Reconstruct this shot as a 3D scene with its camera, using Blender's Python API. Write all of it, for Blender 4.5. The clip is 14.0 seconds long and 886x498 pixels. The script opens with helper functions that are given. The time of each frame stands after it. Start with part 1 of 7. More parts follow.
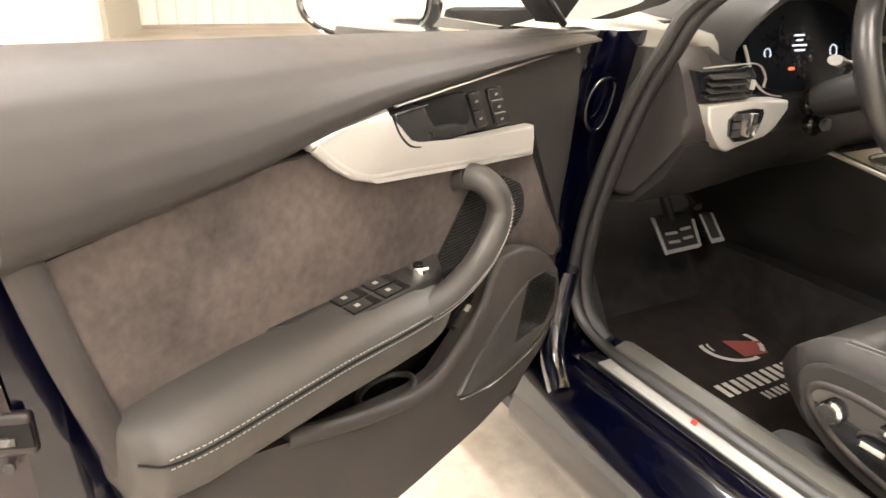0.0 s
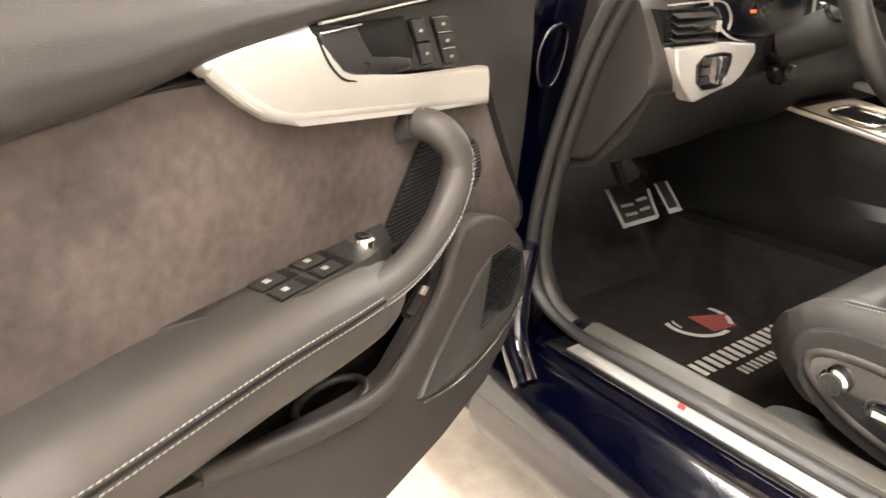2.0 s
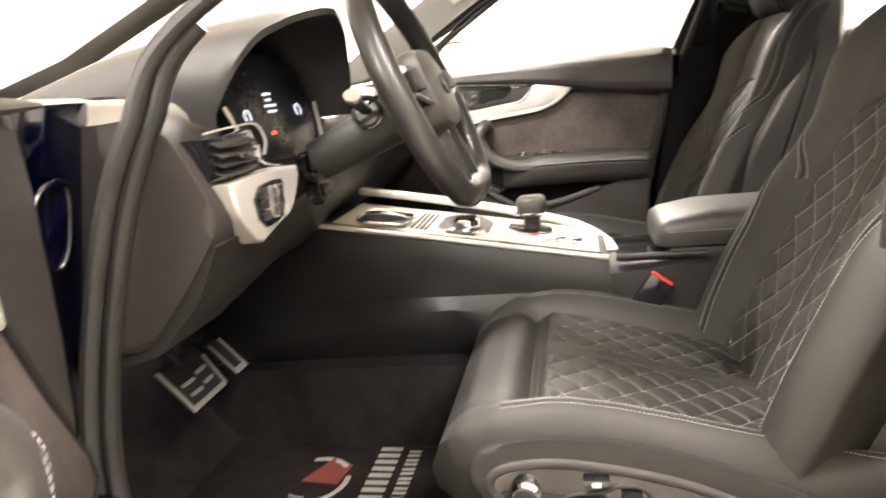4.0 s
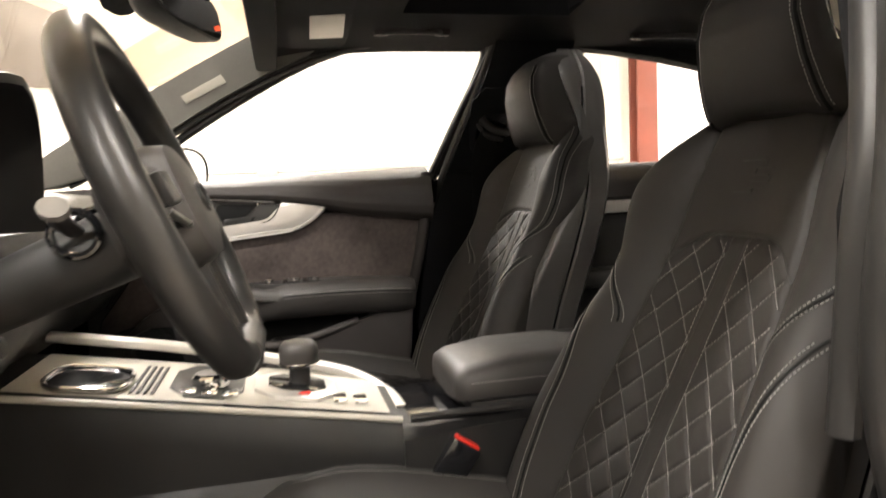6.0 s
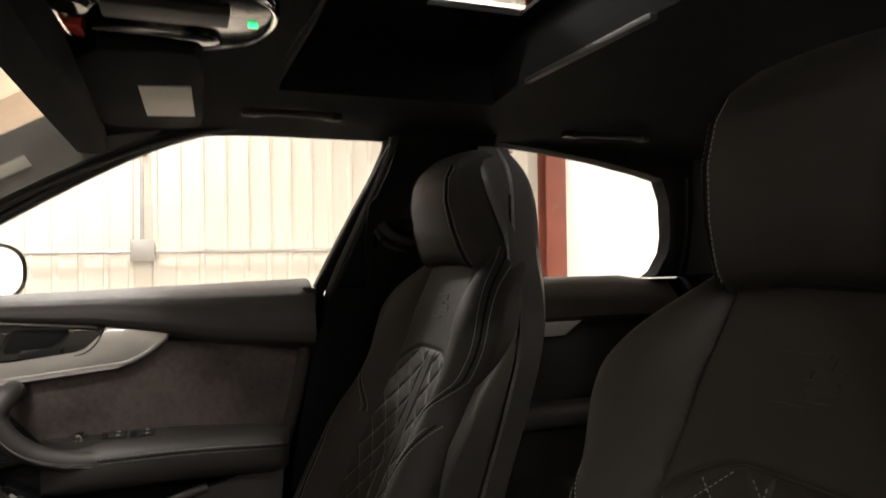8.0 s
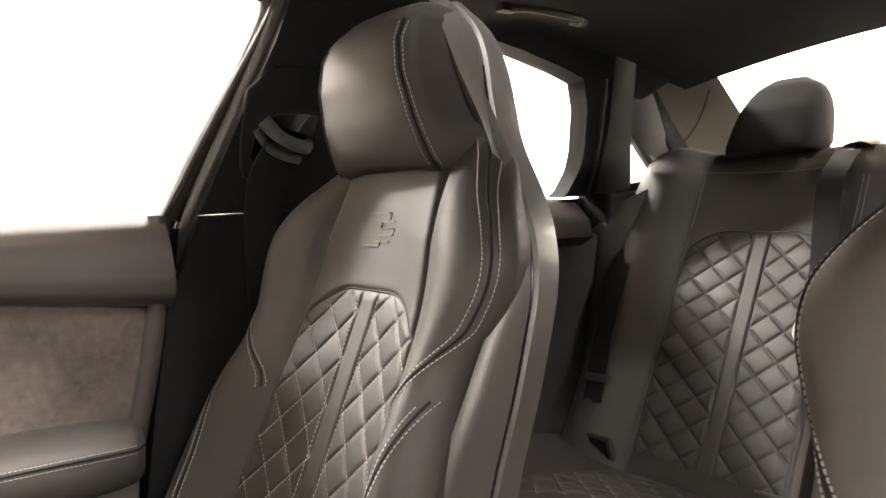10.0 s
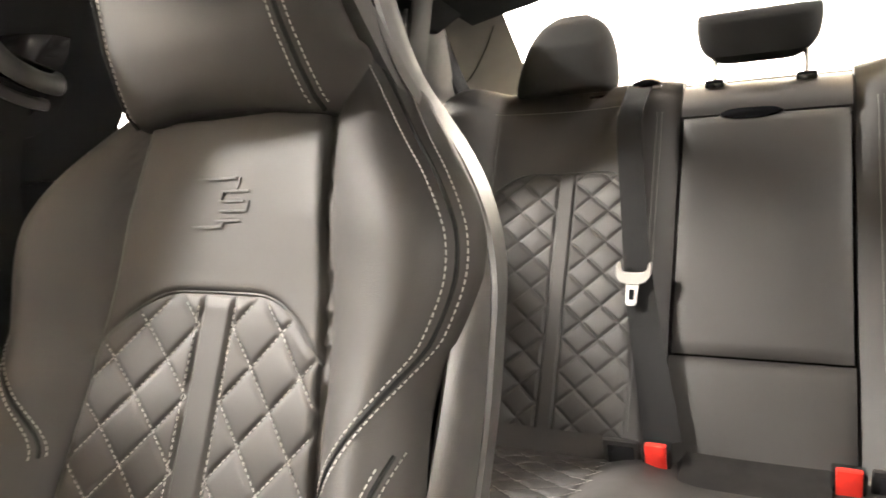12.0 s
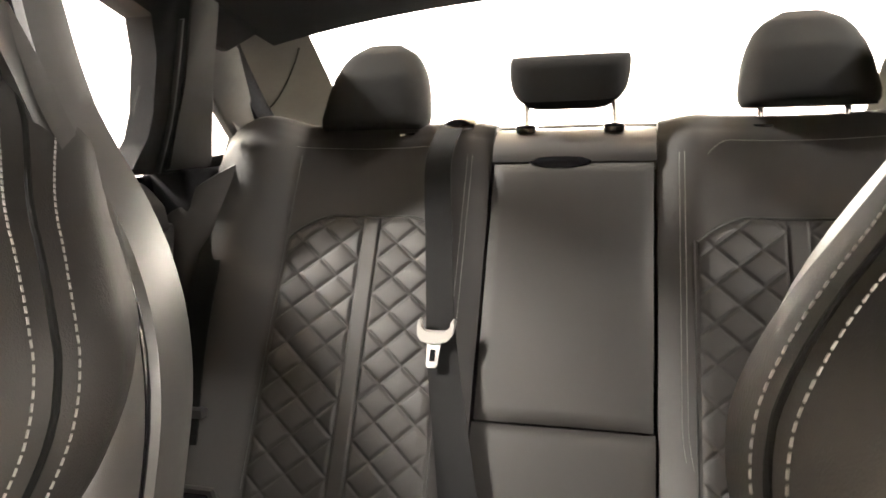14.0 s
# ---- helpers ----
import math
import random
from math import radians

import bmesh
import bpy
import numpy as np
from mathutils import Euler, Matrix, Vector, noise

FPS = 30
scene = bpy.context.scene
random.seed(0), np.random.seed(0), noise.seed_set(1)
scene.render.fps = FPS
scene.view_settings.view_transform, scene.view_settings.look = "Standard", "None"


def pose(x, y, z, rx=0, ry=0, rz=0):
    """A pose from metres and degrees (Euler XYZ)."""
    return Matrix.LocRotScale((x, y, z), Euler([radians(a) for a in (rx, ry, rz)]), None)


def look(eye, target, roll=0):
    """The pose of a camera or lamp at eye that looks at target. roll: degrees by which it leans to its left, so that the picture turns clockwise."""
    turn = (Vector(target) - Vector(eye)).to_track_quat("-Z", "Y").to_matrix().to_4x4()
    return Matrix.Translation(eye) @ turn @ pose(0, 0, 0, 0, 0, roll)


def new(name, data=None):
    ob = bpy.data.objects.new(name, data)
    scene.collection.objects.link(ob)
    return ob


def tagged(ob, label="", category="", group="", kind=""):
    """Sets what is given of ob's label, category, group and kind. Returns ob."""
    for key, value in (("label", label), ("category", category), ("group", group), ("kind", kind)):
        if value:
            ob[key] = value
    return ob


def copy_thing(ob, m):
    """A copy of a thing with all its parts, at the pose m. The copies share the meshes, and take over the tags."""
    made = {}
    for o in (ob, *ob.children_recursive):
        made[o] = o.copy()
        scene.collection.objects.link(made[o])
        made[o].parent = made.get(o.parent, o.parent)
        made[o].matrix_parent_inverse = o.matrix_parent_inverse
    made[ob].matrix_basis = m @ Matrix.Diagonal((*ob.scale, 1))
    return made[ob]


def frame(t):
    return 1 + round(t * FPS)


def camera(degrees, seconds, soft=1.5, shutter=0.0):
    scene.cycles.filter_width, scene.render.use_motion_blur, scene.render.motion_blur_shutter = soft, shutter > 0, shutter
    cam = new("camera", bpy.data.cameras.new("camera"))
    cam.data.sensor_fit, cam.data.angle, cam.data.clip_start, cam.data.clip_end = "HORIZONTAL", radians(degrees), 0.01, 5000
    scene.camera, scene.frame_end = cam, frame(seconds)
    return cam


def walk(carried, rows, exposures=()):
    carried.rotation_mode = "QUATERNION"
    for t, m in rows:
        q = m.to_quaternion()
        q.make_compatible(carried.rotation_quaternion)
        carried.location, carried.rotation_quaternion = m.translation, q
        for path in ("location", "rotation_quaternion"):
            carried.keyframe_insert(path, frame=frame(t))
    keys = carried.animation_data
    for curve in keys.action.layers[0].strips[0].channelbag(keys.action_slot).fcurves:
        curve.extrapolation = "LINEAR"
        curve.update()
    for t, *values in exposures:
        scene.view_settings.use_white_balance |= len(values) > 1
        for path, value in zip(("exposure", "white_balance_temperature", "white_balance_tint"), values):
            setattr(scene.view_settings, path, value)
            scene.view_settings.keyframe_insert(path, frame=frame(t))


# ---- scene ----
cam = camera(65.4, 14.0, shutter=0.4)
PATH = [
    (0, (-1.545, -0.136, 1.063), (-0.645, 1.479, 0.301), 1.7),
    (0.5, (-1.539, -0.13, 1.036), (-0.714, 1.528, 0.281), 1.3),
    (1, (-1.532, -0.115, 1.015), (-0.705, 1.541, 0.258), 1.2),
    (1.5, (-1.508, -0.074, 0.986), (-0.582, 1.531, 0.232), 0.7),
    (2, (-1.492, -0.008, 0.968), (-0.423, 1.507, 0.218), 0.3),
    (2.5, (-1.471, 0.067, 0.961), (-0.161, 1.399, 0.248), -1.0),
    (3, (-1.434, 0.127, 0.945), (0.109, 1.206, 0.27), -2.3),
    (3.5, (-1.403, 0.183, 0.942), (0.344, 0.954, 0.349), -3.8),
    (3.7, (-1.382, 0.211, 0.945), (0.446, 0.826, 0.416), -4.8),
    (5.8, (-1.111, 0.371, 0.95), (0.828, -0.057, 0.703), -3.3),
    (6, (-1.072, 0.35, 0.952), (0.868, -0.099, 0.768), -2.5),
    (6.5, (-1.016, 0.326, 0.976), (0.921, -0.174, 0.959), -1.3),
    (7, (-0.937, 0.304, 1.003), (0.969, -0.297, 1.081), -1.5),
    (7.5, (-0.833, 0.281, 1.026), (1.035, -0.424, 1.147), -1.3),
    (8, (-0.73, 0.233, 1.043), (1.136, -0.488, 1.066), -0.8),
    (8.2, (-0.687, 0.217, 1.044), (1.18, -0.501, 0.995), -0.1),
    (10.3, (-0.278, 0.272, 0.992), (1.208, -1.057, 0.825), -2.8),
    (10.5, (-0.245, 0.269, 0.994), (1.186, -1.115, 0.808), -2.9),
    (11, (-0.149, 0.252, 0.998), (1.090, -1.298, 0.751), -3.4),
    (11.5, (-0.087, 0.245, 1.005), (1.002, -1.406, 0.705), -4.0),
    (12, (-0.059, 0.231, 1.004), (0.860, -1.513, 0.666), -4.7),
    (12.5, (-0.044, 0.198, 1.000), (0.643, -1.648, 0.648), -4.1),
    (13, (-0.043, 0.130, 1.003), (0.438, -1.779, 0.659), -3.2),
    (13.5, (-0.053, 0.081, 1.002), (0.327, -1.859, 0.695), -2.1),
    (14, (-0.085, 0.065, 1.022), (0.418, -1.848, 0.727), -1.2),
]
EXPOSURE = [(0, 0.95), (3.0, 1.36), (3.7, 1.38), (5.8, 0.6), (6.4, 0.1), (7.2, -0.40), (8.2, -0.72), (8.9, 0.1), (9.8, 1.75), (10.5, 2.46), (12, 2.46), (13, 2.2), (14, 2.2)]
walk(cam, [(t, look(e, g, r)) for t, e, g, r in PATH], EXPOSURE)

# ---- world and light ----
world = bpy.data.worlds.new("world")
scene.world = world
world.use_nodes = True
world.node_tree.nodes["Background"].inputs[0].default_value = (0.9, 0.95, 1.0, 1)
world.node_tree.nodes["Background"].inputs[1].default_value = 0.3


def area_lamp(name, eye, target, sx, sy, watts, color=(1.0, 0.935, 0.865)):
    data = bpy.data.lights.new(name, "AREA")
    data.shape, data.size, data.size_y, data.energy, data.color = "RECTANGLE", sx, sy, watts, color
    ob = new(name, data)
    ob.matrix_world = look(eye, target)
    return ob


# added lamp fixtures, all unseen: place, length, point that they are turned to, watts
# only the two by the east wall follow from bench shadows and wall glare
LAMP_SPOTS = [((-1.4, 1.0, 3.90), 2.4, (-1.4, 0.4, 0), 300), ((-2.7, -1.9, 3.90), 2.4, (-2.1, -0.8, 0), 190), ((-6.2, -1.5, 3.90), 2.4, (-8.0, -1.5, 1.4), 25), ((-0.6, 5.4, 3.90), 2.4, (-0.6, 9.0, 1.2), 290),
              ((3.05, 0.95, 3.10), 0.9, (2.0, 0.5, 0.9), 180), ((3.3, -1.6, 3.90), 1.2, (4.0, -1.4, 1.5), 420), ((2.4, -5.2, 3.90), 2.4, (3.2, -7.0, 1.4), 360), ((-2.0, -5.2, 3.90), 2.4, (-1.6, -7.0, 1.4), 360),
              ((2.2, 5.5, 3.90), 2.4, (4.0, 5.5, 1.0), 110), ((-5.0, 2.2, 3.60), 2.4, (-0.6, 0.1, 0.8), 160)]
for place, long, aim, lw in LAMP_SPOTS:
    along = aim[1] < -6
    area_lamp("added_tube_lamp", place, aim, long if along else 0.22, 0.22 if along else long, lw)


# ---- materials ----
def mat(name, color, rough=0.5, metal=0.0, var=0.15, scale=6.0, bump=0.0, bscale=600.0, coat=0.0, sheen=0.0, rvar=0.08, spec=0.5, vor=False, emit=None):
    """A plain surface with two scales of variation in colour and roughness, and a fine relief."""
    m = bpy.data.materials.new(name)
    m.use_nodes = True
    nt = m.node_tree
    b = nt.nodes["Principled BSDF"]
    tc = nt.nodes.new("ShaderNodeTexCoord")
    n1 = nt.nodes.new("ShaderNodeTexNoise")
    n1.inputs["Scale"].default_value, n1.inputs["Detail"].default_value = scale, 6
    nt.links.new(tc.outputs["Object"], n1.inputs["Vector"])
    n2 = nt.nodes.new("ShaderNodeTexNoise")
    n2.inputs["Scale"].default_value, n2.inputs["Detail"].default_value = scale * 14, 3
    nt.links.new(tc.outputs["Object"], n2.inputs["Vector"])
    mx = nt.nodes.new("ShaderNodeMath")
    mx.operation = "MULTIPLY_ADD"
    nt.links.new(n2.outputs[0], mx.inputs[0])
    mx.inputs[1].default_value = 0.4
    nt.links.new(n1.outputs[0], mx.inputs[2])
    ramp = nt.nodes.new("ShaderNodeMapRange")
    ramp.inputs[1].default_value, ramp.inputs[2].default_value = 0.45, 0.95
    ramp.inputs[3].default_value, ramp.inputs[4].default_value = 1 - var, 1 + var
    nt.links.new(mx.outputs[0], ramp.inputs[0])
    sc = nt.nodes.new("ShaderNodeVectorMath")
    sc.operation = "SCALE"
    sc.inputs[0].default_value = color
    nt.links.new(ramp.outputs[0], sc.inputs["Scale"])
    nt.links.new(sc.outputs[0], b.inputs["Base Color"])
    rr = nt.nodes.new("ShaderNodeMapRange")
    rr.inputs[1].default_value, rr.inputs[2].default_value = 0.45, 0.95
    rr.inputs[3].default_value, rr.inputs[4].default_value = max(0.02, rough - rvar), min(1, rough + rvar)
    nt.links.new(mx.outputs[0], rr.inputs[0])
    nt.links.new(rr.outputs[0], b.inputs["Roughness"])
    b.inputs["Metallic"].default_value = metal
    b.inputs["Specular IOR Level"].default_value = spec
    b.inputs["Coat Weight"].default_value, b.inputs["Coat Roughness"].default_value = coat, 0.04
    b.inputs["Sheen Weight"].default_value, b.inputs["Sheen Roughness"].default_value = sheen, 0.5
    if bump:
        t = nt.nodes.new("ShaderNodeTexVoronoi" if vor else "ShaderNodeTexNoise")
        t.inputs["Scale"].default_value = bscale
        nt.links.new(tc.outputs["Object"], t.inputs["Vector"])
        bp = nt.nodes.new("ShaderNodeBump")
        bp.inputs["Strength"].default_value, bp.inputs["Distance"].default_value = bump, 0.001
        nt.links.new(t.outputs[0], bp.inputs["Height"])
        nt.links.new(bp.outputs[0], b.inputs["Normal"])
    if emit:
        b.inputs["Emission Color"].default_value, b.inputs["Emission Strength"].default_value = (*emit[0], 1), emit[1]
    return m


def glass_mat(name, tint=(1, 1, 1), rough=0.0, ior=1.45):
    m = bpy.data.materials.new(name)
    m.use_nodes = True
    nt = m.node_tree
    nt.nodes.remove(nt.nodes["Principled BSDF"])
    out = nt.nodes["Material Output"]
    tr, gl, lw, mix = (nt.nodes.new("ShaderNode" + n) for n in ("BsdfTransparent", "BsdfGlossy", "LayerWeight", "MixShader"))
    p5, ma = nt.nodes.new("ShaderNodeMath"), nt.nodes.new("ShaderNodeMath")
    p5.operation, ma.operation = "POWER", "MULTIPLY_ADD"
    p5.inputs[1].default_value, ma.inputs[1].default_value, ma.inputs[2].default_value = 5.0, 0.75, 0.03
    lw.inputs[0].default_value = 0.5
    tr.inputs[0].default_value = (*tint, 1)
    gl.inputs["Roughness"].default_value = rough
    nt.links.new(lw.outputs["Facing"], p5.inputs[0])
    nt.links.new(p5.outputs[0], ma.inputs[0])
    nt.links.new(ma.outputs[0], mix.inputs[0])
    nt.links.new(tr.outputs[0], mix.inputs[1])
    nt.links.new(gl.outputs[0], mix.inputs[2])
    nt.links.new(mix.outputs[0], out.inputs[0])
    return m


LEATHER = mat("black_leather", (0.021, 0.0189, 0.0174), 0.62, spec=0.36, bump=0.16, bscale=1300, vor=True, var=0.12, scale=5)
LEATHER_SOFT = mat("black_leather_soft", (0.036, 0.0330, 0.0312), 0.5, bump=0.12, bscale=1400, vor=True, var=0.12, scale=4)
PAD = mat("soft_plastic_pad", (0.027, 0.0235, 0.0225), 0.55, spec=0.3, bump=0.35, bscale=1300, var=0.08, scale=3)
PLASTIC = mat("grained_black_plastic", (0.019, 0.0178, 0.0172), 0.5, spec=0.35, bump=0.3, bscale=1500, var=0.1, scale=5)
SATIN = mat("satin_grey_plastic", (0.024, 0.023, 0.0222), 0.48, spec=0.35, bump=0.1, bscale=1500, var=0.06)
GLOSS = mat("gloss_black_plastic", (0.008, 0.008, 0.009), 0.12, coat=0.6, var=0.1)
SUEDE = mat("grey_brown_suede", (0.058, 0.0475, 0.0440), 0.95, var=0.55, scale=7, bump=0.5, bscale=2500, spec=0.2)
ALU = mat("brushed_silver_trim", (0.56, 0.545, 0.52), 0.36, metal=0.55, var=0.04, scale=4)
SATINALU = mat("dull_silver_trim", (0.42, 0.405, 0.39), 0.42, metal=0.5, var=0.04, scale=4)
CHROME = mat("chrome", (0.85, 0.85, 0.85), 0.12, metal=1.0, var=0.03)
PAINT = mat("navy_blue_car_paint", (0.0003, 0.0005, 0.0042), 0.16, coat=1.0, var=0.03, rvar=0.01, spec=0.3)
# navy door edge with the floor's dull reflection mixed into the colour
EDGEREFLECT = mat("plum_edge_reflection", (0.017, 0.0125, 0.0145), 0.42, spec=0.35, coat=0.15, var=0.25, scale=9)
GRIP = mat("light_grey_grip_plastic", (0.21, 0.20, 0.185), 0.5, var=0.06)
RUBBER = mat("black_rubber_seal", (0.015, 0.0145, 0.014), 0.55, bump=0.25, bscale=700, var=0.15)
CARPET = mat("black_carpet", (0.016, 0.0148, 0.0142), 1.0, bump=1.0, bscale=900, var=0.4, scale=20, spec=0.1)
MATPILE = mat("black_mat_pile", (0.016, 0.013, 0.012), 1.0, bump=1.0, bscale=1200, var=0.35, scale=25, spec=0.1)
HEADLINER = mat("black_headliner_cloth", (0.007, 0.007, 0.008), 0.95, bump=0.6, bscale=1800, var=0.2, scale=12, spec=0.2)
GREYCLOTH = mat("grey_pillar_cloth", (0.17, 0.165, 0.15), 0.9, bump=0.6, bscale=1600, var=0.1, scale=12, spec=0.2)
THREAD = mat("light_grey_thread", (0.25, 0.240, 0.230), 0.7, var=0.1)
WEBBING = mat("black_belt_webbing", (0.007, 0.0068, 0.0068), 0.75, spec=0.15, bump=0.6, bscale=1400, var=0.15, scale=30)
RED = mat("red_buckle_plastic", (0.62, 0.03, 0.02), 0.4)
WHEELSKIN = mat("smooth_wheel_leather", (0.020, 0.0195, 0.019), 0.33, bump=0.04, bscale=1400, vor=True, var=0.1, scale=4, rvar=0.02)
# darker copy of the bench leather: backlit shade is put into the colour
HEADREST_SHADE = mat("shaded_black_leather", (0.011, 0.0105, 0.010), 0.85, spec=0.08, bump=0.1, bscale=1400, vor=True)
WHITEPRINT = mat("white_mat_print", (0.34, 0.32, 0.30), 0.9, var=0.2, scale=40)
REDPRINT = mat("red_mat_print", (0.15, 0.030, 0.022), 0.9, var=0.2, scale=40)
CREAMPLASTIC = mat("cream_grey_plastic", (0.40, 0.38, 0.33), 0.55, var=0.06, bump=0.2, bscale=1500)
CONCRETE = mat("stained_concrete", (0.42, 0.37, 0.32), 0.75, var=0.35, scale=1.6, bump=0.4, bscale=90)
WALLMETAL = mat("cream_corrugated_metal", (0.74, 0.72, 0.66), 0.5, var=0.06, scale=0.8, bump=0.1, bscale=40)
WALLWHITE = mat("white_painted_wall", (0.82, 0.81, 0.78), 0.7, var=0.05, scale=0.7, bump=0.2, bscale=60)
WALLBROWN_SHADED = mat("shaded_brown_board", (0.20, 0.17, 0.14), 0.8, var=0.15, scale=1.1)
WALLBROWN = mat("brown_lining_board", (0.30, 0.22, 0.15), 0.8, var=0.2, scale=1.1, bump=0.3, bscale=60)
CEILING = mat("tan_ceiling", (0.55, 0.48, 0.36), 0.85, var=0.12, scale=0.9)
REDSTEEL = mat("red_oxide_steel", (0.20, 0.055, 0.035), 0.55, var=0.15)
GREYSTEEL = mat("galvanised_conduit", (0.45, 0.45, 0.43), 0.45, metal=0.6)
SILLGREY = mat("grey_sill_plastic", (0.045, 0.042, 0.036), 0.5, bump=0.4, bscale=1300, var=0.12, scale=5)
# paler than the dash plastic: glare on the top is painted in
DASH_GLARE = mat("glare_grey_dash_top", (0.18, 0.172, 0.155), 0.45, bump=0.3, bscale=1300, var=0.06, scale=4)
CONSOLE = mat("soft_black_console", (0.009, 0.0086, 0.0086), 0.42, spec=0.4, bump=0.12, bscale=1400, var=0.1)
HAIRLINE = mat("satin_black_trim", (0.02, 0.02, 0.02), 0.3, var=0.05)
SHELL = mat("satin_seat_shell", (0.044, 0.042, 0.040), 0.38, spec=0.45, bump=0.1, bscale=1500, var=0.05)
PILLARCLOTH = mat("grey_pillar_cloth_trim", (0.12, 0.115, 0.105), 0.95, bump=0.6, bscale=1600, var=0.1, scale=12, spec=0.15)
DARKMETAL = mat("dark_satin_metal", (0.10, 0.098, 0.095), 0.32, metal=0.5, var=0.05)
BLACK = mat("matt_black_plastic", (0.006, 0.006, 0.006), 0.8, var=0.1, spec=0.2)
GLASS = glass_mat("clear_glass")
TINT = glass_mat("dark_tinted_glass", (0.35, 0.37, 0.36))
MIRROR = mat("mirror_glass", (0.9, 0.9, 0.9), 0.03, metal=1.0, var=0.0, rvar=0.0)
SCREEN = mat("dark_display_glass", (0.004, 0.005, 0.008), 0.3, var=0.1, spec=0.1)
SCREENTEXT = mat("lit_display_text", (0.2, 0.2, 0.2), 0.5, emit=((0.8, 0.85, 1.0), 0.9))
SCREENRED = mat("lit_red_symbol", (0.2, 0.02, 0.01), 0.5, emit=((1.0, 0.1, 0.03), 1.0))
LEDGREEN = mat("lit_green_led", (0.02, 0.2, 0.05), 0.5, emit=((0.05, 1.0, 0.3), 3.0))
LAMPGLOW = mat("lit_tube", (0.9, 0.9, 0.9), 0.5, emit=((1.0, 0.95, 0.88), 22.0))
MAPLAMP = mat("frosted_lamp_lens", (0.62, 0.60, 0.54), 0.5, var=0.05)


# ---- shaping helpers ----
def part(name, bm, material, parent=None, label="", smooth=40, mods=()):
    """Links a bmesh as one mesh object under a thing or a part."""
    bmesh.ops.recalc_face_normals(bm, faces=bm.faces)
    me = bpy.data.meshes.new(name)
    bm.to_mesh(me)
    bm.free()
    me.polygons.foreach_set("use_smooth", [True] * len(me.polygons))
    me.set_sharp_from_angle(angle=radians(smooth))
    me.materials.append(material)
    ob = new(name, me)
    if name in ("stitching", "ribs", "slats"):
        tagged(ob, kind="stuff")
    if parent:
        ob.parent = parent
    if label:
        tagged(ob, label)
    return ob


def thing(name, label, category, group="", kind="", at=None):
    ob = new(name)
    ob.empty_display_size = 0.05
    if at is not None:
        ob.matrix_world = at
    return tagged(ob, label, category, group, kind)


def ident(a, b, c):
    return (a, b, c)


def box(bm, x0, x1, y0, y1, z0, z1, bevel=0.0, seg=2, fn=ident):
    vs = [bm.verts.new(fn(x, y, z)) for x in (x0, x1) for y in (y0, y1) for z in (z0, z1)]
    fs = [bm.faces.new([vs[i] for i in q]) for q in ((0, 1, 3, 2), (4, 6, 7, 5), (0, 4, 5, 1), (2, 3, 7, 6), (0, 2, 6, 4), (1, 5, 7, 3))]
    if bevel:
        es = {e for f in fs for e in f.edges}
        bmesh.ops.bevel(bm, geom=list(es), offset=bevel, segments=seg, profile=0.6, affect="EDGES")
    return bm


def rbox(x0, x1, y0, y1, z0, z1, bevel=0.004, seg=2, fn=ident):
    return box(bmesh.new(), x0, x1, y0, y1, z0, z1, bevel, seg, fn)


def chaikin(pts, n=2, closed=True):
    pts = [Vector(p) for p in pts]
    for _ in range(n):
        out = []
        m = len(pts)
        for i in range(m if closed else m - 1):
            a, b = pts[i], pts[(i + 1) % m]
            out += [a * 0.75 + b * 0.25, a * 0.25 + b * 0.75]
        if not closed:
            out = [pts[0]] + out + [pts[-1]]
        pts = out
    return pts


def prism(outline, d0, d1, fn, bevel=0.003, seg=2, bm=None):
    """A slab with the given outline (a, b), from depth d0 to d1 (its face), mapped by fn(d, a, b)."""
    bm = bm or bmesh.new()
    n = len(outline)
    lo = [bm.verts.new(fn(d0, *p)) for p in outline]
    hi = [bm.verts.new(fn(d1, *p)) for p in outline]
    bm.faces.new(lo)
    top = bm.faces.new(hi)
    for i in range(n):
        bm.faces.new((lo[i], lo[(i + 1) % n], hi[(i + 1) % n], hi[i]))
    if bevel:
        bmesh.ops.bevel(bm, geom=list(top.edges), offset=bevel, segments=seg, profile=0.6, affect="EDGES", clamp_overlap=True)
    return bm


def sheet(nu, nv, fn, bm=None, closed_u=False):
    bm = bm or bmesh.new()
    rows = [[bm.verts.new(fn(i / nu, j / nv)) for i in range(nu + (0 if closed_u else 1))] for j in range(nv + 1)]
    m = len(rows[0])
    for j in range(nv):
        for i in range(nu):
            a, b = rows[j], rows[j + 1]
            bm.faces.new((a[i], a[(i + 1) % m], b[(i + 1) % m], b[i]))
    return bm


def thicken(bm, shift):
    """Gives an open sheet a back, moved by shift (a vector), and closes its rim."""
    shift = Vector(shift)
    faces = list(bm.faces)
    rim = [tuple(e.verts) for e in bm.edges if len(e.link_faces) == 1]
    back = {v: bm.verts.new(v.co + shift) for v in list(bm.verts)}
    for f in faces:
        bm.faces.new([back[v] for v in reversed(f.verts)])
    for a, b in rim:
        bm.faces.new((a, b, back[b], back[a]))
    return bm


def loft(rings, bm=None, caps=True):
    bm = bm or bmesh.new()
    rows = [[bm.verts.new(p) for p in r] for r in rings]
    n = len(rows[0])
    for a, b in zip(rows, rows[1:]):
        for i in range(n):
            bm.faces.new((a[i], a[(i + 1) % n], b[(i + 1) % n], b[i]))
    if caps:
        bm.faces.new(rows[0])
        bm.faces.new(rows[-1])
    return bm


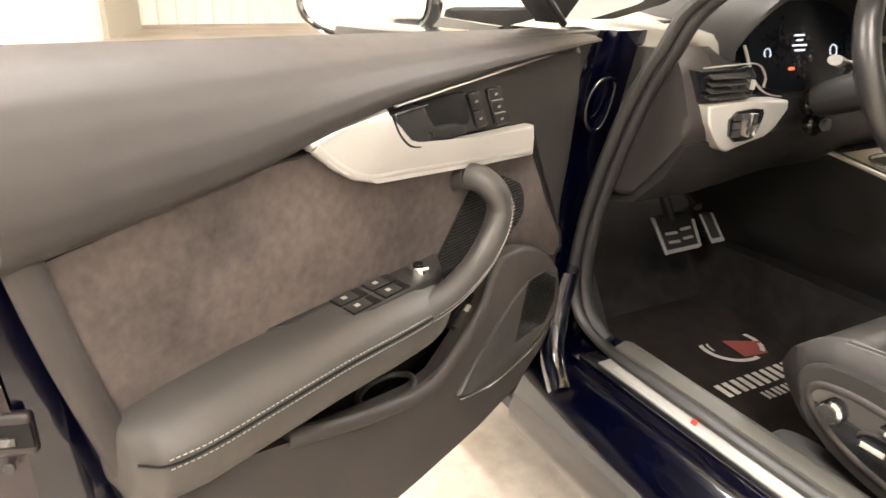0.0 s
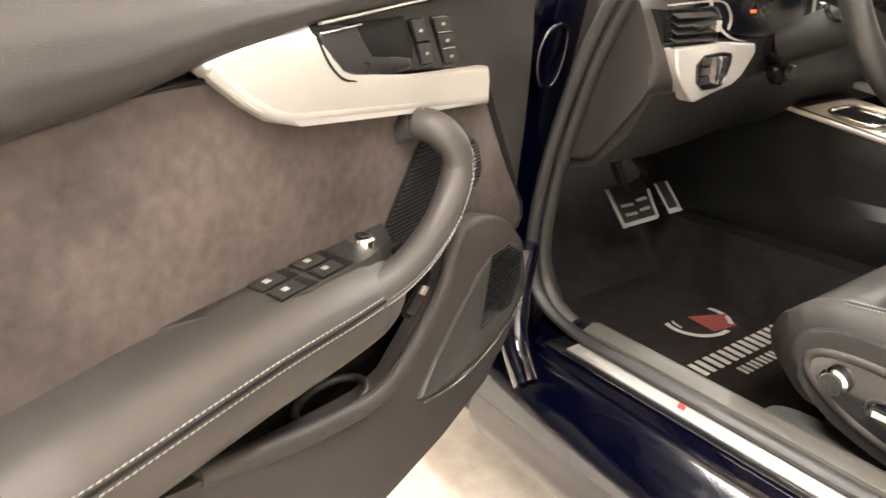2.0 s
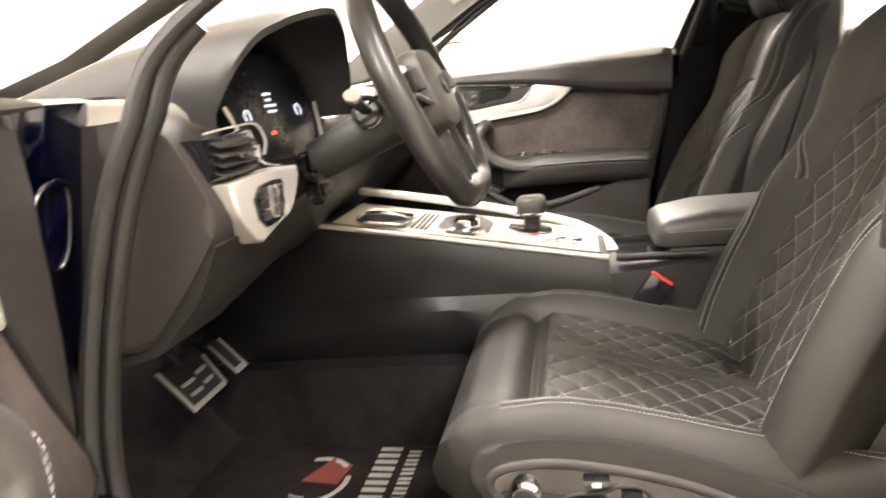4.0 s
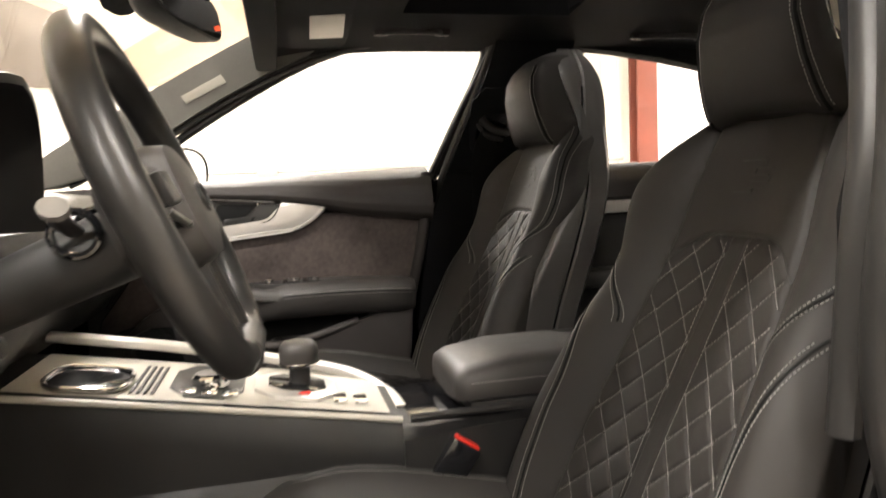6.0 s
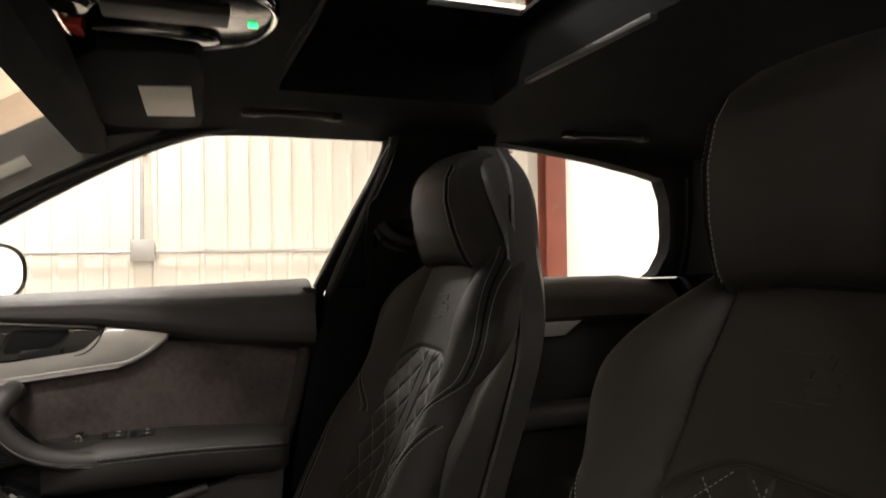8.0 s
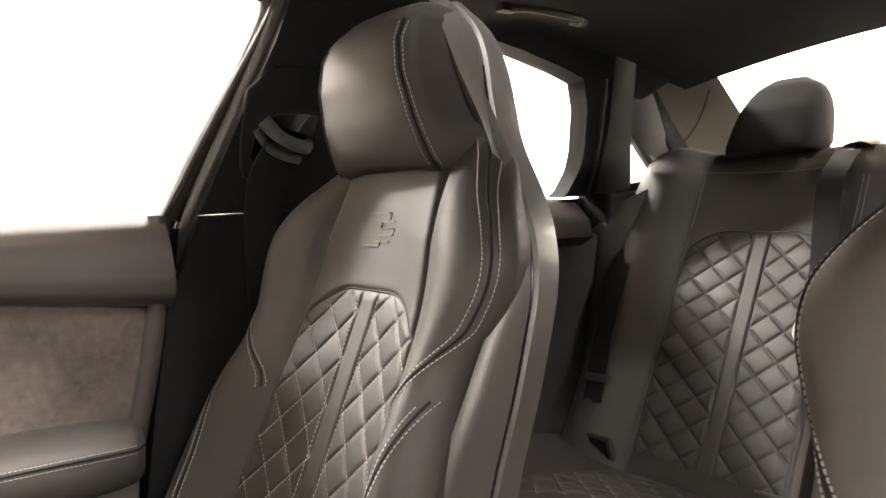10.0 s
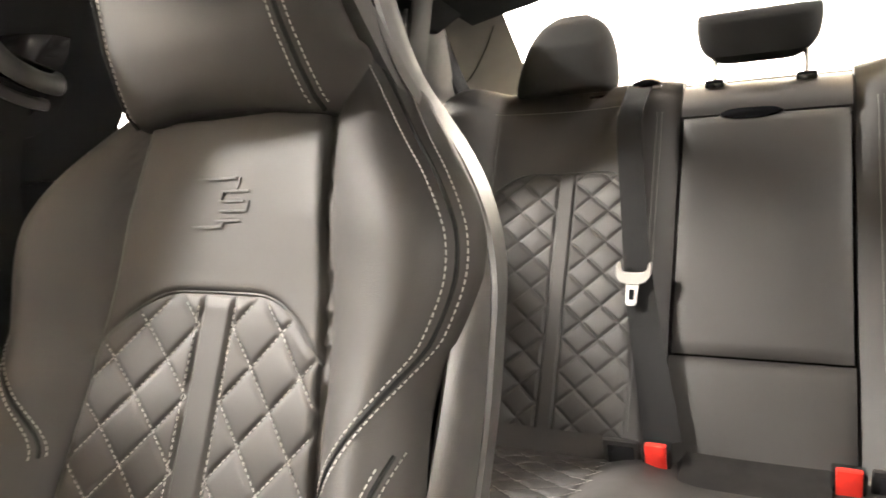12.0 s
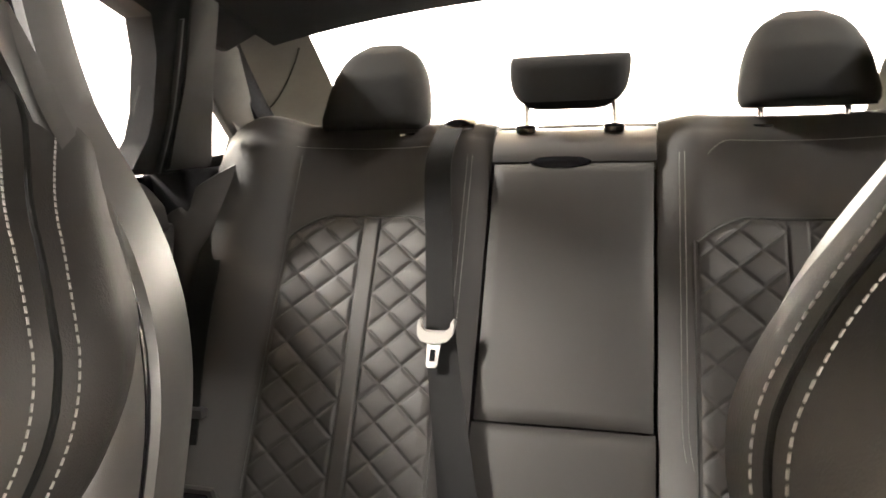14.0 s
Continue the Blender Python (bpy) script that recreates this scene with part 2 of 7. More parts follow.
def curve(pts, n=8, closed=False):
    """A smooth line through the points (Catmull-Rom)."""
    pts = [Vector(p) for p in pts]
    m = len(pts)
    out = []
    for i in range(m if closed else m - 1):
        p0 = pts[(i - 1) % m] if closed or i > 0 else pts[0] * 2 - pts[1]
        p1, p2 = pts[i], pts[(i + 1) % m]
        p3 = pts[(i + 2) % m] if closed or i + 2 < m else pts[-1] * 2 - pts[-2]
        for k in range(n):
            t = k / n
            out.append(0.5 * (2 * p1 + (p2 - p0) * t + (2 * p0 - 5 * p1 + 4 * p2 - p3) * t * t + (3 * p1 - p0 - 3 * p2 + p3) * t ** 3))
    return out if closed else out + [pts[-1]]


def tube(path, rx, ry=None, up=(0, 0, 1), seg=12, closed=False, bm=None, taper=None, power=1.0):
    """A swept section, rx across and ry along up."""
    ry = ry or rx
    path = [Vector(p) for p in path]
    up = Vector(up)
    rings = []
    n = len(path)
    for i, p in enumerate(path):
        a = path[(i - 1) % n] if closed or i else path[0]
        b = path[(i + 1) % n] if closed or i < n - 1 else path[-1]
        d = (b - a).normalized()
        s = d.cross(up)
        s = s.normalized() if s.length > 1e-4 else Vector((1, 0, 0))
        u = s.cross(d).normalized()
        k = taper(i / max(1, n - 1)) if taper else 1.0
        ring = []
        for j in range(seg):
            c, q = math.cos(2 * math.pi * j / seg), math.sin(2 * math.pi * j / seg)
            c, q = math.copysign(abs(c) ** power, c), math.copysign(abs(q) ** power, q)
            ring.append(p + s * (rx * k * c) + u * (ry * k * q))
        rings.append(ring)
    if closed:
        rings.append(rings[0])
        bm = bm or bmesh.new()
        rows = [[bm.verts.new(p) for p in r] for r in rings[:-1]]
        rows.append(rows[0])
        for a, b in zip(rows, rows[1:]):
            for i in range(seg):
                bm.faces.new((a[i], a[(i + 1) % seg], b[(i + 1) % seg], b[i]))
        return bm
    return loft(rings, bm)


def cyl(c, axis, r, h, seg=28, bevel=0.0, r2=None, bm=None):
    """A cylinder from c along axis; r2: the radius at its end."""
    axis = Vector(axis).normalized()
    s = axis.orthogonal().normalized()
    u = axis.cross(s)
    c = Vector(c)
    r2 = r if r2 is None else r2
    prof = [(r - bevel, 0), (r, bevel), (r2, h - bevel), (r2 - bevel, h)] if bevel else [(r, 0), (r2, h)]
    return loft([[c + axis * z + (s * math.cos(2 * math.pi * j / seg) + u * math.sin(2 * math.pi * j / seg)) * q for j in range(seg)] for q, z in prof], bm)


def dashes(bm, path, normal, size=0.0034, gap=0.0016, wide=0.0011, high=0.0007):
    """Stitches along a line that lies on a surface; normal: a vector, or a function of the place."""
    path = [Vector(p) for p in path]
    run = [0.0]
    for a, b in zip(path, path[1:]):
        run.append(run[-1] + (b - a).length)
    total, pos = run[-1], 0.0

    def at(d):
        lo, hi = 0, len(run) - 1
        while hi - lo > 1:
            mid = (lo + hi) // 2
            if run[mid] <= d:
                lo = mid
            else:
                hi = mid
        f = (d - run[lo]) / max(1e-9, run[hi] - run[lo])
        return path[lo].lerp(path[hi], min(1, f))
    while pos + size < total:
        p, q = at(pos), at(pos + size)
        nn = Vector(normal(p) if callable(normal) else normal)
        d = (q - p).normalized()
        s = d.cross(nn).normalized() * wide / 2
        h = nn.normalized() * high
        e = d * size * 0.12
        lo = [bm.verts.new(v) for v in (p - s, q - s, q + s, p + s)]
        hi = [bm.verts.new(v) for v in (p - s * 0.6 + h + e, q - s * 0.6 + h - e, q + s * 0.6 + h - e, p + s * 0.6 + h + e)]
        bm.faces.new(hi)
        for i in range(4):
            bm.faces.new((lo[i], lo[(i + 1) % 4], hi[(i + 1) % 4], hi[i]))
        pos += size + gap
    return bm


def lerp_table(table, v):
    if v <= table[0][0]:
        return table[0][1]
    for (a, p), (b, q) in zip(table, table[1:]):
        if v <= b:
            f = (v - a) / (b - a)
            return p + (q - p) * f
    return table[-1][1]


def smooth_table(table, v):
    """The same, with soft corners."""
    d = 0.02
    return sum(lerp_table(table, v + k * d) for k in (-1, -0.5, 0, 0.5, 1)) / 5


def quilt(a, b, da=0.054, db=0.0525):
    """Height, 0 to 1, of a stuffed diamond at (a, b): rounded crowns between narrow sewn grooves."""
    p, q = a / da + b / db, a / da - b / db
    p, q = abs(p - round(p)), abs(q - round(q))
    crown = lambda m: 0.62 * (1 - (1 - min(1.0, m / 0.12)) ** 2) + 0.38 * (1 - (1 - min(1.0, m / 0.5)) ** 2)
    return crown(p) * crown(q)


STRIP = 0.0165


def seat_quilt(x, v, mid):
    """The front seats' lattice starts at the plain middle strip; mid: where a crossing lies."""
    return quilt(abs(x) - 0.0180, v - mid)


def lattice(mid, lo, hi, wide):
    """The sewn lines of the front lattice, right half: (x, v) runs."""
    runs = []
    for sgn in (-1, 1):
        for k in range(-14, 15):
            runs.append([(0.0180 + 0.0020 * j, mid + 0.0525 * (k + sgn * 0.0020 * j / 0.054)) for j in range(int(wide / 0.002))])
    return [[(x, v) for x, v in r if lo < v < hi] for r in runs]


# ---- garage ----
def corrugated(name, material, along, x, a0, a1, z0, z1, label, step=0.30, rib=0.035, sign=1):
    """A ribbed metal wall: along 'y' at x, or along 'x' at y = x."""
    bm = bmesh.new()
    prof = []
    a = a0
    while a < a1:
        for d, h in ((0, 0), (0.55 * step, 0), (0.63 * step, rib), (0.77 * step, rib), (0.85 * step, 0)):
            prof.append((min(a1, a + d), h))
        a += step
    prof.append((a1, 0))
    pts = [(x - sign * h, q) if along == "y" else (q, x - sign * h) for q, h in prof]
    lo = [bm.verts.new((p[0], p[1], z0)) for p in pts]
    hi = [bm.verts.new((p[0], p[1], z1)) for p in pts]
    for i in range(len(pts) - 1):
        bm.faces.new((lo[i], lo[i + 1], hi[i + 1], hi[i]))
    thicken(bm, (0.02 * sign, 0, 0) if along == "y" else (0, 0.02 * sign, 0))
    return tagged(part(name, bm, material, None, label, 20), label, "wall", kind="structure")


def garage():
    bm = sheet(40, 40, lambda u, v: (-14 + 32 * u, -14 + 30 * v, 0.0))
    tagged(part("ground", bm, CONCRETE), "stained beige concrete garage floor", "floor", kind="structure")
    bm = rbox(-14, 18, -14, 16, 4.6, 4.8, 0)
    tagged(part("ceiling", bm, CEILING), "beige garage ceiling lining", "ceiling", kind="structure")
    corrugated("wall_east", WALLMETAL, "y", 4.0, -2.4, 0.40, 0, 2.6, "cream ribbed metal garage wall", step=0.14, rib=0.018)
    corrugated("wall_east_low", WALLMETAL, "y", 4.0, 0.40, 16, 0, 1.70, "lower cream ribbed metal garage wall", step=0.14, rib=0.018)
    bm = prism([(1.40, 1.70), (1.40, 1.88), (0.98, 2.13), (0.55, 2.37), (0.405, 2.45), (0.405, 1.70)], 4.10, 3.985, lambda d, a, b: (d, a, b), 0)
    tagged(part("wall_east_band", bm, WALLBROWN), "brown board band above the ribbed wall", "wall", kind="structure")
    # return of the brown lining drawn flat; its shade is in the colour
    bm = prism([(3.4, 1.70), (3.4, 2.9), (1.405, 2.05), (1.405, 1.70)], 4.10, 3.985, lambda d, a, b: (d, a, b), 0)
    tagged(part("wall_east_board", bm, WALLBROWN_SHADED), "brown board return above the ribbed wall, shade painted in", "wall", kind="structure")
    bm = prism([(16, 1.70), (16, 4.6), (-2.4, 4.6), (-2.4, 1.70)], 4.25, 4.16, lambda d, a, b: (d, a, b), 0)
    tagged(part("wall_east_lining", bm, CEILING), "tan lining above the garage wall", "wall", kind="structure")
    wl = thing("wall_light", "lit white tube light hung by the wall", "wall light")
    part("tube", tube([(3.70, 1.48, 2.16), (3.70, 2.0, 2.43), (3.70, 2.7, 2.79)], 0.034, seg=14), LAMPGLOW, wl, "glowing tube")
    part("housing", tube([(3.76, 1.46, 2.17), (3.76, 2.0, 2.45), (3.76, 2.72, 2.82)], 0.05, 0.03, seg=8), WALLWHITE, wl)
    part("bracket", rbox(3.78, 4.0, 1.9, 1.95, 2.40, 2.44, 0.004), GREYSTEEL, wl)
    bm = rbox(4.05, 4.2, -14, -2.6, 0, 4.6, 0)
    tagged(part("wall_east_door", bm, WALLWHITE), "plain white garage wall panel", "wall", kind="structure")
    corrugated("wall_north", WALLMETAL, "x", 12.8, -1.0, 4.0, 0, 1.9, "cream ribbed metal garage end wall")
    corrugated("wall_north_upper", WALLBROWN, "x", 12.75, -14, 4.0, 1.9, 4.6, "brown ribbed lining above the end wall", step=0.45)
    bm = rbox(-14, -1.0, 12.7, 12.9, 0, 1.9, 0)
    tagged(part("wall_north_low", bm, WALLWHITE), "white painted garage end wall", "wall", kind="structure")
    bm = rbox(-8.1, -8.0, -14, 16, 0, 4.6, 0)
    tagged(part("wall_west", bm, WALLWHITE), "white painted garage side wall", "wall", kind="structure")
    bm = rbox(-14, 18, -7.2, -7.0, 0, 4.6, 0)
    tagged(part("wall_south", bm, WALLWHITE), "white painted garage wall behind the car", "wall", kind="structure")
    # white partition with a grey end, ahead of the car
    bm = prism([(-7.0, 1.0), (-2.06, 8.77), (-0.95, 10.5), (-0.9, 10.75), (-1.3, 11.0), (-7.4, 1.3)], 0, 4.6, lambda d, a, b: (a, b, d), 0)
    tagged(part("wall_partition", bm, WALLWHITE), "white painted garage partition wall", "wall", kind="structure")
    bm = prism([(-0.85, 10.62), (-0.28, 12.0), (-0.5, 12.1), (-1.05, 10.8)], 0, 4.6, lambda d, a, b: (a, b, d), 0)
    tagged(part("wall_column", bm, mat("grey_painted_column", (0.42, 0.40, 0.34), 0.7, var=0.08, scale=2)), "grey painted wall column end", "column", kind="structure")
    # steel post by the side wall
    post = thing("steel_post", "red oxide steel I-section post by the wall", "post")
    bm = rbox(3.86, 3.88, -2.56, -2.39, 0, 4.6, 0.003)
    box(bm, 3.98, 4.0, -2.56, -2.39, 0, 4.6, 0.003)
    box(bm, 3.88, 3.98, -2.485, -2.465, 0, 4.6)
    part("column", bm, REDSTEEL, post)
    part("foot_plate", rbox(3.80, 4.04, -2.62, -2.33, 0, 0.02, 0.003), REDSTEEL, post)
    # conduit with box
    con = thing("conduit", "thin galvanised conduit clipped along the wall", "conduit")
    part("pipe", tube([(3.945, y, 1.10) for y in np.linspace(-2.3, 9, 12)], 0.014, seg=10), GREYSTEEL, con)
    part("riser", tube([(3.945, 0.43, z) for z in np.linspace(1.12, 2.4, 6)], 0.012, up=(0, 1, 0), seg=10), GREYSTEEL, con)
    part("junction_box", rbox(3.91, 3.97, 0.36, 0.50, 1.04, 1.18, 0.008), GREYSTEEL, con)
    # ceiling track by the side wall
    part("door_track", rbox(3.5, 3.97, -2.3, -0.2, 2.32, 2.40, 0.01), GREYSTEEL, None)
    tagged(bpy.data.objects["door_track"], "galvanised overhead door track on the wall", "track")
    # unseen fixtures, added to carry the lamps
    for (lx, ly, lz), long, aim, lw in LAMP_SPOTS:
        lamp = thing("added_tube_light", "unseen white tube light added to brighten garage and cabin", "ceiling light", "ceiling lights")
        half = long / 2
        part("housing", rbox(lx - 0.14, lx + 0.14, ly - half - 0.05, ly + half + 0.05, lz + 0.06, lz + 0.15, 0.01), WALLWHITE, lamp)
        for dx in (-0.06, 0.06):
            part("tube", tube([(lx + dx, ly - half + k * long / 6, lz + 0.04) for k in range(7)], 0.016, seg=10), LAMPGLOW, lamp)
        for dy in (-0.75 * half, 0.75 * half):
            part("hanger", tube([(lx, ly + dy, lz + 0.14), (lx, ly + dy, lz + 0.4), (lx, ly + dy, 4.6)], 0.004, up=(0, 1, 0), seg=6), GREYSTEEL, lamp)


garage()


# ---- front door: X inward, Y forward, Z up, from the hinge ----
def curve_flat(pts):
    return [(p.x, p.y) for p in curve([(a, b, 0) for a, b in pts], 5)]


def front_door():
    door = thing("front_door", "open navy front door with grey leather and suede lining", "car door")
    F = lambda d, a, b: (d, a, b)
    # painted shell with a slanted shut face
    sec = [(0.0, -0.02), (-0.012, -0.5), (0.0, -1.03), (0.05, -1.03), (0.12, -0.99), (0.178, -0.925), (0.178, -0.08), (0.10, -0.02)]

    def shell_ring(z, k, s):
        return [(x * k + s, y - (0.09 * max(0, z - 0.7) if y < -0.8 else 0), z) for x, y in sec]
    bm = loft([shell_ring(0.36, 0.45, 0.02), shell_ring(0.40, 0.70, 0.01), shell_ring(0.46, 0.85, 0.0), shell_ring(0.55, 1.0, -0.01), shell_ring(0.75, 1.0, -0.015), shell_ring(0.92, 0.9, 0.02), shell_ring(0.968, 0.75, 0.045)])
    part("shell", bm, PAINT, door, "navy blue painted door shell", 18)
    # plum sheet over the navy shut face: floor reflections put into its colour
    def shut(u, v):
        z = 0.47 + 0.44 * u
        (xa, ya), (xb, yb) = ((0.052, -1.031), (0.121, -0.992)) if v < 0.45 else ((0.121, -0.992), (0.180, -0.927))
        f = v / 0.45 if v < 0.45 else (v - 0.45) / 0.55
        k = lerp_table([(0.46, 0.85), (0.55, 1.0), (0.75, 1.0), (0.93, 0.9)], z)
        m = lerp_table([(0.46, 0.0), (0.55, -0.01), (0.75, -0.015), (0.93, 0.02)], z)
        return ((xa + (xb - xa) * f) * k + m + 0.0012, ya + (yb - ya) * f - 0.09 * max(0, z - 0.7) - 0.0012, z)
    part("shut_face", sheet(20, 12, shut), EDGEREFLECT, door, "door edge with dull floor reflections painted plum", 30)
    # upper pad
    low = [(-0.94, 0.862), (-0.911, 0.866), (-0.817, 0.878), (-0.728, 0.891), (-0.669, 0.907), (-0.553, 0.927), (-0.35, 0.945), (-0.16, 0.958), (-0.10, 0.962)]
    prof = [(0.0, 0.135), (0.02, 0.158), (0.08, 0.184), (0.20, 0.207), (0.35, 0.222), (0.55, 0.232), (0.72, 0.235), (0.86, 0.231), (0.95, 0.220), (1.0, 0.203)]

    def pad(u, v):
        y = -0.935 + u * 0.835
        top = 1.001 - 0.0320 * (y + 0.877)
        zl = smooth_table(low, y)
        z = top + (zl - top) * v
        x = lerp_table(prof, v)
        thin = min(1.0, (top - zl) / 0.09)
        k = max(0.0, min(1.0, (thin - 0.25) / 0.75))
        x = 0.135 + (x - 0.135) * (0.84 + 0.16 * k)
        return (x, y, z)
    part("upper_pad", thicken(sheet(60, 28, pad), (-0.02, 0, 0)), PAD, door, "soft grained upper pad")
    # rear rim of the lining
    rim = curve([(0.190, -0.930, 0.985), (0.203, -0.921, 0.90), (0.206, -0.903, 0.80), (0.206, -0.878, 0.70), (0.206, -0.853, 0.60), (0.195, -0.838, 0.50), (0.178, -0.826, 0.43)], 6)
    part("lining_rim", tube(rim, 0.014, 0.014, up=(1, 0, 0), seg=14), PAD, door, "moulded rear rim of the lining")
    # dark carrier behind everything
    car = [(-0.928, 0.99), (-0.885, 0.72), (-0.845, 0.52), (-0.83, 0.42), (-0.60, 0.415), (-0.36, 0.44), (-0.21, 0.47), (-0.135, 0.52), (-0.118, 0.60), (-0.122, 0.70), (-0.132, 0.80), (-0.118, 0.88), (-0.08, 0.95), (-0.04, 0.975)]
    part("carrier", prism(car, 0.165, 0.186, F, 0.004), PLASTIC, door)
    # suede insert
    su = [(-0.908, 0.868), (-0.817, 0.882), (-0.728, 0.896), (-0.66, 0.90), (-0.62, 0.875), (-0.57, 0.855), (-0.268, 0.832), (-0.255, 0.82), (-0.215, 0.755), (-0.155, 0.675), (-0.150, 0.652), (-0.165, 0.640), (-0.22, 0.655), (-0.30, 0.668), (-0.384, 0.70), (-0.543, 0.72), (-0.67, 0.715), (-0.788, 0.705), (-0.872, 0.69)]
    part("suede_insert", prism(su, 0.186, 0.208, F, 0.004), SUEDE, door, "grey-brown suede insert with brushed nap marks")
    # silver trim
    tr = [(-0.678, 0.913), (-0.61, 0.923), (-0.570, 0.929), (-0.566, 0.920), (-0.556, 0.900), (-0.542, 0.886), (-0.522, 0.880), (-0.40, 0.874), (-0.284, 0.870), (-0.281, 0.85), (-0.282, 0.828), (-0.40, 0.839), (-0.56, 0.854), (-0.590, 0.857), (-0.612, 0.863), (-0.635, 0.877), (-0.655, 0.893)]
    part("silver_trim", prism(tr, 0.205, 0.224, F, 0.008, 3), ALU, door, "satin silver trim blade")
    # same silver blade; a duller metal paints the shade on its facet
    part("trim_facet", tube([(0.2215, a, b + 0.0035) for a, b in curve_flat([(-0.668, 0.905), (-0.650, 0.890), (-0.632, 0.877), (-0.610, 0.8655), (-0.588, 0.8605), (-0.56, 0.858), (-0.40, 0.8425), (-0.29, 0.832)])], 0.0055, 0.0030, up=(1, 0, 0), seg=10), SATINALU, door, "lower facet with its shade painted darker")
    # bezel around the handle
    be = [(-0.568, 0.926), (-0.40, 0.938), (-0.25, 0.950), (-0.165, 0.956), (-0.14, 0.945), (-0.135, 0.89), (-0.15, 0.78), (-0.165, 0.70), (-0.20, 0.76), (-0.255, 0.845), (-0.262, 0.870), (-0.40, 0.878), (-0.53, 0.884), (-0.555, 0.902)]
    part("handle_bezel", prism(be, 0.190, 0.207, F, 0.003), PLASTIC, door, "dark grey handle bezel")
    part("chrome_line", tube(curve([(0.218, -0.555, 0.9295), (0.216, -0.40, 0.943), (0.212, -0.25, 0.955), (0.208, -0.165, 0.960), (0.200, -0.135, 0.950)], 6), 0.0014, 0.0024, up=(1, 0, 0), seg=8), SATINALU, door)
    rec = [(-0.515, 0.926), (-0.43, 0.929), (-0.424, 0.924), (-0.413, 0.896), (-0.416, 0.889), (-0.478, 0.893), (-0.496, 0.905)]
    # plate lies flat on the bezel; black stands in for the hollow's shade
    part("recess_shade", prism(rec, 0.200, 0.2085, F, 0.001), BLACK, door, "flat black plate painting the finger recess's shade")
    lev = [(-0.563, 0.922), (-0.520, 0.926), (-0.516, 0.925), (-0.506, 0.904), (-0.499, 0.897), (-0.446, 0.894), (-0.440, 0.893), (-0.437, 0.884), (-0.47, 0.882), (-0.525, 0.885), (-0.537, 0.889), (-0.552, 0.902)]
    part("release_lever", prism(lev, 0.207, 0.224, F, 0.003, 3), HAIRLINE, door, "dark satin release lever")
    part("lever_edge", tube([(0.224, -0.562, 0.9225), (0.2255, -0.54, 0.9245), (0.225, -0.513, 0.9265)], 0.0014, up=(1, 0, 0), seg=8), CHROME, door)
    part("lever_line", tube(curve([(0.224, -0.566, 0.921), (0.2245, -0.554, 0.900), (0.224, -0.538, 0.8865), (0.223, -0.52, 0.882)], 5), 0.0012, up=(1, 0, 0), seg=6), BLACK, door)
    for (a, b), w, (c, d), n in (((-0.423, 0.9255), 0.025, (-0.401, 0.8815), 2), ((-0.384, 0.9265), 0.031, (-0.359, 0.8775), 3)):
        col = [(a, b - 0.002), (a + 0.003, b), (a + w - 0.003, b + 0.0005), (a + w, b - 0.002), (c + w, d + 0.003), (c + w - 0.003, d), (c + 0.003, d - 0.001), (c, d + 0.002)]
        pad_ = part("button_pad", prism(col, 0.205, 0.2102, F, 0.0012), GLOSS, door)
        for k in range(n):
            f0, f1 = k / n + 0.03, (k + 1) / n - 0.03
            q = lambda f, e: (a * (1 - f) + c * f + e, b * (1 - f) + d * f)
            part("button", prism([q(f0, 0.002), q(f0, w - 0.002), q(f1, w - 0.002), q(f1, 0.002)], 0.2098, 0.2118, F, 0.0008), PLASTIC, pad_)
            m0, m1 = q(0.5 * (f0 + f1) - 0.03, w / 2 - 0.002), q(0.5 * (f0 + f1) + 0.03, w / 2)
            part("symbol", rbox(0.2118, 0.2121, m0[0], m1[0] + 0.002, m1[1], m0[1], 0), WHITEPRINT, pad_)
            if n == 3 and k:
                part("divider", prism([q(f0 - 0.03, 0.004), q(f0 - 0.03, w - 0.004), q(f0 - 0.045, w - 0.004), q(f0 - 0.045, 0.004)], 0.2102, 0.2122, F, 0), THREAD, pad_)
    # armrest
    arm_sec = [(0.190, 0.026), (0.225, 0.030), (0.255, 0.024), (0.272, 0.008), (0.276, -0.006), (0.270, -0.03), (0.255, -0.055), (0.225, -0.062), (0.190, -0.05)]
    arm_line = [(-0.885, 0.700, 0.22), (-0.880, 0.700, 0.62), (-0.865, 0.702, 0.86), (-0.83, 0.706, 0.97), (-0.76, 0.710, 1), (-0.68, 0.712, 1), (-0.60, 0.712, 1.02), (-0.56, 0.711, 1.0), (-0.53, 0.706, 0.92), (-0.50, 0.70, 0.78), (-0.47, 0.69, 0.5)]
    rings = []
    for y, z, k in arm_line:
        ring = chaikin([(0.19 + (x - 0.19) * k, y, z + dz * (0.5 + 0.5 * k)) for x, dz in arm_sec], 1)
        rings.append(ring)
    dense = []
    for a, b in zip(rings, rings[1:]):
        for k in range(4):
            dense.append([p.lerp(q, k / 4) for p, q in zip(a, b)])
    dense.append(rings[-1])
    part("armrest", loft(dense), LEATHER_SOFT, door, "padded black leather armrest", 50)
    st = bmesh.new()
    for off, up in ((0.0, 0.004), (0.006, -0.005)):
        line = curve([(0.19 + (0.2765 - 0.19) * k, y, z + up) for y, z, k in arm_line[2:8]], 10)
        dashes(st, line, (1, 0, 0.5))
    part("stitching", st, THREAD, door, "double row of light thread")
    seam = curve([(0.19 + (0.2768 - 0.19) * k, y, z - 0.0005) for y, z, k in arm_line[1:8]], 8)
    part("armrest_seam", tube(seam, 0.0012, seg=6), BLACK, door)
    gap = [(0.2085, a, b) for a, b in su] + [(0.2085, *su[0])]
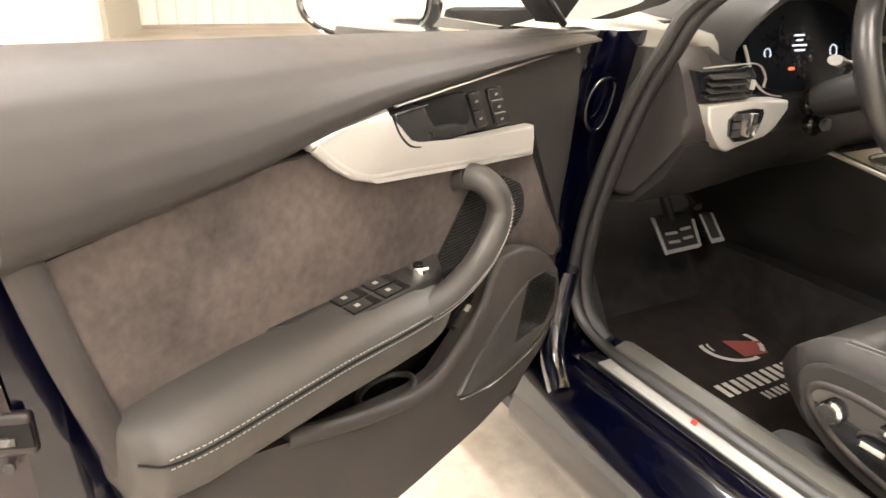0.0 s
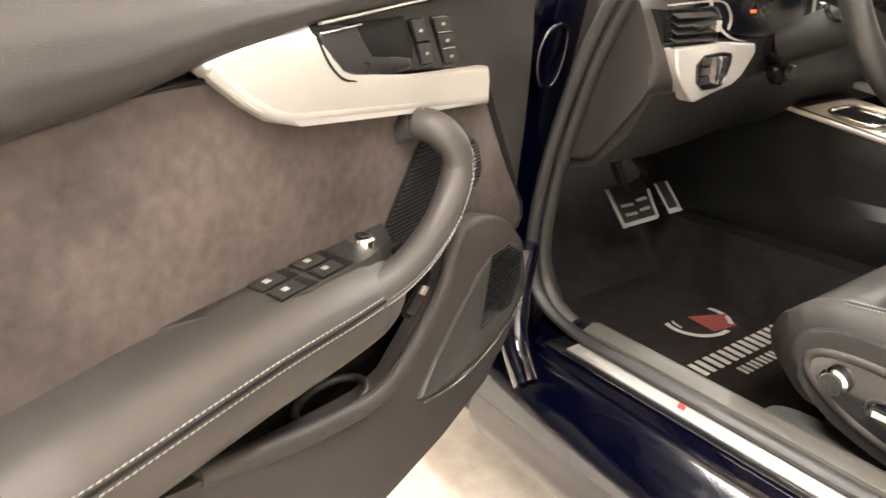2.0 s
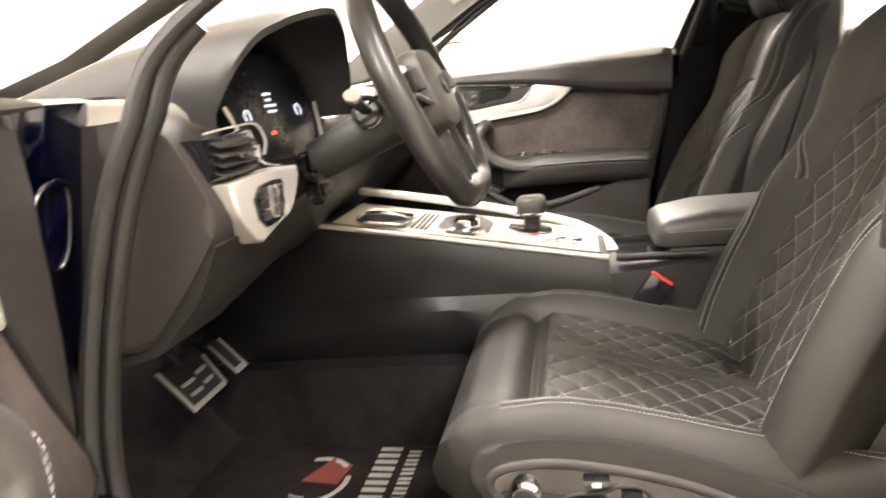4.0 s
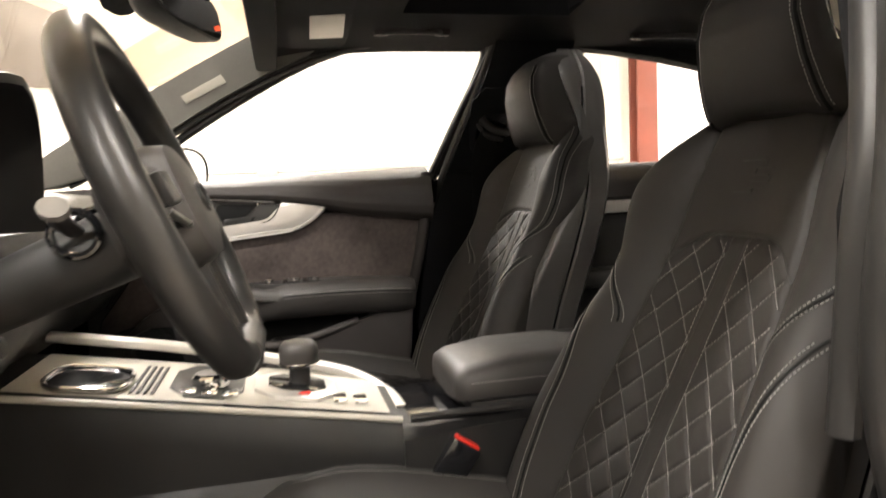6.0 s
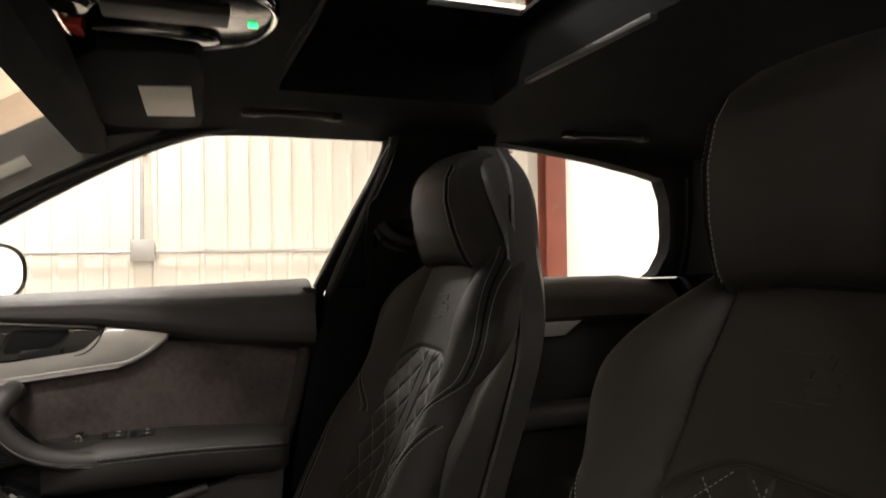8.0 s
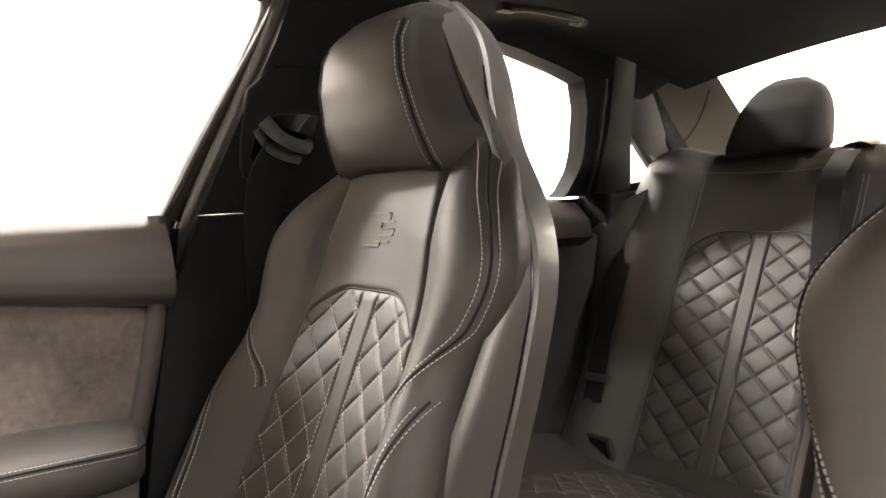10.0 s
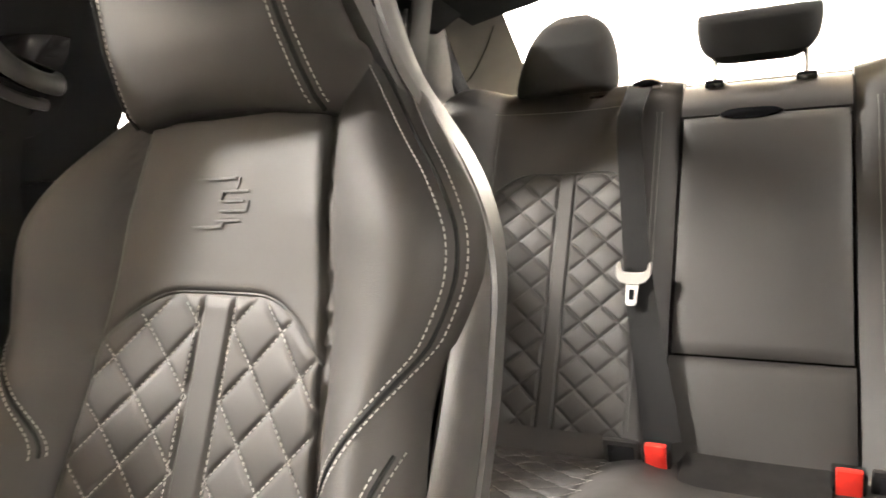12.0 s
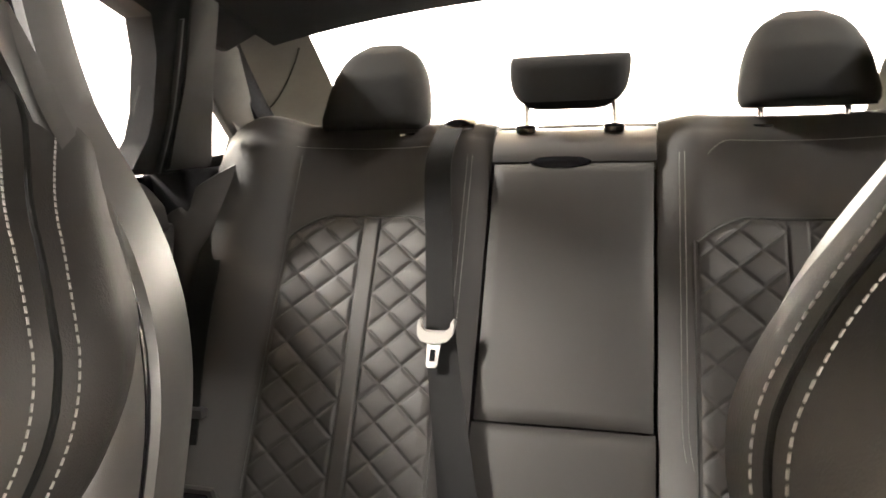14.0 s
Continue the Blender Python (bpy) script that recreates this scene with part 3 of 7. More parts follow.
    part("suede_gap", tube(gap, 0.0016, up=(1, 0, 0), seg=6), BLACK, door, "dark joint round the suede")
    # pull handle
    pull = curve([(0.200, -0.430, 0.822), (0.228, -0.432, 0.832), (0.247, -0.428, 0.827), (0.257, -0.417, 0.810), (0.259, -0.414, 0.788), (0.259, -0.431, 0.758), (0.258, -0.463, 0.731), (0.258, -0.510, 0.714), (0.257, -0.56, 0.708), (0.250, -0.62, 0.704)], 8)
    ph = part("pull_handle", tube(pull, 0.0170, 0.0155, up=(1, 0, 0.2), seg=20), LEATHER_SOFT, door, "leather-wrapped pull handle", 60)
    st = bmesh.new()
    for dy in (-0.0025, 0.0025):
        dashes(st, [p + Vector((0.0152, 0.006 + dy * 0.7, -0.004 + dy)) for p in pull[20:70]], (1, 0, 0.4))
    part("stitching", st, THREAD, ph)
    part("seam", tube([p + Vector((0.0150, 0.0065, -0.004)) for p in pull[20:70]], 0.0008, seg=6), RUBBER, ph)
    # ribbed recess behind the handle
    ol = [(-0.475, 0.727), (-0.412, 0.800), (-0.385, 0.818), (-0.335, 0.808), (-0.290, 0.788), (-0.280, 0.778), (-0.270, 0.750), (-0.276, 0.738), (-0.322, 0.704), (-0.345, 0.700), (-0.42, 0.705)]
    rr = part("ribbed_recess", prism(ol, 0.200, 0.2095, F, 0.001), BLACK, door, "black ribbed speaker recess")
    bmr = bmesh.new()
    for k in range(25):
        z = 0.709 + k * 0.0042
        ya = lerp_table([(0.705, -0.44), (0.727, -0.472), (0.80, -0.410), (0.82, -0.39)], z)
        yb = lerp_table([(0.702, -0.325), (0.738, -0.276), (0.750, -0.270), (0.778, -0.280), (0.79, -0.295), (0.815, -0.36)], z)
        box(bmr, 0.2095, 0.2112, ya + 0.004, yb - 0.004, z, z + 0.0018)
    part("ribs", bmr, PLASTIC, rr)
    # switch panel on the armrest
    swp = [(-0.73, 0.206), (-0.64, 0.246), (-0.625, 0.250), (-0.545, 0.250), (-0.50, 0.240), (-0.470, 0.208)]

    def on_arm(d, a, b):
        return (b, a, 0.7380 + d - 0.10 * (b - 0.23) - 0.02 * max(0, (-0.60 - a)) - 0.10 * max(0, a + 0.50))
    sw = part("switch_panel", prism(swp, -0.012, 0.0035, on_arm, 0.0015), PLASTIC, door, "black window switch panel")
    for a0, b0 in ((-0.628, 0.238), (-0.628, 0.219), (-0.582, 0.238), (-0.582, 0.219)):
        part("switch_well", prism([(a0 - 0.020, b0 - 0.0085), (a0 + 0.020, b0 - 0.0085), (a0 + 0.020, b0 + 0.0085), (a0 - 0.020, b0 + 0.0085)], 0.003, 0.0042, on_arm, 0.0004), GLOSS, sw)
        part("window_switch", prism([(a0 - 0.018, b0 - 0.007), (a0 + 0.008, b0 - 0.007), (a0 + 0.008, b0 + 0.007), (a0 - 0.018, b0 + 0.007)], 0.003, 0.0058, on_arm, 0.0012), PLASTIC, sw)
        part("symbol", prism([(a0 - 0.010, b0 - 0.0025), (a0 - 0.004, b0 - 0.0025), (a0 - 0.004, b0 + 0.0025), (a0 - 0.010, b0 + 0.0025)], 0.0058, 0.0061, on_arm, 0), ALU, sw)
    kn = part("mirror_knob", cyl((0.230, -0.530, 0.738), (0, 0, 1), 0.0125, 0.012, 24, 0.002), CHROME, sw, "round chrome mirror knob")
    part("knob_cap", cyl((0.230, -0.530, 0.750), (0, 0, 1), 0.0065, 0.002, 20, 0.0006), GLOSS, kn)
    # lower lining with the pocket
    lo = [(-0.872, 0.662), (-0.80, 0.652), (-0.74, 0.636), (-0.661, 0.616), (-0.605, 0.605), (-0.545, 0.595), (-0.505, 0.600), (-0.474, 0.620), (-0.445, 0.640), (-0.415, 0.665), (-0.405, 0.690), (-0.385, 0.712), (-0.324, 0.711), (-0.28, 0.697), (-0.246, 0.676), (-0.215, 0.645), (-0.200, 0.600), (-0.208, 0.560), (-0.25, 0.522), (-0.306, 0.482), (-0.411, 0.467), (-0.531, 0.459), (-0.63, 0.455), (-0.80, 0.448), (-0.84, 0.46), (-0.862, 0.54)]
    part("lower_lining", prism(lo, 0.222, 0.243, F, 0.007, 3), PAD, door, "grey moulded lower lining")
    lip = curve([(0.236, -0.735, 0.634), (0.240, -0.661, 0.613), (0.242, -0.605, 0.600), (0.243, -0.545, 0.590), (0.243, -0.505, 0.595), (0.243, -0.470, 0.614), (0.243, -0.440, 0.634), (0.243, -0.410, 0.661), (0.243, -0.398, 0.690), (0.240, -0.378, 0.708)], 6)
    part("pocket_lip", tube(lip, 0.010, 0.009, up=(1, 0, 0), seg=14), PAD, door, "rounded rib along the pocket")
    # black back plate: the pocket's shade is put into its colour
    part("pocket_shade", prism([(-0.84, 0.69), (-0.44, 0.72), (-0.39, 0.70), (-0.47, 0.59), (-0.55, 0.57), (-0.72, 0.61)], 0.184, 0.190, F, 0.001), BLACK, door, "black plate painting the bottle pocket's shade")
    part("lower_edge", prism([(-0.84, 0.46), (-0.80, 0.449), (-0.531, 0.460), (-0.306, 0.483), (-0.25, 0.523), (-0.208, 0.560), (-0.225, 0.572), (-0.262, 0.536), (-0.312, 0.497), (-0.531, 0.474), (-0.80, 0.463), (-0.83, 0.472)], 0.178, 0.224, F, 0), PLASTIC, door)
    part("bottle_ring", tube(curve([(0.218 + 0.024 * math.cos(k * 0.7854), -0.57 + 0.042 * math.sin(k * 0.7854), 0.598) for k in range(8)], 4, True), 0.004, closed=True), PLASTIC, door)
    bs = part("boot_switch", prism([(-0.472, 0.645), (-0.432, 0.616), (-0.388, 0.651), (-0.420, 0.676)], 0.19, 0.228, F, 0.002), GLOSS, door, "boot release switch housing")
    part("switch_key", prism([(-0.460, 0.643), (-0.431, 0.622), (-0.412, 0.637), (-0.440, 0.657)], 0.228, 0.231, F, 0.001), PLASTIC, bs)
    part("switch_lip", prism([(-0.436, 0.655), (-0.412, 0.638), (-0.404, 0.644), (-0.428, 0.661)], 0.228, 0.232, F, 0.001), ALU, bs)
    # speaker
    sp = [(-0.466, 0.548), (-0.432, 0.578), (-0.385, 0.612), (-0.340, 0.643), (-0.305, 0.656), (-0.258, 0.656), (-0.230, 0.644), (-0.220, 0.605), (-0.226, 0.572), (-0.262, 0.553), (-0.324, 0.541), (-0.395, 0.536), (-0.45, 0.540)]
    g = part("speaker_grille", prism(sp, 0.238, 0.2475, F, 0.004), SATIN, door, "grey speaker grille with fine ribs")
    bmr = bmesh.new()
    for k in range(20):
        z = 0.572 + k * 0.0044
        ya = lerp_table([(0.57, -0.335), (0.655, -0.312)], z)
        yb = lerp_table([(0.57, -0.255), (0.60, -0.230), (0.635, -0.232), (0.655, -0.265)], z)
        box(bmr, 0.2475, 0.2490, ya, yb, z, z + 0.0020)
    part("ribs", bmr, GLOSS, g)
    part("speaker_blade", tube(curve([(0.2495, -0.464, 0.544), (0.251, -0.395, 0.533), (0.251, -0.324, 0.538), (0.250, -0.262, 0.550), (0.248, -0.224, 0.570)], 6), 0.0012, 0.0022, up=(1, 0, 0), seg=8), CHROME, door)
    # latch and reflector on the shut face
    LF = lambda x, y, z: (0.160 + 0.746 * x - 0.666 * y, -0.938 - 0.666 * x - 0.746 * y, 0.722 + z)
    la = part("latch", rbox(-0.006, 0.005, -0.023, 0.023, -0.019, 0.019, 0.005, 3, fn=LF), EDGEREFLECT, door, "raised latch surround")
    part("latch_mouth", rbox(0.002, 0.0056, -0.022, 0.016, -0.011, 0.011, 0.001, fn=LF), BLACK, la, "dark latch mouth")
    part("latch_claw", rbox(0.0050, 0.0075, -0.010, 0.014, -0.008, 0.000, 0.002, fn=LF), DARKMETAL, la, "steel latch claw")
    for dz in (-0.029, 0.029):
        part("latch_screw", cyl(LF(0.003, 0.0, dz), (0.746, -0.666, 0), 0.005, 0.003, 12, 0.001), SATIN, la)
    part("edge_light", rbox(0.19, 0.2150, -0.866, -0.850, 0.565, 0.605, 0.003), GLOSS, door, "small entry lamp lens")
    # window frame and glass
    gx = lambda z: 0.137 + 0.49 * max(0, z - 0.985)
    W = lambda d, a, b: (gx(b) + d, a, b)
    fr = curve([(-0.10, 0.985, 0), (-0.324, 1.086, 0), (-0.47, 1.165, 0), (-0.613, 1.23, 0), (-0.72, 1.263, 0), (-0.835, 1.284, 0), (-0.96, 1.294, 0), (-1.04, 1.290, 0), (-1.072, 1.272, 0), (-1.06, 1.23, 0), (-1.01, 1.12, 0), (-0.952, 0.985, 0)], 5)
    inner = [(p.x, p.y) for p in fr]
    bm = bmesh.new()
    cen = Vector((-0.72, 1.13))
    outr = []
    for i, p in enumerate(inner):
        a, b = inner[max(0, i - 1)], inner[min(len(inner) - 1, i + 1)]
        d = Vector((b[0] - a[0], b[1] - a[1])).normalized()
        nrm = Vector((d.y, -d.x))
        if (Vector(p) - cen).dot(nrm) < 0:
            nrm.negate()
        outr.append((p[0] + nrm.x * 0.040, p[1] + nrm.y * 0.040))
    for d0, d1 in ((-0.035, 0.012),):
        ra = [[bm.verts.new(W(d, *q)) for q in (inner if k else outr)] for d, k in ((d0, 0), (d1, 0), (d1, 1), (d0, 1))]
        n = len(inner)
        for i in range(n - 1):
            for k in range(4):
                A, B = ra[k], ra[(k + 1) % 4]
                bm.faces.new((A[i], A[i + 1], B[i + 1], B[i]))
        bm.faces.new([r[0] for r in ra])
        bm.faces.new([r[-1] for r in ra])
    part("window_frame", bm, RUBBER, door, "black window frame")
    part("frame_seal", tube([W(0.014, *q) for q in inner], 0.006, seg=8, up=(1, 0, 0)), RUBBER, door)
    gl = part("pane", prism(inner + [(-0.952, 0.97), (-0.10, 0.97)], -0.012, -0.008, W, 0), GLASS, door, "clear side window pane")
    gl.visible_shadow = False
    # outside mirror
    mr = part("mirror_foot", rbox(-0.10, 0.130, -0.34, -0.24, 0.952, 0.978, 0.010), GLOSS, door, "black door mirror foot")
    ca, sa = math.cos(radians(25)), math.sin(radians(25))
    MR = lambda x, y, z: (-0.175 + x * ca - y * sa, -0.268 + x * sa + y * ca, z)
    oval = [(math.copysign(abs(math.cos(a)) ** 0.75, math.cos(a)), math.copysign(abs(math.sin(a)) ** 0.8, math.sin(a))) for a in np.linspace(0, 2 * math.pi, 41)[:-1]]
    hs = loft([[MR(0.122 * c * k, dy, 1.022 + 0.068 * q * k) for c, q in oval] for dy, k in ((-0.050, 0.90), (-0.056, 0.95), (-0.045, 1.0), (0.0, 1.0), (0.05, 0.85), (0.085, 0.55), (0.095, 0.2))])
    hsg = part("mirror_housing", hs, GLOSS, door, "black mirror housing", 50)
    part("mirror_pane", loft([[MR(0.106 * c, -0.0505 - d, 1.022 + 0.057 * q) for c, q in oval] for d in (0.0, 0.002)]), MIRROR, hsg, "mirror glass")
    return door


HINGE = (-0.827, 0.919)
driver_door = front_door()
driver_door.matrix_world = Matrix.Translation((HINGE[0], HINGE[1], 0)) @ Matrix.Rotation(radians(-66.7), 4, "Z")
passenger_door = copy_thing(driver_door, Matrix.Translation((-HINGE[0], HINGE[1], 0)) @ Matrix.Diagonal((-1, 1, 1, 1)))
tagged(passenger_door, "closed navy front passenger door with dark lining", "car door")
# the driver's outside mirror is folded a little nearer to the hinge
for c in driver_door.children:
    if c.name.startswith("mirror_housing"):
        c.matrix_basis = Matrix.Translation((0, 0.095, -0.012)) @ c.matrix_basis
# ---- front seats: x across from the seat's middle, y forward, z up ----
YC = [(0.46, 0.022), (0.55, -0.014), (0.65, -0.057), (0.75, -0.104), (0.82, -0.137), (0.885, -0.167), (0.93, -0.182), (0.98, -0.196), (1.03, -0.210), (1.07, -0.224), (1.10, -0.245)]
WID = [(0.46, 0.245), (0.55, 0.255), (0.65, 0.255), (0.74, 0.240), (0.80, 0.224), (0.845, 0.217), (0.89, 0.232), (0.93, 0.236), (0.965, 0.222), (1.00, 0.188), (1.03, 0.154), (1.06, 0.124), (1.10, 0.095)]
PAN = [(0.46, 0.160), (0.60, 0.150), (0.75, 0.134), (0.885, 0.118), (0.98, 0.106), (1.03, 0.100), (1.08, 0.09)]
BOL = [(0.46, 0.045), (0.60, 0.054), (0.75, 0.052), (0.845, 0.034), (0.93, 0.040), (0.98, 0.038), (1.01, 0.022), (1.04, -0.006), (1.07, -0.022)]


NARROW = [(0.46, 0.012), (0.60, 0.018), (0.74, 0.020), (0.82, 0.017), (0.87, 0.009), (0.92, 0.0)]


def half_width(z, side):
    """The backrest's half width; its inner side (+) is narrower below the shoulder."""
    return smooth_table(WID, z) - (smooth_table(NARROW, z) if side > 0 else 0.0)


def back_y(u, z):
    p, w, a = smooth_table(PAN, z), half_width(z, u), abs(u)
    y = smooth_table(YC, z)
    curl = 0.016 * max(0.0, min(1.0, (1.04 - z) / 0.09))
    if a < p:
        y += curl * (a / p) ** 2
    else:
        t = min(1.0, (a - p) / max(1e-3, w - p))
        y += curl + smooth_table(BOL, z) * math.sin(math.pi / 2 * min(1, t / 0.66)) - 0.048 * max(0, (t - 0.62) / 0.38) ** 2.4
    return max(-0.258, y - 0.007 * math.exp(-((a - p) / 0.006) ** 2))


def back_normal(p):
    e = 0.004
    gx = (back_y(p[0] + e, p[2]) - back_y(p[0] - e, p[2])) / (2 * e)
    gz = (back_y(p[0], p[2] + e) - back_y(p[0], p[2] - e)) / (2 * e)
    return Vector((-gx, 1, -gz))


def cushion_z(u, y):
    base = lerp_table([(-0.16, 0.445), (-0.05, 0.466), (0.10, 0.502), (0.22, 0.534), (0.30, 0.550), (0.37, 0.552), (0.41, 0.540), (0.44, 0.515), (0.455, 0.480)], y)
    a = abs(u)
    p = 0.172
    z = base
    if a > p:
        t = min(1, (a - p) / 0.083)
        bol = lerp_table([(-0.16, 0.036), (0.0, 0.036), (0.15, 0.034), (0.27, 0.028), (0.36, 0.014), (0.45, 0.0)], y)
        z += bol * math.sin(math.pi / 2 * min(1, t / 0.6)) - 0.06 * max(0, (t - 0.6) / 0.4) ** 2.2
    groove = 0.024 * math.exp(-((y - 0.330) / 0.012) ** 2) * max(0.0, min(1.0, (0.19 - a) / 0.03))
    return z - 0.006 * math.exp(-((a - p) / 0.006) ** 2) - groove


def front_seat():
    seat = thing("sport_seat", "black leather sport seat with diamond-quilted middle", "car seat", "front seats")
    # backrest body
    levels = [0.46 + 0.640 * k / 80 for k in range(81)]
    rings = []
    for z in levels:
        wi, wo = half_width(z, 1), half_width(z, -1)
        ring = [((wi if q > 0 else wo) * q, back_y((wi if q > 0 else wo) * q, z), z) for q in np.linspace(-1, 1, 61)]
        yb = smooth_table(YC, z) - 0.075 + 0.03 * max(0.0, (z - 0.98) / 0.08)
        ye, yo = ring[-1][1], ring[0][1]
        ring += [(wi * 0.985, ye - 0.010, z), (wi * 0.95, ye - 0.024, z), (wi * 0.80, max(-0.288, min(yb, ye - 0.03)), z), (-wo * 0.80, max(-0.288, min(yb, yo - 0.03)), z), (-wo * 0.95, yo - 0.024, z), (-wo * 0.985, yo - 0.010, z)]
        rings.append(ring)
    back = part("backrest", loft(rings), LEATHER, seat, "smooth black leather backrest with side bolsters", 60)
    # quilted panel
    arch = lambda u: 0.888 - 0.045 * max(0, (abs(u) - 0.040) / 0.08) ** 2.0

    def qb(u, v):
        s = 2 * u - 1
        z = 0.47 + v * 0.42
        x = s * (smooth_table(PAN, z) - 0.006)
        z = 0.47 + v * (arch(x) - 0.47)
        x = s * (smooth_table(PAN, z) - 0.006)
        edge = min(1, (1 - abs(s)) / 0.06) * min(1, (1 - v) / 0.02)
        strip = min(1, abs(abs(x) - 0.0165) / 0.004)
        h = 0.0040 if abs(x) < STRIP else 0.0046 * seat_quilt(x, z, 0.8125)
        return (x, back_y(x, z) + 0.0005 + (h * strip) * edge ** 0.5, z)
    q = part("quilted_panel", sheet(150, 260, qb), LEATHER, back, "diamond-quilted leather middle panel", 70)
    st = bmesh.new()
    for sg in (-1, 1):
        for run in lattice(0.8125, 0.48, 0.90, 0.16):
            line = [Vector((sg * x, back_y(x, z) + 0.0012, z)) for x, z in run if z < arch(x) - 0.003 and x < smooth_table(PAN, z) - 0.009]
            if len(line) > 3:
                dashes(st, line, back_normal, 0.0035, 0.0018, 0.0010, 0.0007)
    for x in (-0.0195, 0.0195):
        dashes(st, [Vector((x, back_y(x, z) + 0.004, z)) for z in np.linspace(0.48, 0.883, 80)], (0, 1, 0.2), 0.0035, 0.0020, 0.0008)
    part("stitching", st, THREAD, q, "light grey thread")
    # seam rolls and stitching on the bolsters
    st = bmesh.new()
    for sg in (-1, 1):
        rim = []
        for z in np.linspace(0.765, 1.088, 80):
            w = half_width(z, sg)
            f = max(0.0, min(1.0, (0.875 - z) / 0.11))
            f = f * f * (3 - 2 * f)
            rim.append((sg * (w * 0.955 * (1 - f) + (smooth_table(PAN, z) + 0.012) * f), z))
        rim2 = [(sg * half_width(z, sg) * (0.78 + 0.17 * max(0, (z - 0.66) / 0.15) ** 2), z) for z in np.linspace(0.50, 0.812, 50)]
        for line in (rim, rim2):
            for off in (-0.0042, 0.0042):
                dashes(st, [Vector((x + sg * off, back_y(x + sg * off, z) + 0.0006, z)) for x, z in line], back_normal)
            part("seam_roll", tube([Vector((x, back_y(x, z) - 0.0004, z)) for x, z in line], 0.0017, seg=8), BLACK, back)
        part("seam_roll", tube([Vector((sg * smooth_table(PAN, z), back_y(sg * smooth_table(PAN, z), z) - 0.0005, z)) for z in np.linspace(0.47, 1.02, 40)], 0.0012, seg=6), RUBBER, back)
    part("stitching", st, THREAD, back, "light grey thread")
    arcp = [Vector((x, back_y(x, arch(x) + 0.003) + 0.002, arch(x) + 0.003)) for x in np.linspace(-0.117, 0.117, 50)]
    part("panel_seam", tube([p - Vector((0, 0.001, 0.001)) for p in arcp], 0.0014, seg=8), RUBBER, back)

    # plain upper panel whose lower edge folds over the quilting
    def up(u, v):
        s = 2 * u - 1
        z = arch(s * 0.112) + 0.0015
        z = z + (1.055 - z) * v
        x = s * (smooth_table(PAN, z) - 0.0035)
        z0 = arch(x) + 0.0015
        z = z0 + (1.055 - z0) * v
        e = min(1.0, v / 0.05)
        side = min(1.0, (1 - abs(s)) / 0.05)
        return (x, back_y(x, z) + 0.0045 * (1 - (1 - e) ** 2) ** 0.5 * side ** 0.5, z)
    part("upper_panel", sheet(60, 50, up), LEATHER, back, "plain leather panel under the headrest", 70)
    # headrest
    HZ = [(1.020, -0.196, 0.1065), (1.026, -0.183, 0.1075), (1.036, -0.174, 0.1065), (1.055, -0.166, 0.1045), (1.085, -0.157, 0.1015), (1.13, -0.150, 0.098), (1.165, -0.154, 0.0935), (1.19, -0.166, 0.085), (1.207, -0.185, 0.072), (1.217, -0.210, 0.056), (1.221, -0.235, 0.038)]

    def hr_front(a, z):
        yf = lerp_table([(q, b) for q, b, c in HZ], z)
        hw = lerp_table([(q, c) for q, b, c in HZ], z)
        return yf - 0.012 * (a / hw) ** 2 - 0.007 * max(0.0, a / hw - 0.88) ** 2 / 0.0144

    rings = []
    for k in range(41):
        f = k / 40
        z = 1.020 + (1.221 - 1.020) * (f if f < 0.1 else 0.1 + 0.9 * (1 - (1 - (f - 0.1) / 0.9) ** 1.4)) if f else 1.020
        hw = lerp_table([(a, c) for a, b, c in HZ], z)
        low = max(0.0, 1 - (z - 1.020) / 0.06)
        arc = lambda x: z + 0.012 * low * (1 - (x / 0.107) ** 2)
        ring = [(hw * q, hr_front(abs(hw * q), z), arc(hw * q)) for q in np.linspace(-1, 1, 41)]
        ye = ring[-1][1]
        wing = 0.016 * math.exp(-((z - 1.050) / 0.040) ** 2)
        side = [(hw + 0.0006 + 0.3 * wing, ye - 0.007, z + 0.006 * low), (hw + 0.75 * wing, ye - 0.020, z + 0.020 * low), (hw - 0.002 + wing, ye - 0.044, z + 0.034 * low), (hw - 0.008 + 0.6 * wing, min(-0.262, ye - 0.052), z + 0.055 * low), (hw - 0.020, min(-0.285, ye - 0.055), z + 0.055 * low)]
        ring += side + [(0.5 * hw, -0.295, z + 0.055 * low), (-0.5 * hw, -0.295, z + 0.055 * low)] + [(-a, b, c) for a, b, c in reversed(side)]
        rings.append(ring)
    hr = part("headrest", loft(rings), LEATHER, seat, "fixed padded leather headrest", 60)
    st = bmesh.new()
    for sg in (-1, 1):
        base = [Vector((sg * (0.101 - 0.023 * k / 30), hr_front(0.101 - 0.023 * k / 30, 1.026 + 0.160 * k / 30) + 0.0008, 1.026 + 0.160 * k / 30)) for k in range(31)]
        part("seam_roll", tube(base, 0.0020, seg=8), BLACK, hr)
        for off in (-0.006, 0.005):
            dashes(st, [Vector((p.x + sg * off, hr_front(abs(p.x) + off, p.z) + 0.0010, p.z)) for p in base[1:]], (sg * 0.3, 1, 0.1))
    part("stitching", st, THREAD, hr, "light grey thread")
    # hard shell behind
    SH = [(0.42, 0.199), (0.60, 0.220), (0.72, 0.217), (0.80, 0.225), (0.90, 0.227), (0.95, 0.214), (1.00, 0.184), (1.03, 0.156), (1.06, 0.136), (1.10, 0.121), (1.15, 0.109), (1.18, 0.099), (1.21, 0.076), (1.224, 0.045)]
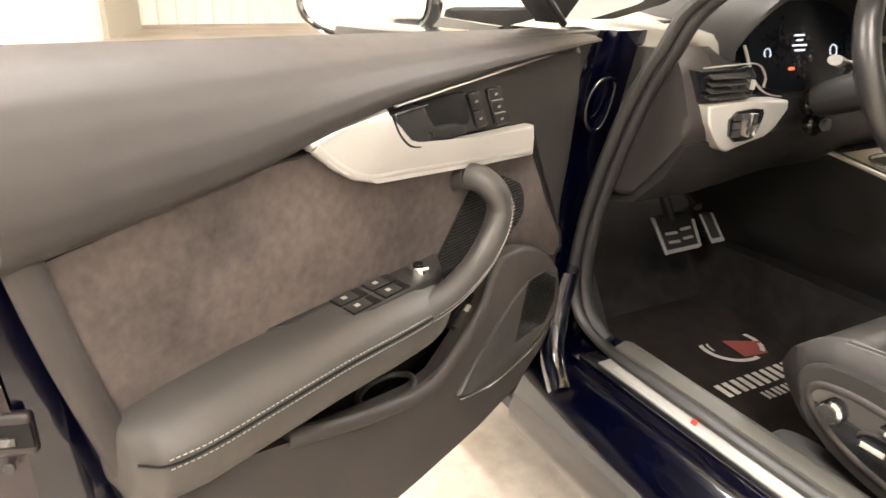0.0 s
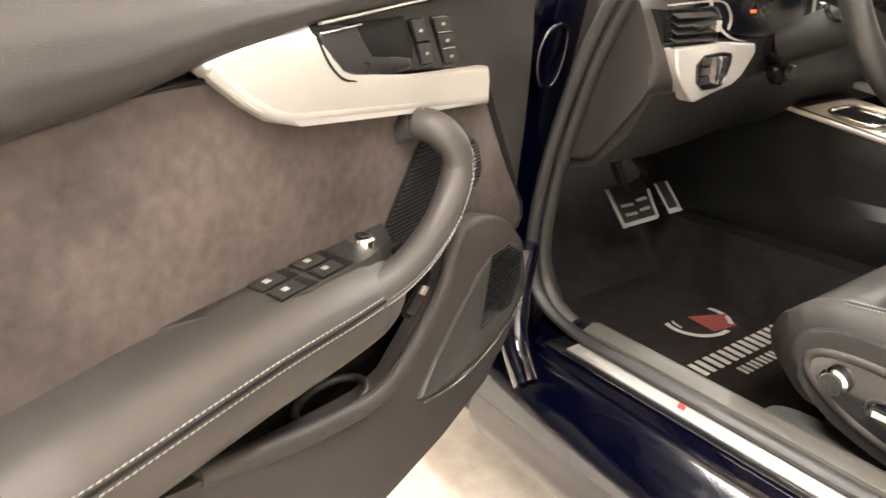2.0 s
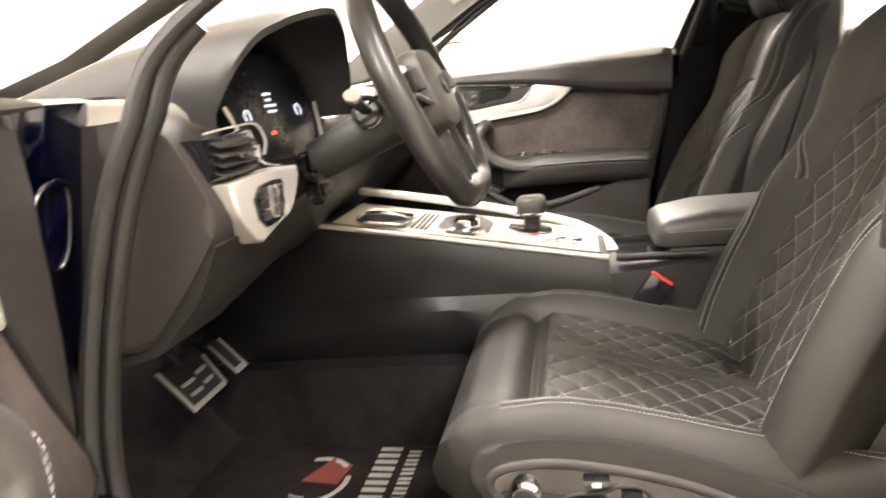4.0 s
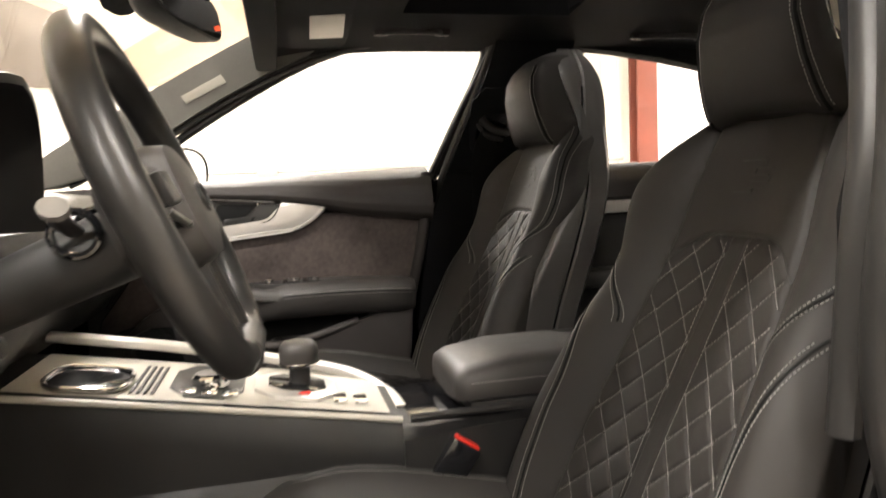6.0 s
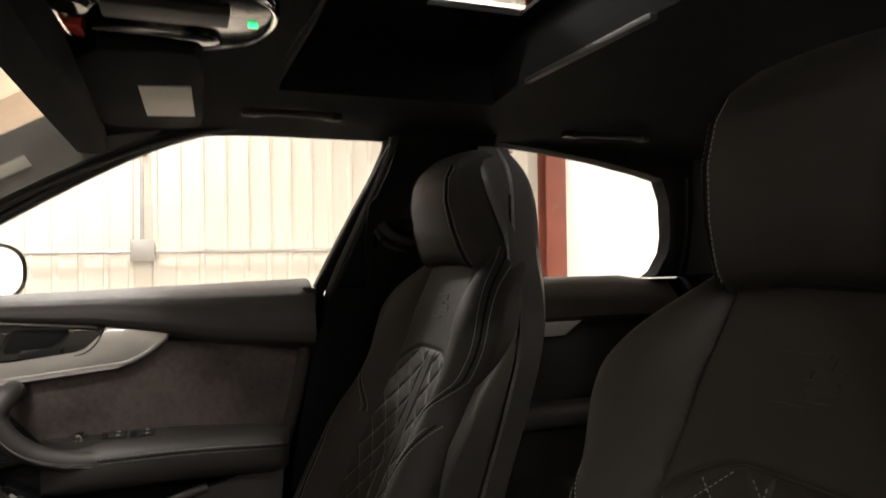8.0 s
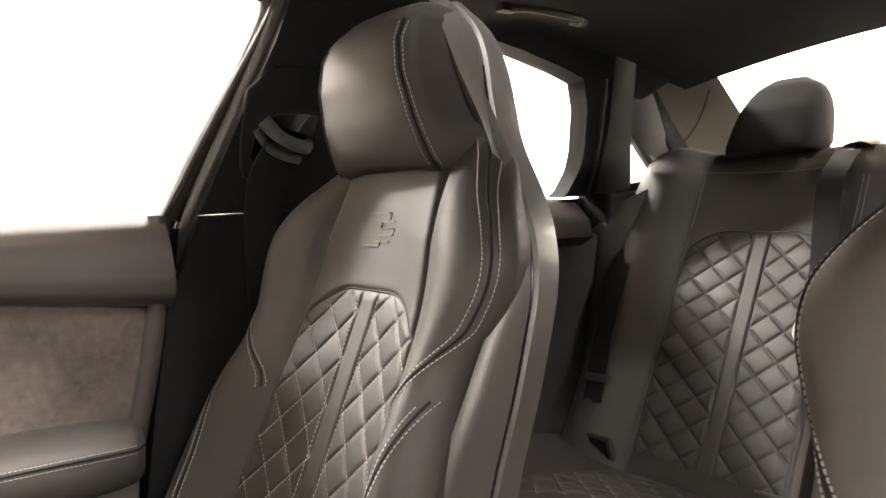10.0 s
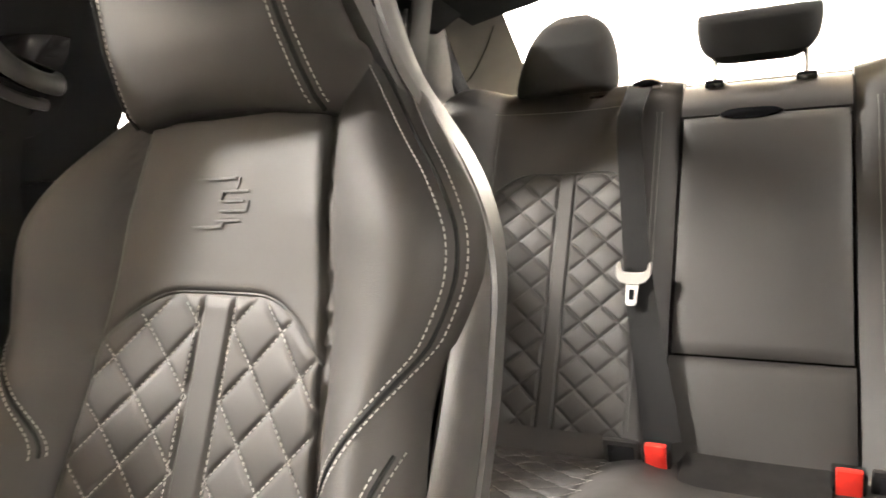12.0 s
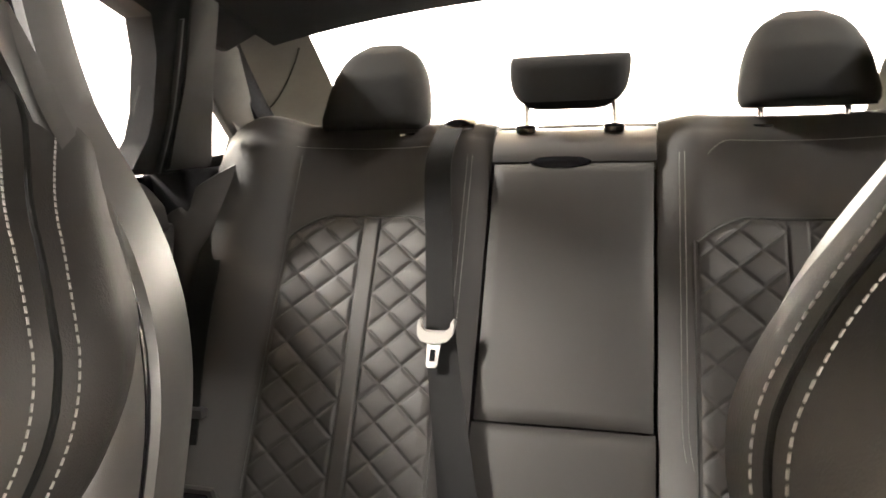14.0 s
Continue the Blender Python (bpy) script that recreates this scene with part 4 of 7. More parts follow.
    SY = [(0.42, -0.075), (0.60, -0.120), (0.72, -0.156), (0.88, -0.203), (0.95, -0.222), (1.06, -0.250), (1.15, -0.262), (1.224, -0.262)]
    SF = [(0.42, 0.0), (0.60, -0.030), (0.72, -0.072), (0.75, -0.085), (0.86, -0.140), (0.93, -0.183), (1.00, -0.216), (1.06, -0.236), (1.10, -0.228), (1.15, -0.210), (1.19, -0.208), (1.224, -0.225)]
    rings = []
    for k in range(61):
        z = 0.42 + 0.804 * k / 60
        dep = 1 - 0.65 * max(0.0, (z - 1.08) / 0.144) ** 2
        hw, yc, yf = smooth_table(SH, z) - 0.004, smooth_table(SY, z), smooth_table(SF, z) - 0.006
        near = max(0.0, min(1.0, (z - 1.02) / 0.05))
        half = [(hw * (0.88 - 0.16 * near), yc - 0.030, z), (hw * (0.93 - 0.17 * near), yf - 0.010, z), (hw * 0.955, yf - 0.002, z), (hw * 0.985, yf - 0.008, z), (hw, yf - 0.020, z), (hw, yc + 0.006, z), (hw - 0.0035, yc + 0.002, z), (hw - 0.0035, yc - 0.002, z), (hw, yc - 0.006, z), (hw * 0.99, yc - 0.024 * dep, z), (hw * 0.97, yc - 0.042 * dep, z), (hw * 0.87, yc - 0.056 * dep, z), (hw * 0.55, yc - 0.066 * dep, z), (0, yc - 0.070 * dep, z)]
        rings.append(half + [(-x, y, q) for x, y, q in reversed(half[:-1])])
    sh = part("back_shell", loft(rings), SHELL, seat, "satin dark grey hard back shell", 35)
    for sg in (-1, 1):
        part("shell_joint", tube([(sg * (smooth_table(SH, z) - 0.007), smooth_table(SY, z), z) for z in np.linspace(0.44, 1.14, 40)], 0.0012, 0.002, up=(0, 1, 0), seg=6), GLOSS, sh)
    oval = [(-0.213 + 0.018 * math.cos(a) + 0.34 * 0.058 * math.sin(a), 1.106 + 0.058 * math.sin(a)) for a in np.linspace(0, 2 * math.pi, 29)[:-1]]
    # pale cream stands in for the light that the satin insert reflects
    part("side_insert", prism(oval, 0.085, 0.1006, lambda d, a, b: (-d + 0.09 * (b - 1.109), a, b), 0.002), CREAMPLASTIC, hr, "satin side insert coloured pale to look lit")
    part("insert_ring", tube([(-0.1000 + 0.09 * (b - 1.109), a, b) for a, b in oval], 0.0022, closed=True, seg=8), GLOSS, hr)
    # cushion
    rings = []
    ys = [-0.16 + 0.615 * k / 100 for k in range(101)]
    for y in ys:
        hw = lerp_table([(-0.16, 0.235), (0.0, 0.255), (0.30, 0.255), (0.40, 0.245), (0.455, 0.215)], y)
        ring = [(hw * s, y, cushion_z(hw * s, y)) for s in np.linspace(-1, 1, 57)]
        low = 0.40 if y < 0.38 else 0.40 + (y - 0.38) * 0.5
        ring += [(hw * 0.955, y, (ring[-1][2] + low) / 2), (hw * 0.90, y, low), (-hw * 0.90, y, low), (-hw * 0.955, y, (ring[0][2] + low) / 2)]
        rings.append(ring)
    cu = part("cushion", loft(rings), LEATHER, seat, "black leather seat cushion", 60)

    def qc(u, v):
        s = 2 * u - 1
        y = -0.15 + v * 0.462
        x = s * 0.166
        edge = min(1, (1 - abs(s)) / 0.06) * min(1, (1 - v) / 0.03)
        strip = min(1, abs(abs(x) - 0.0165) / 0.004)
        h = 0.0050 if abs(x) < STRIP else 0.0056 * seat_quilt(x, y, 0.10)
        return (x, y, cushion_z(x, y) + 0.0005 + h * strip * edge ** 0.5)
    q = part("quilted_panel", sheet(170, 260, qc), LEATHER, cu, "diamond-quilted leather seat panel", 70)
    st = bmesh.new()
    for sg in (-1, 1):
        for run in lattice(0.10, -0.14, 0.303, 0.145):
            line = [Vector((sg * x, y, cushion_z(x, y) + 0.0014)) for x, y in run]
            if len(line) > 3:
                dashes(st, line, (0, 0, 1), 0.0035, 0.0018, 0.0010, 0.0007)
    part("stitching", st, THREAD, q, "light grey thread")
    part("panel_seam", tube([(x, 0.319, cushion_z(x, 0.319) + 0.001) for x in np.linspace(-0.168, 0.168, 30)], 0.0016, seg=8), RUBBER, cu)
    for sg in (-1, 1):
        part("seam_roll", tube([(sg * 0.172, y, cushion_z(sg * 0.172, y) + 0.001) for y in np.linspace(-0.14, 0.42, 40)], 0.0014, seg=6), RUBBER, cu)
        line = [Vector((sg * 0.218, y, cushion_z(sg * 0.218, y) + 0.0005)) for y in np.linspace(-0.12, 0.36, 60)]
        part("seam_roll", tube(line, 0.0014, seg=6), RUBBER, cu)
        st = bmesh.new()
        for off in (-0.008, 0.008):
            dashes(st, [Vector((p.x + off, p.y, cushion_z(p.x + off, p.y) + 0.0006)) for p in line], (sg * 0.3, 0, 1))
        part("stitching", st, THREAD, cu)
    # plastic side trim with the seat controls, on the outer side (-x)
    F = lambda d, a, b: (-d, a, b)
    ol = chaikin([(0.405, 0.475), (0.395, 0.525), (0.33, 0.543), (0.24, 0.540), (0.15, 0.521), (0.08, 0.497), (-0.02, 0.458), (-0.13, 0.43), (-0.10, 0.380), (0.05, 0.368), (0.159, 0.374), (0.254, 0.386), (0.345, 0.414)], 2)
    sd = part("side_trim", prism(ol, 0.20, 0.260, F, 0.010, 3), PLASTIC, seat, "moulded black side trim")
    ol2 = chaikin([(0.378, 0.474), (0.369, 0.503), (0.31, 0.513), (0.254, 0.509), (0.159, 0.490), (0.09, 0.462), (0.04, 0.43), (0.09, 0.398), (0.159, 0.398), (0.254, 0.409), (0.333, 0.436)], 3)
    part("control_plate", prism(ol2, 0.258, 0.2615, F, 0.001), GLOSS, sd, "dark grey control plate")
    part("plate_rim", tube([(-0.2605, a, b) for a, b in ol2], 0.0065, 0.0045, up=(1, 0, 0), seg=10, closed=True), PAD, sd, "raised rim round the controls")
    kb = part("lumbar_knob", cyl((-0.2615, 0.332, 0.474), (-1, 0, 0), 0.019, 0.014, 32, 0.004), CHROME, sd, "round chrome-ringed lumbar knob")
    part("knob_face", cyl((-0.2755, 0.332, 0.474), (-1, 0, 0), 0.0145, 0.003, 28, 0.001), PLASTIC, kb)
    bmx = rbox(-0.2795, -0.279, 0.321, 0.343, 0.4725, 0.4755, 0)
    box(bmx, -0.2795, -0.279, 0.3305, 0.3335, 0.463, 0.485)
    part("cross_mark", bmx, SATIN, kb)
    well = chaikin([(0.292, 0.452), (0.286, 0.472), (0.236, 0.476), (0.226, 0.485), (0.188, 0.482), (0.183, 0.430), (0.192, 0.424), (0.222, 0.430), (0.236, 0.440), (0.280, 0.441)], 2)
    part("switch_well", tube([(-0.262, a, b) for a, b in well], 0.0028, closed=True, seg=8), PLASTIC, sd, "raised rim round the seat switches")
    part("seat_switch", rbox(-0.276, -0.260, 0.236, 0.282, 0.447, 0.466, 0.005), GLOSS, sd, "long seat adjuster switch")
    part("switch_blade", rbox(-0.2785, -0.2755, 0.243, 0.277, 0.456, 0.464, 0.001), ALU, sd)
    part("recline_switch", rbox(-0.276, -0.260, 0.196, 0.220, 0.432, 0.477, 0.005), GLOSS, sd, "upright recline switch")
    part("switch_blade", rbox(-0.2785, -0.2755, 0.200, 0.217, 0.466, 0.475, 0.001), ALU, sd)
    part("extender_switch", rbox(-0.271, -0.260, 0.233, 0.264, 0.484, 0.496, 0.004), GLOSS, sd)
    part("switch_blade", rbox(-0.2725, -0.2705, 0.243, 0.254, 0.487, 0.493, 0.001), ALU, sd)
    part("seat_base", rbox(-0.21, 0.21, -0.12, 0.36, 0.27, 0.41, 0.02), PLASTIC, seat)
    for sg in (-1, 1):
        part("slide_rail", rbox(sg * 0.19 - 0.02, sg * 0.19 + 0.02, -0.20, 0.42, 0.255, 0.285, 0.006), PLASTIC, seat)
    part("side_skirt", prism(chaikin([(0.43, 0.37), (0.44, 0.33), (0.30, 0.30), (0.0, 0.29), (-0.18, 0.31), (-0.18, 0.36), (0.10, 0.345), (0.33, 0.38)], 2), 0.215, 0.258, F, 0.006), SATIN, seat)
    return seat


SEAT_X = 0.355
driver_seat = front_seat()
passenger_seat = copy_thing(driver_seat, Matrix.Translation((SEAT_X, 0, 0)) @ Matrix.Diagonal((-1, 1, 1, 1)))
driver_seat.matrix_world = Matrix.Translation((-SEAT_X, -0.002, -0.006))
# the driver's backrest leans a little further back
lean = Matrix.Translation((0, 0.05, 0.45)) @ Matrix.Rotation(math.radians(1.8), 4, "X") @ Matrix.Translation((0, -0.05, -0.45))
for c in driver_seat.children:
    if c.name.startswith(("backrest", "headrest", "back_shell")):
        c.matrix_basis = lean @ c.matrix_basis


def seat_emblem(seat, sg):
    """Embossed plain bars on the backrest; sg undoes the mirrored seat."""
    back = [c for c in seat.children if c.name.startswith("backrest")][0]
    for x0, x1, z0, z1, lean in ((-0.033, 0.009, 0.9790, 0.9808, 0), (-0.035, -0.003, 0.9405, 0.9423, 0), (-0.006, 0.024, 0.9688, 0.9702, 0), (-0.010, 0.019, 0.9610, 0.9624, 0), (-0.008, 0.021, 0.9532, 0.9546, 0), (-0.012, 0.016, 0.9456, 0.9470, 0), (-0.0135, -0.012, 0.9614, 0.9700, 0.3), (0.0170, 0.0185, 0.9536, 0.9620, 0.3), (0.0005, 0.0020, 0.9690, 0.9800, 0.3), (-0.0050, -0.0035, 0.9410, 0.9470, 0.3)):
        part("emblem_bar", rbox(x0, x1, -1, 1, z0, z1, 0, fn=lambda x, y, z: (-sg * (x + lean * (z - 0.94)), back_y(-abs(x), z) + 0.0050 + 0.0008 * y, z)), RUBBER, back)


seat_emblem(driver_seat, 1)
seat_emblem(passenger_seat, -1)

# ---- rear bench ----
def ry(z):
    """Depth of the rear backrest's face at a height."""
    return -0.926 - (z - 0.595) * 0.541


RN = Vector((0, 0.88, 0.476))


def rear_bench():
    bench = thing("rear_bench", "black leather rear bench with quilted outer places", "rear seat")

    def face(x, z, h=0.0):
        return (x, ry(z) + h * 0.88, z + h * 0.476)

    def relief(x):
        a = abs(x)
        if a < 0.142:
            return 0.0
        if a < 0.205:
            return 0.020 * math.sin((a - 0.142) / 0.063 * math.pi / 2)
        if a < 0.50:
            return 0.020 - 0.012 * math.sin((a - 0.205) / 0.295 * math.pi)
        return 0.020 + 0.045 * math.sin(min(1, (a - 0.50) / 0.09) * math.pi / 2) - 0.040 * max(0, (a - 0.60) / 0.065) ** 2

    for sg in (1, -1):
        x0, x1 = 0.140, 0.665

        def bk(u, v):
            x = sg * (x0 + (x1 - x0) * u)
            ztop = 1.048 - 0.06 * max(0, (abs(x) - 0.56) / 0.1) ** 2
            z = 0.43 + (ztop - 0.43) * min(1, v * 1.10)
            h = relief(x)
            if v > 0.909:
                t = (v - 0.909) / 0.091
                a = t * math.pi / 2
                p = Vector(face(x, ztop, h))
                return p + Vector((0, -0.05 * math.sin(a) * 1.4, 0.014 * math.sin(a * 2) - 0.01 * t))
            e = min(1, (1 - v / 0.909) / 0.05)
            return Vector(face(x, z, h - 0.012 * (1 - e) ** 2))
        b = part("backrest", thicken(sheet(60, 60, bk), (0, -0.05, -0.01)), LEATHER, bench, "smooth outer rear backrest", 60)
        arch = lambda x: 0.894 - 0.042 * max(0, (abs(abs(x) - 0.344) - 0.065) / 0.085) ** 2

        def qb(u, v):
            x = 0.198 + 0.293 * u
            z = 0.470 + (arch(x) - 0.470) * v
            c = x - 0.342
            edge = min(1, u / 0.05) * min(1, (1 - u) / 0.05) * min(1, (1 - v) / 0.025)
            strip = min(1, abs(abs(c) - 0.016) / 0.004)
            h = 0.005 if abs(c) < 0.0150 else 0.0066 * quilt(abs(c) - 0.0165, z - 0.8250, 0.070, 0.0530)
            return face(sg * x, z, relief(x) + 0.0006 + h * strip * max(0, edge) ** 0.5)
        part("quilted_panel", sheet(160, 240, qb), LEATHER, b, "diamond-quilted rear panel", 70)
        part("panel_seam", tube([face(sg * x, arch(x) + 0.003, relief(x) + 0.001) for x in np.linspace(0.198, 0.491, 40)], 0.0018, seg=8), RUBBER, b)
        for xs, za, zb in ((0.497, 0.48, 1.0), (0.192, 0.48, 0.86)):
            part("seam_roll", tube([face(sg * xs, z, relief(xs) + 0.0005) for z in np.linspace(za, zb, 30)], 0.0014, seg=6), RUBBER, b)
        st = bmesh.new()
        for xo in (0.172, 0.180):
            dashes(st, [Vector(face(sg * (xo + 0.02 * max(0, (0.62 - z) / 0.1) ** 2), z, relief(xo) + 0.001)) for z in np.linspace(0.55, 1.0, 60)], RN, 0.0035, 0.0020, 0.0008)
        top_seam = [Vector(face(sg * x, 1.015 - 0.05 * max(0, (0.25 - x) / 0.05) ** 2 * (x < 0.25), relief(x) + 0.001)) for x in np.linspace(0.215, 0.51, 40)]
        dashes(st, top_seam, RN, 0.0035, 0.0020, 0.0008)
        part("stitching", st, THREAD, b)
        # outer headrest
        rings = []
        for k in range(33):
            f = (1 - math.cos(math.pi * k / 32)) / 2
            z = (1.054 if sg > 0 else 1.074) + (0.164 if sg > 0 else 0.160) * f
            hw = 0.106 * smooth_table([(0, 0.93), (0.05, 0.98), (0.15, 1.0), (0.45, 0.93), (0.65, 0.84), (0.8, 0.72), (0.9, 0.58), (0.96, 0.42), (1, 0.30)], f)
            d = 0.050 * lerp_table([(0, 0.70), (0.05, 0.95), (0.12, 1), (0.6, 1), (0.9, 0.75), (1, 0.35)], f)
            rings.append([(sg * 0.371 + math.copysign(abs(math.cos(a)) ** 0.6, math.cos(a)) * hw, -1.185 - 0.08 * f + math.copysign(abs(math.sin(a)) ** 0.7, math.sin(a)) * d, z) for a in np.linspace(0, 2 * math.pi, 45)[:-1]])
        h = part("headrest", loft(rings), HEADREST_SHADE, bench, "rounded outer rear headrest", 60)
        for dx in (-0.065, 0.065):
            part("pin", cyl((sg * 0.366 + dx, -1.185, 1.03), (0, -0.1, 1), 0.0055, 0.06, 14), CHROME, h)
            part("pin_sleeve", rbox(sg * 0.366 + dx - 0.018, sg * 0.366 + dx + 0.018, -1.205, -1.165, 1.030, 1.048, 0.006), GLOSS, h)
    # added board behind the bench; it blocks light between the panels
    bm = sheet(8, 8, lambda u, v: face(-0.65 + 1.3 * u, 0.40 + 0.60 * v, -0.055))
    part("gap_light_stop", thicken(bm, (0, -0.02, 0)), CARPET, bench, "unseen dark board added to stop light through the gaps")
    # middle armrest panel
    bm = sheet(24, 40, lambda u, v: face(-0.133 + 0.266 * u, 0.602 + 0.384 * v, 0.006 + 0.010 * math.sin(math.pi * u) ** 0.4 * min(1, v / 0.03, (1 - v) / 0.03) ** 0.5))
    part("centre_panel", thicken(bm, (0, -0.03, -0.01)), LEATHER, bench, "folding centre armrest panel", 60)
    bm = sheet(24, 16, lambda u, v: face(-0.136 + 0.272 * u, 0.430 + 0.1685 * v, 0.006 + 0.010 * math.sin(math.pi * u) ** 0.4 * min(1, (1 - v) / 0.08) ** 0.5))
    part("lower_panel", thicken(bm, (0, -0.03, -0.01)), LEATHER, bench, "lower centre backrest panel", 60)

    def cap(u, v):
        x = -0.137 + 0.274 * u
        a = v * math.pi / 2
        return (x, ry(0.99) + 0.008 - 0.055 * (1 - math.cos(a)) - 0.03 * v, 0.992 + 0.056 * math.sin(a) ** 0.8)
    part("centre_cap", thicken(sheet(20, 14, cap), (0, -0.02, -0.012)), LEATHER_SOFT, bench, "leather cap over the centre armrest")
    pl = chaikin([(-0.060, 0.003), (0.060, 0.003), (0.040, -0.016), (-0.040, -0.016)], 2)
    part("pull_tab", prism(pl, -0.01, 0.016, lambda d, a, b: face(a + 0.02, 0.990 + b, d), 0.004), GLOSS, bench, "dark pull loop")
    # middle headrest
    rings = []
    for k in range(17):
        f = k / 16
        z = 1.082 + 0.094 * f
        kx = lerp_table([(0, 0.72), (0.1, 0.84), (0.3, 0.94), (0.6, 0.99), (0.92, 1.0), (1, 0.97)], f)
        d = 0.036 * lerp_table([(0, 0.4), (0.12, 0.9), (0.8, 1), (0.95, 0.85), (1, 0.5)], f)
        rings.append([(0.011 + math.copysign(abs(math.cos(a)) ** 0.4, math.cos(a)) * 0.106 * kx, -1.185 - 0.03 * f + math.copysign(abs(math.sin(a)) ** 0.7, math.sin(a)) * d, z + 0.010 * (1 - f) * abs(math.cos(a)) ** 3) for a in np.linspace(0, 2 * math.pi, 49)[:-1]])
    h = part("headrest", loft(rings), HEADREST_SHADE, bench, "low oblong middle headrest", 50)
    for x in (-0.068, 0.084):
        part("pin", cyl((x, -1.185, 1.035), (0, -0.05, 1), 0.0055, 0.06, 14), CHROME, h)
        part("pin_sleeve", rbox(x - 0.018, x + 0.018, -1.203, -1.167, 1.040, 1.056, 0.006), GLOSS, h)
    # rear cushion
    def cz(x, y):
        a = abs(x)
        z = 0.430 + 0.075 * min(1, (y + 0.87) / 0.30) + (0.006 if a < 0.13 else 0.0)
        z += 0.020 * math.exp(-((a - 0.165) / 0.05) ** 2) + 0.035 * max(0, (a - 0.50) / 0.15)
        if y > -0.48:
            z -= 0.10 * ((y + 0.48) / 0.09) ** 2
        return z
    bm = sheet(70, 40, lambda u, v: (-0.66 + 1.32 * u, -0.875 + 0.485 * v, cz(-0.66 + 1.32 * u, -0.875 + 0.485 * v)))
    cu = part("cushion", thicken(bm, (0, 0, -0.10)), LEATHER, bench, "rear seat cushion", 60)
    for sg in (1, -1):
        def qc(u, v):
            x, y = sg * (0.215 + 0.285 * u), -0.80 + 0.30 * v
            edge = min(1, u / 0.05, (1 - u) / 0.05, v / 0.05, (1 - v) / 0.05)
            return (x, y, cz(x, y) + 0.001 + 0.007 * quilt(abs(x) - 0.342, y, 0.070, 0.055) * max(0, edge) ** 0.5)
        qq = part("quilted_panel", sheet(90, 90, qc), LEATHER, cu, "diamond-quilted rear cushion panel", 70)
        st = bmesh.new()
        for s2 in (-1, 1):
            for k in range(-30, 5):
                line = []
                for j in range(80):
                    c = -0.14 + 0.275 * j / 79
                    y = (k - s2 * c / 0.070) * 0.055
                    if -0.79 < y < -0.51:
                        x = sg * (c + 0.342)
                        line.append(Vector((x, y, cz(x, y) + 0.003)))
                if len(line) > 3:
                    dashes(st, line, (0, 0, 1), 0.0035, 0.0020, 0.0008)
        part("stitching", st, THREAD, qq)
    return bench


rear_bench()


def rear_buckle(x, y, z):
    b = thing("seat_belt_buckle", "dark belt buckle with a red press button", "seat belt buckle", "rear belt buckles")
    part("body", rbox(x - 0.022, x + 0.022, y - 0.014, y + 0.016, z - 0.05, z - 0.006, 0.005, fn=lambda a, b_, c: (a, b_ + 0.25 * (c - z), c)), GLOSS, b)
    part("button", rbox(x - 0.0165, x + 0.0165, y + 0.004, y + 0.019, z - 0.045, z - 0.002, 0.004, fn=lambda a, b_, c: (a, b_ + 0.25 * (c - z), c)), RED, b, "red press button")


rear_buckle(0.137, -0.795, 0.506)
rear_buckle(-0.121, -0.795, 0.506)


def isofix(x, y, z):
    t = thing("isofix_cover", "small dark child-seat anchor cover", "anchor cover", "anchor covers")
    fn = lambda a, b_, c: (a, b_ + 0.3 * (c - z), c)
    part("frame", rbox(x - 0.030, x + 0.030, y - 0.006, y + 0.010, z - 0.034, z + 0.030, 0.008, fn=fn), PLASTIC, t)
    part("lid", rbox(x - 0.021, x + 0.021, y + 0.008, y + 0.013, z - 0.025, z + 0.021, 0.003, fn=fn), GLOSS, t)
    part("symbol", rbox(x - 0.007, x + 0.007, y + 0.012, y + 0.0145, z - 0.020, z - 0.012, 0.001, fn=fn), PLASTIC, t)


isofix(0.192, -0.805, 0.470)
isofix(-0.178, -0.805, 0.475)
isofix(0.545, -0.815, 0.480)


def strap(name, parent, path, wide, across=(1, 0, 0), thick=0.0012, material=None):
    """A flat belt along a path."""
    path = [Vector(p) for p in path]
    across = Vector(across).normalized()
    rings = []
    for i, p in enumerate(path):
        d = (path[min(i + 1, len(path) - 1)] - path[max(0, i - 1)]).normalized()
        n = d.cross(across).normalized()
        s = across - d * across.dot(d)
        s = s.normalized() * wide / 2
        rings.append([p - s - n * thick, p + s - n * thick, p + s + n * thick, p - s + n * thick])
    return part(name, loft(rings), material or WEBBING, parent)


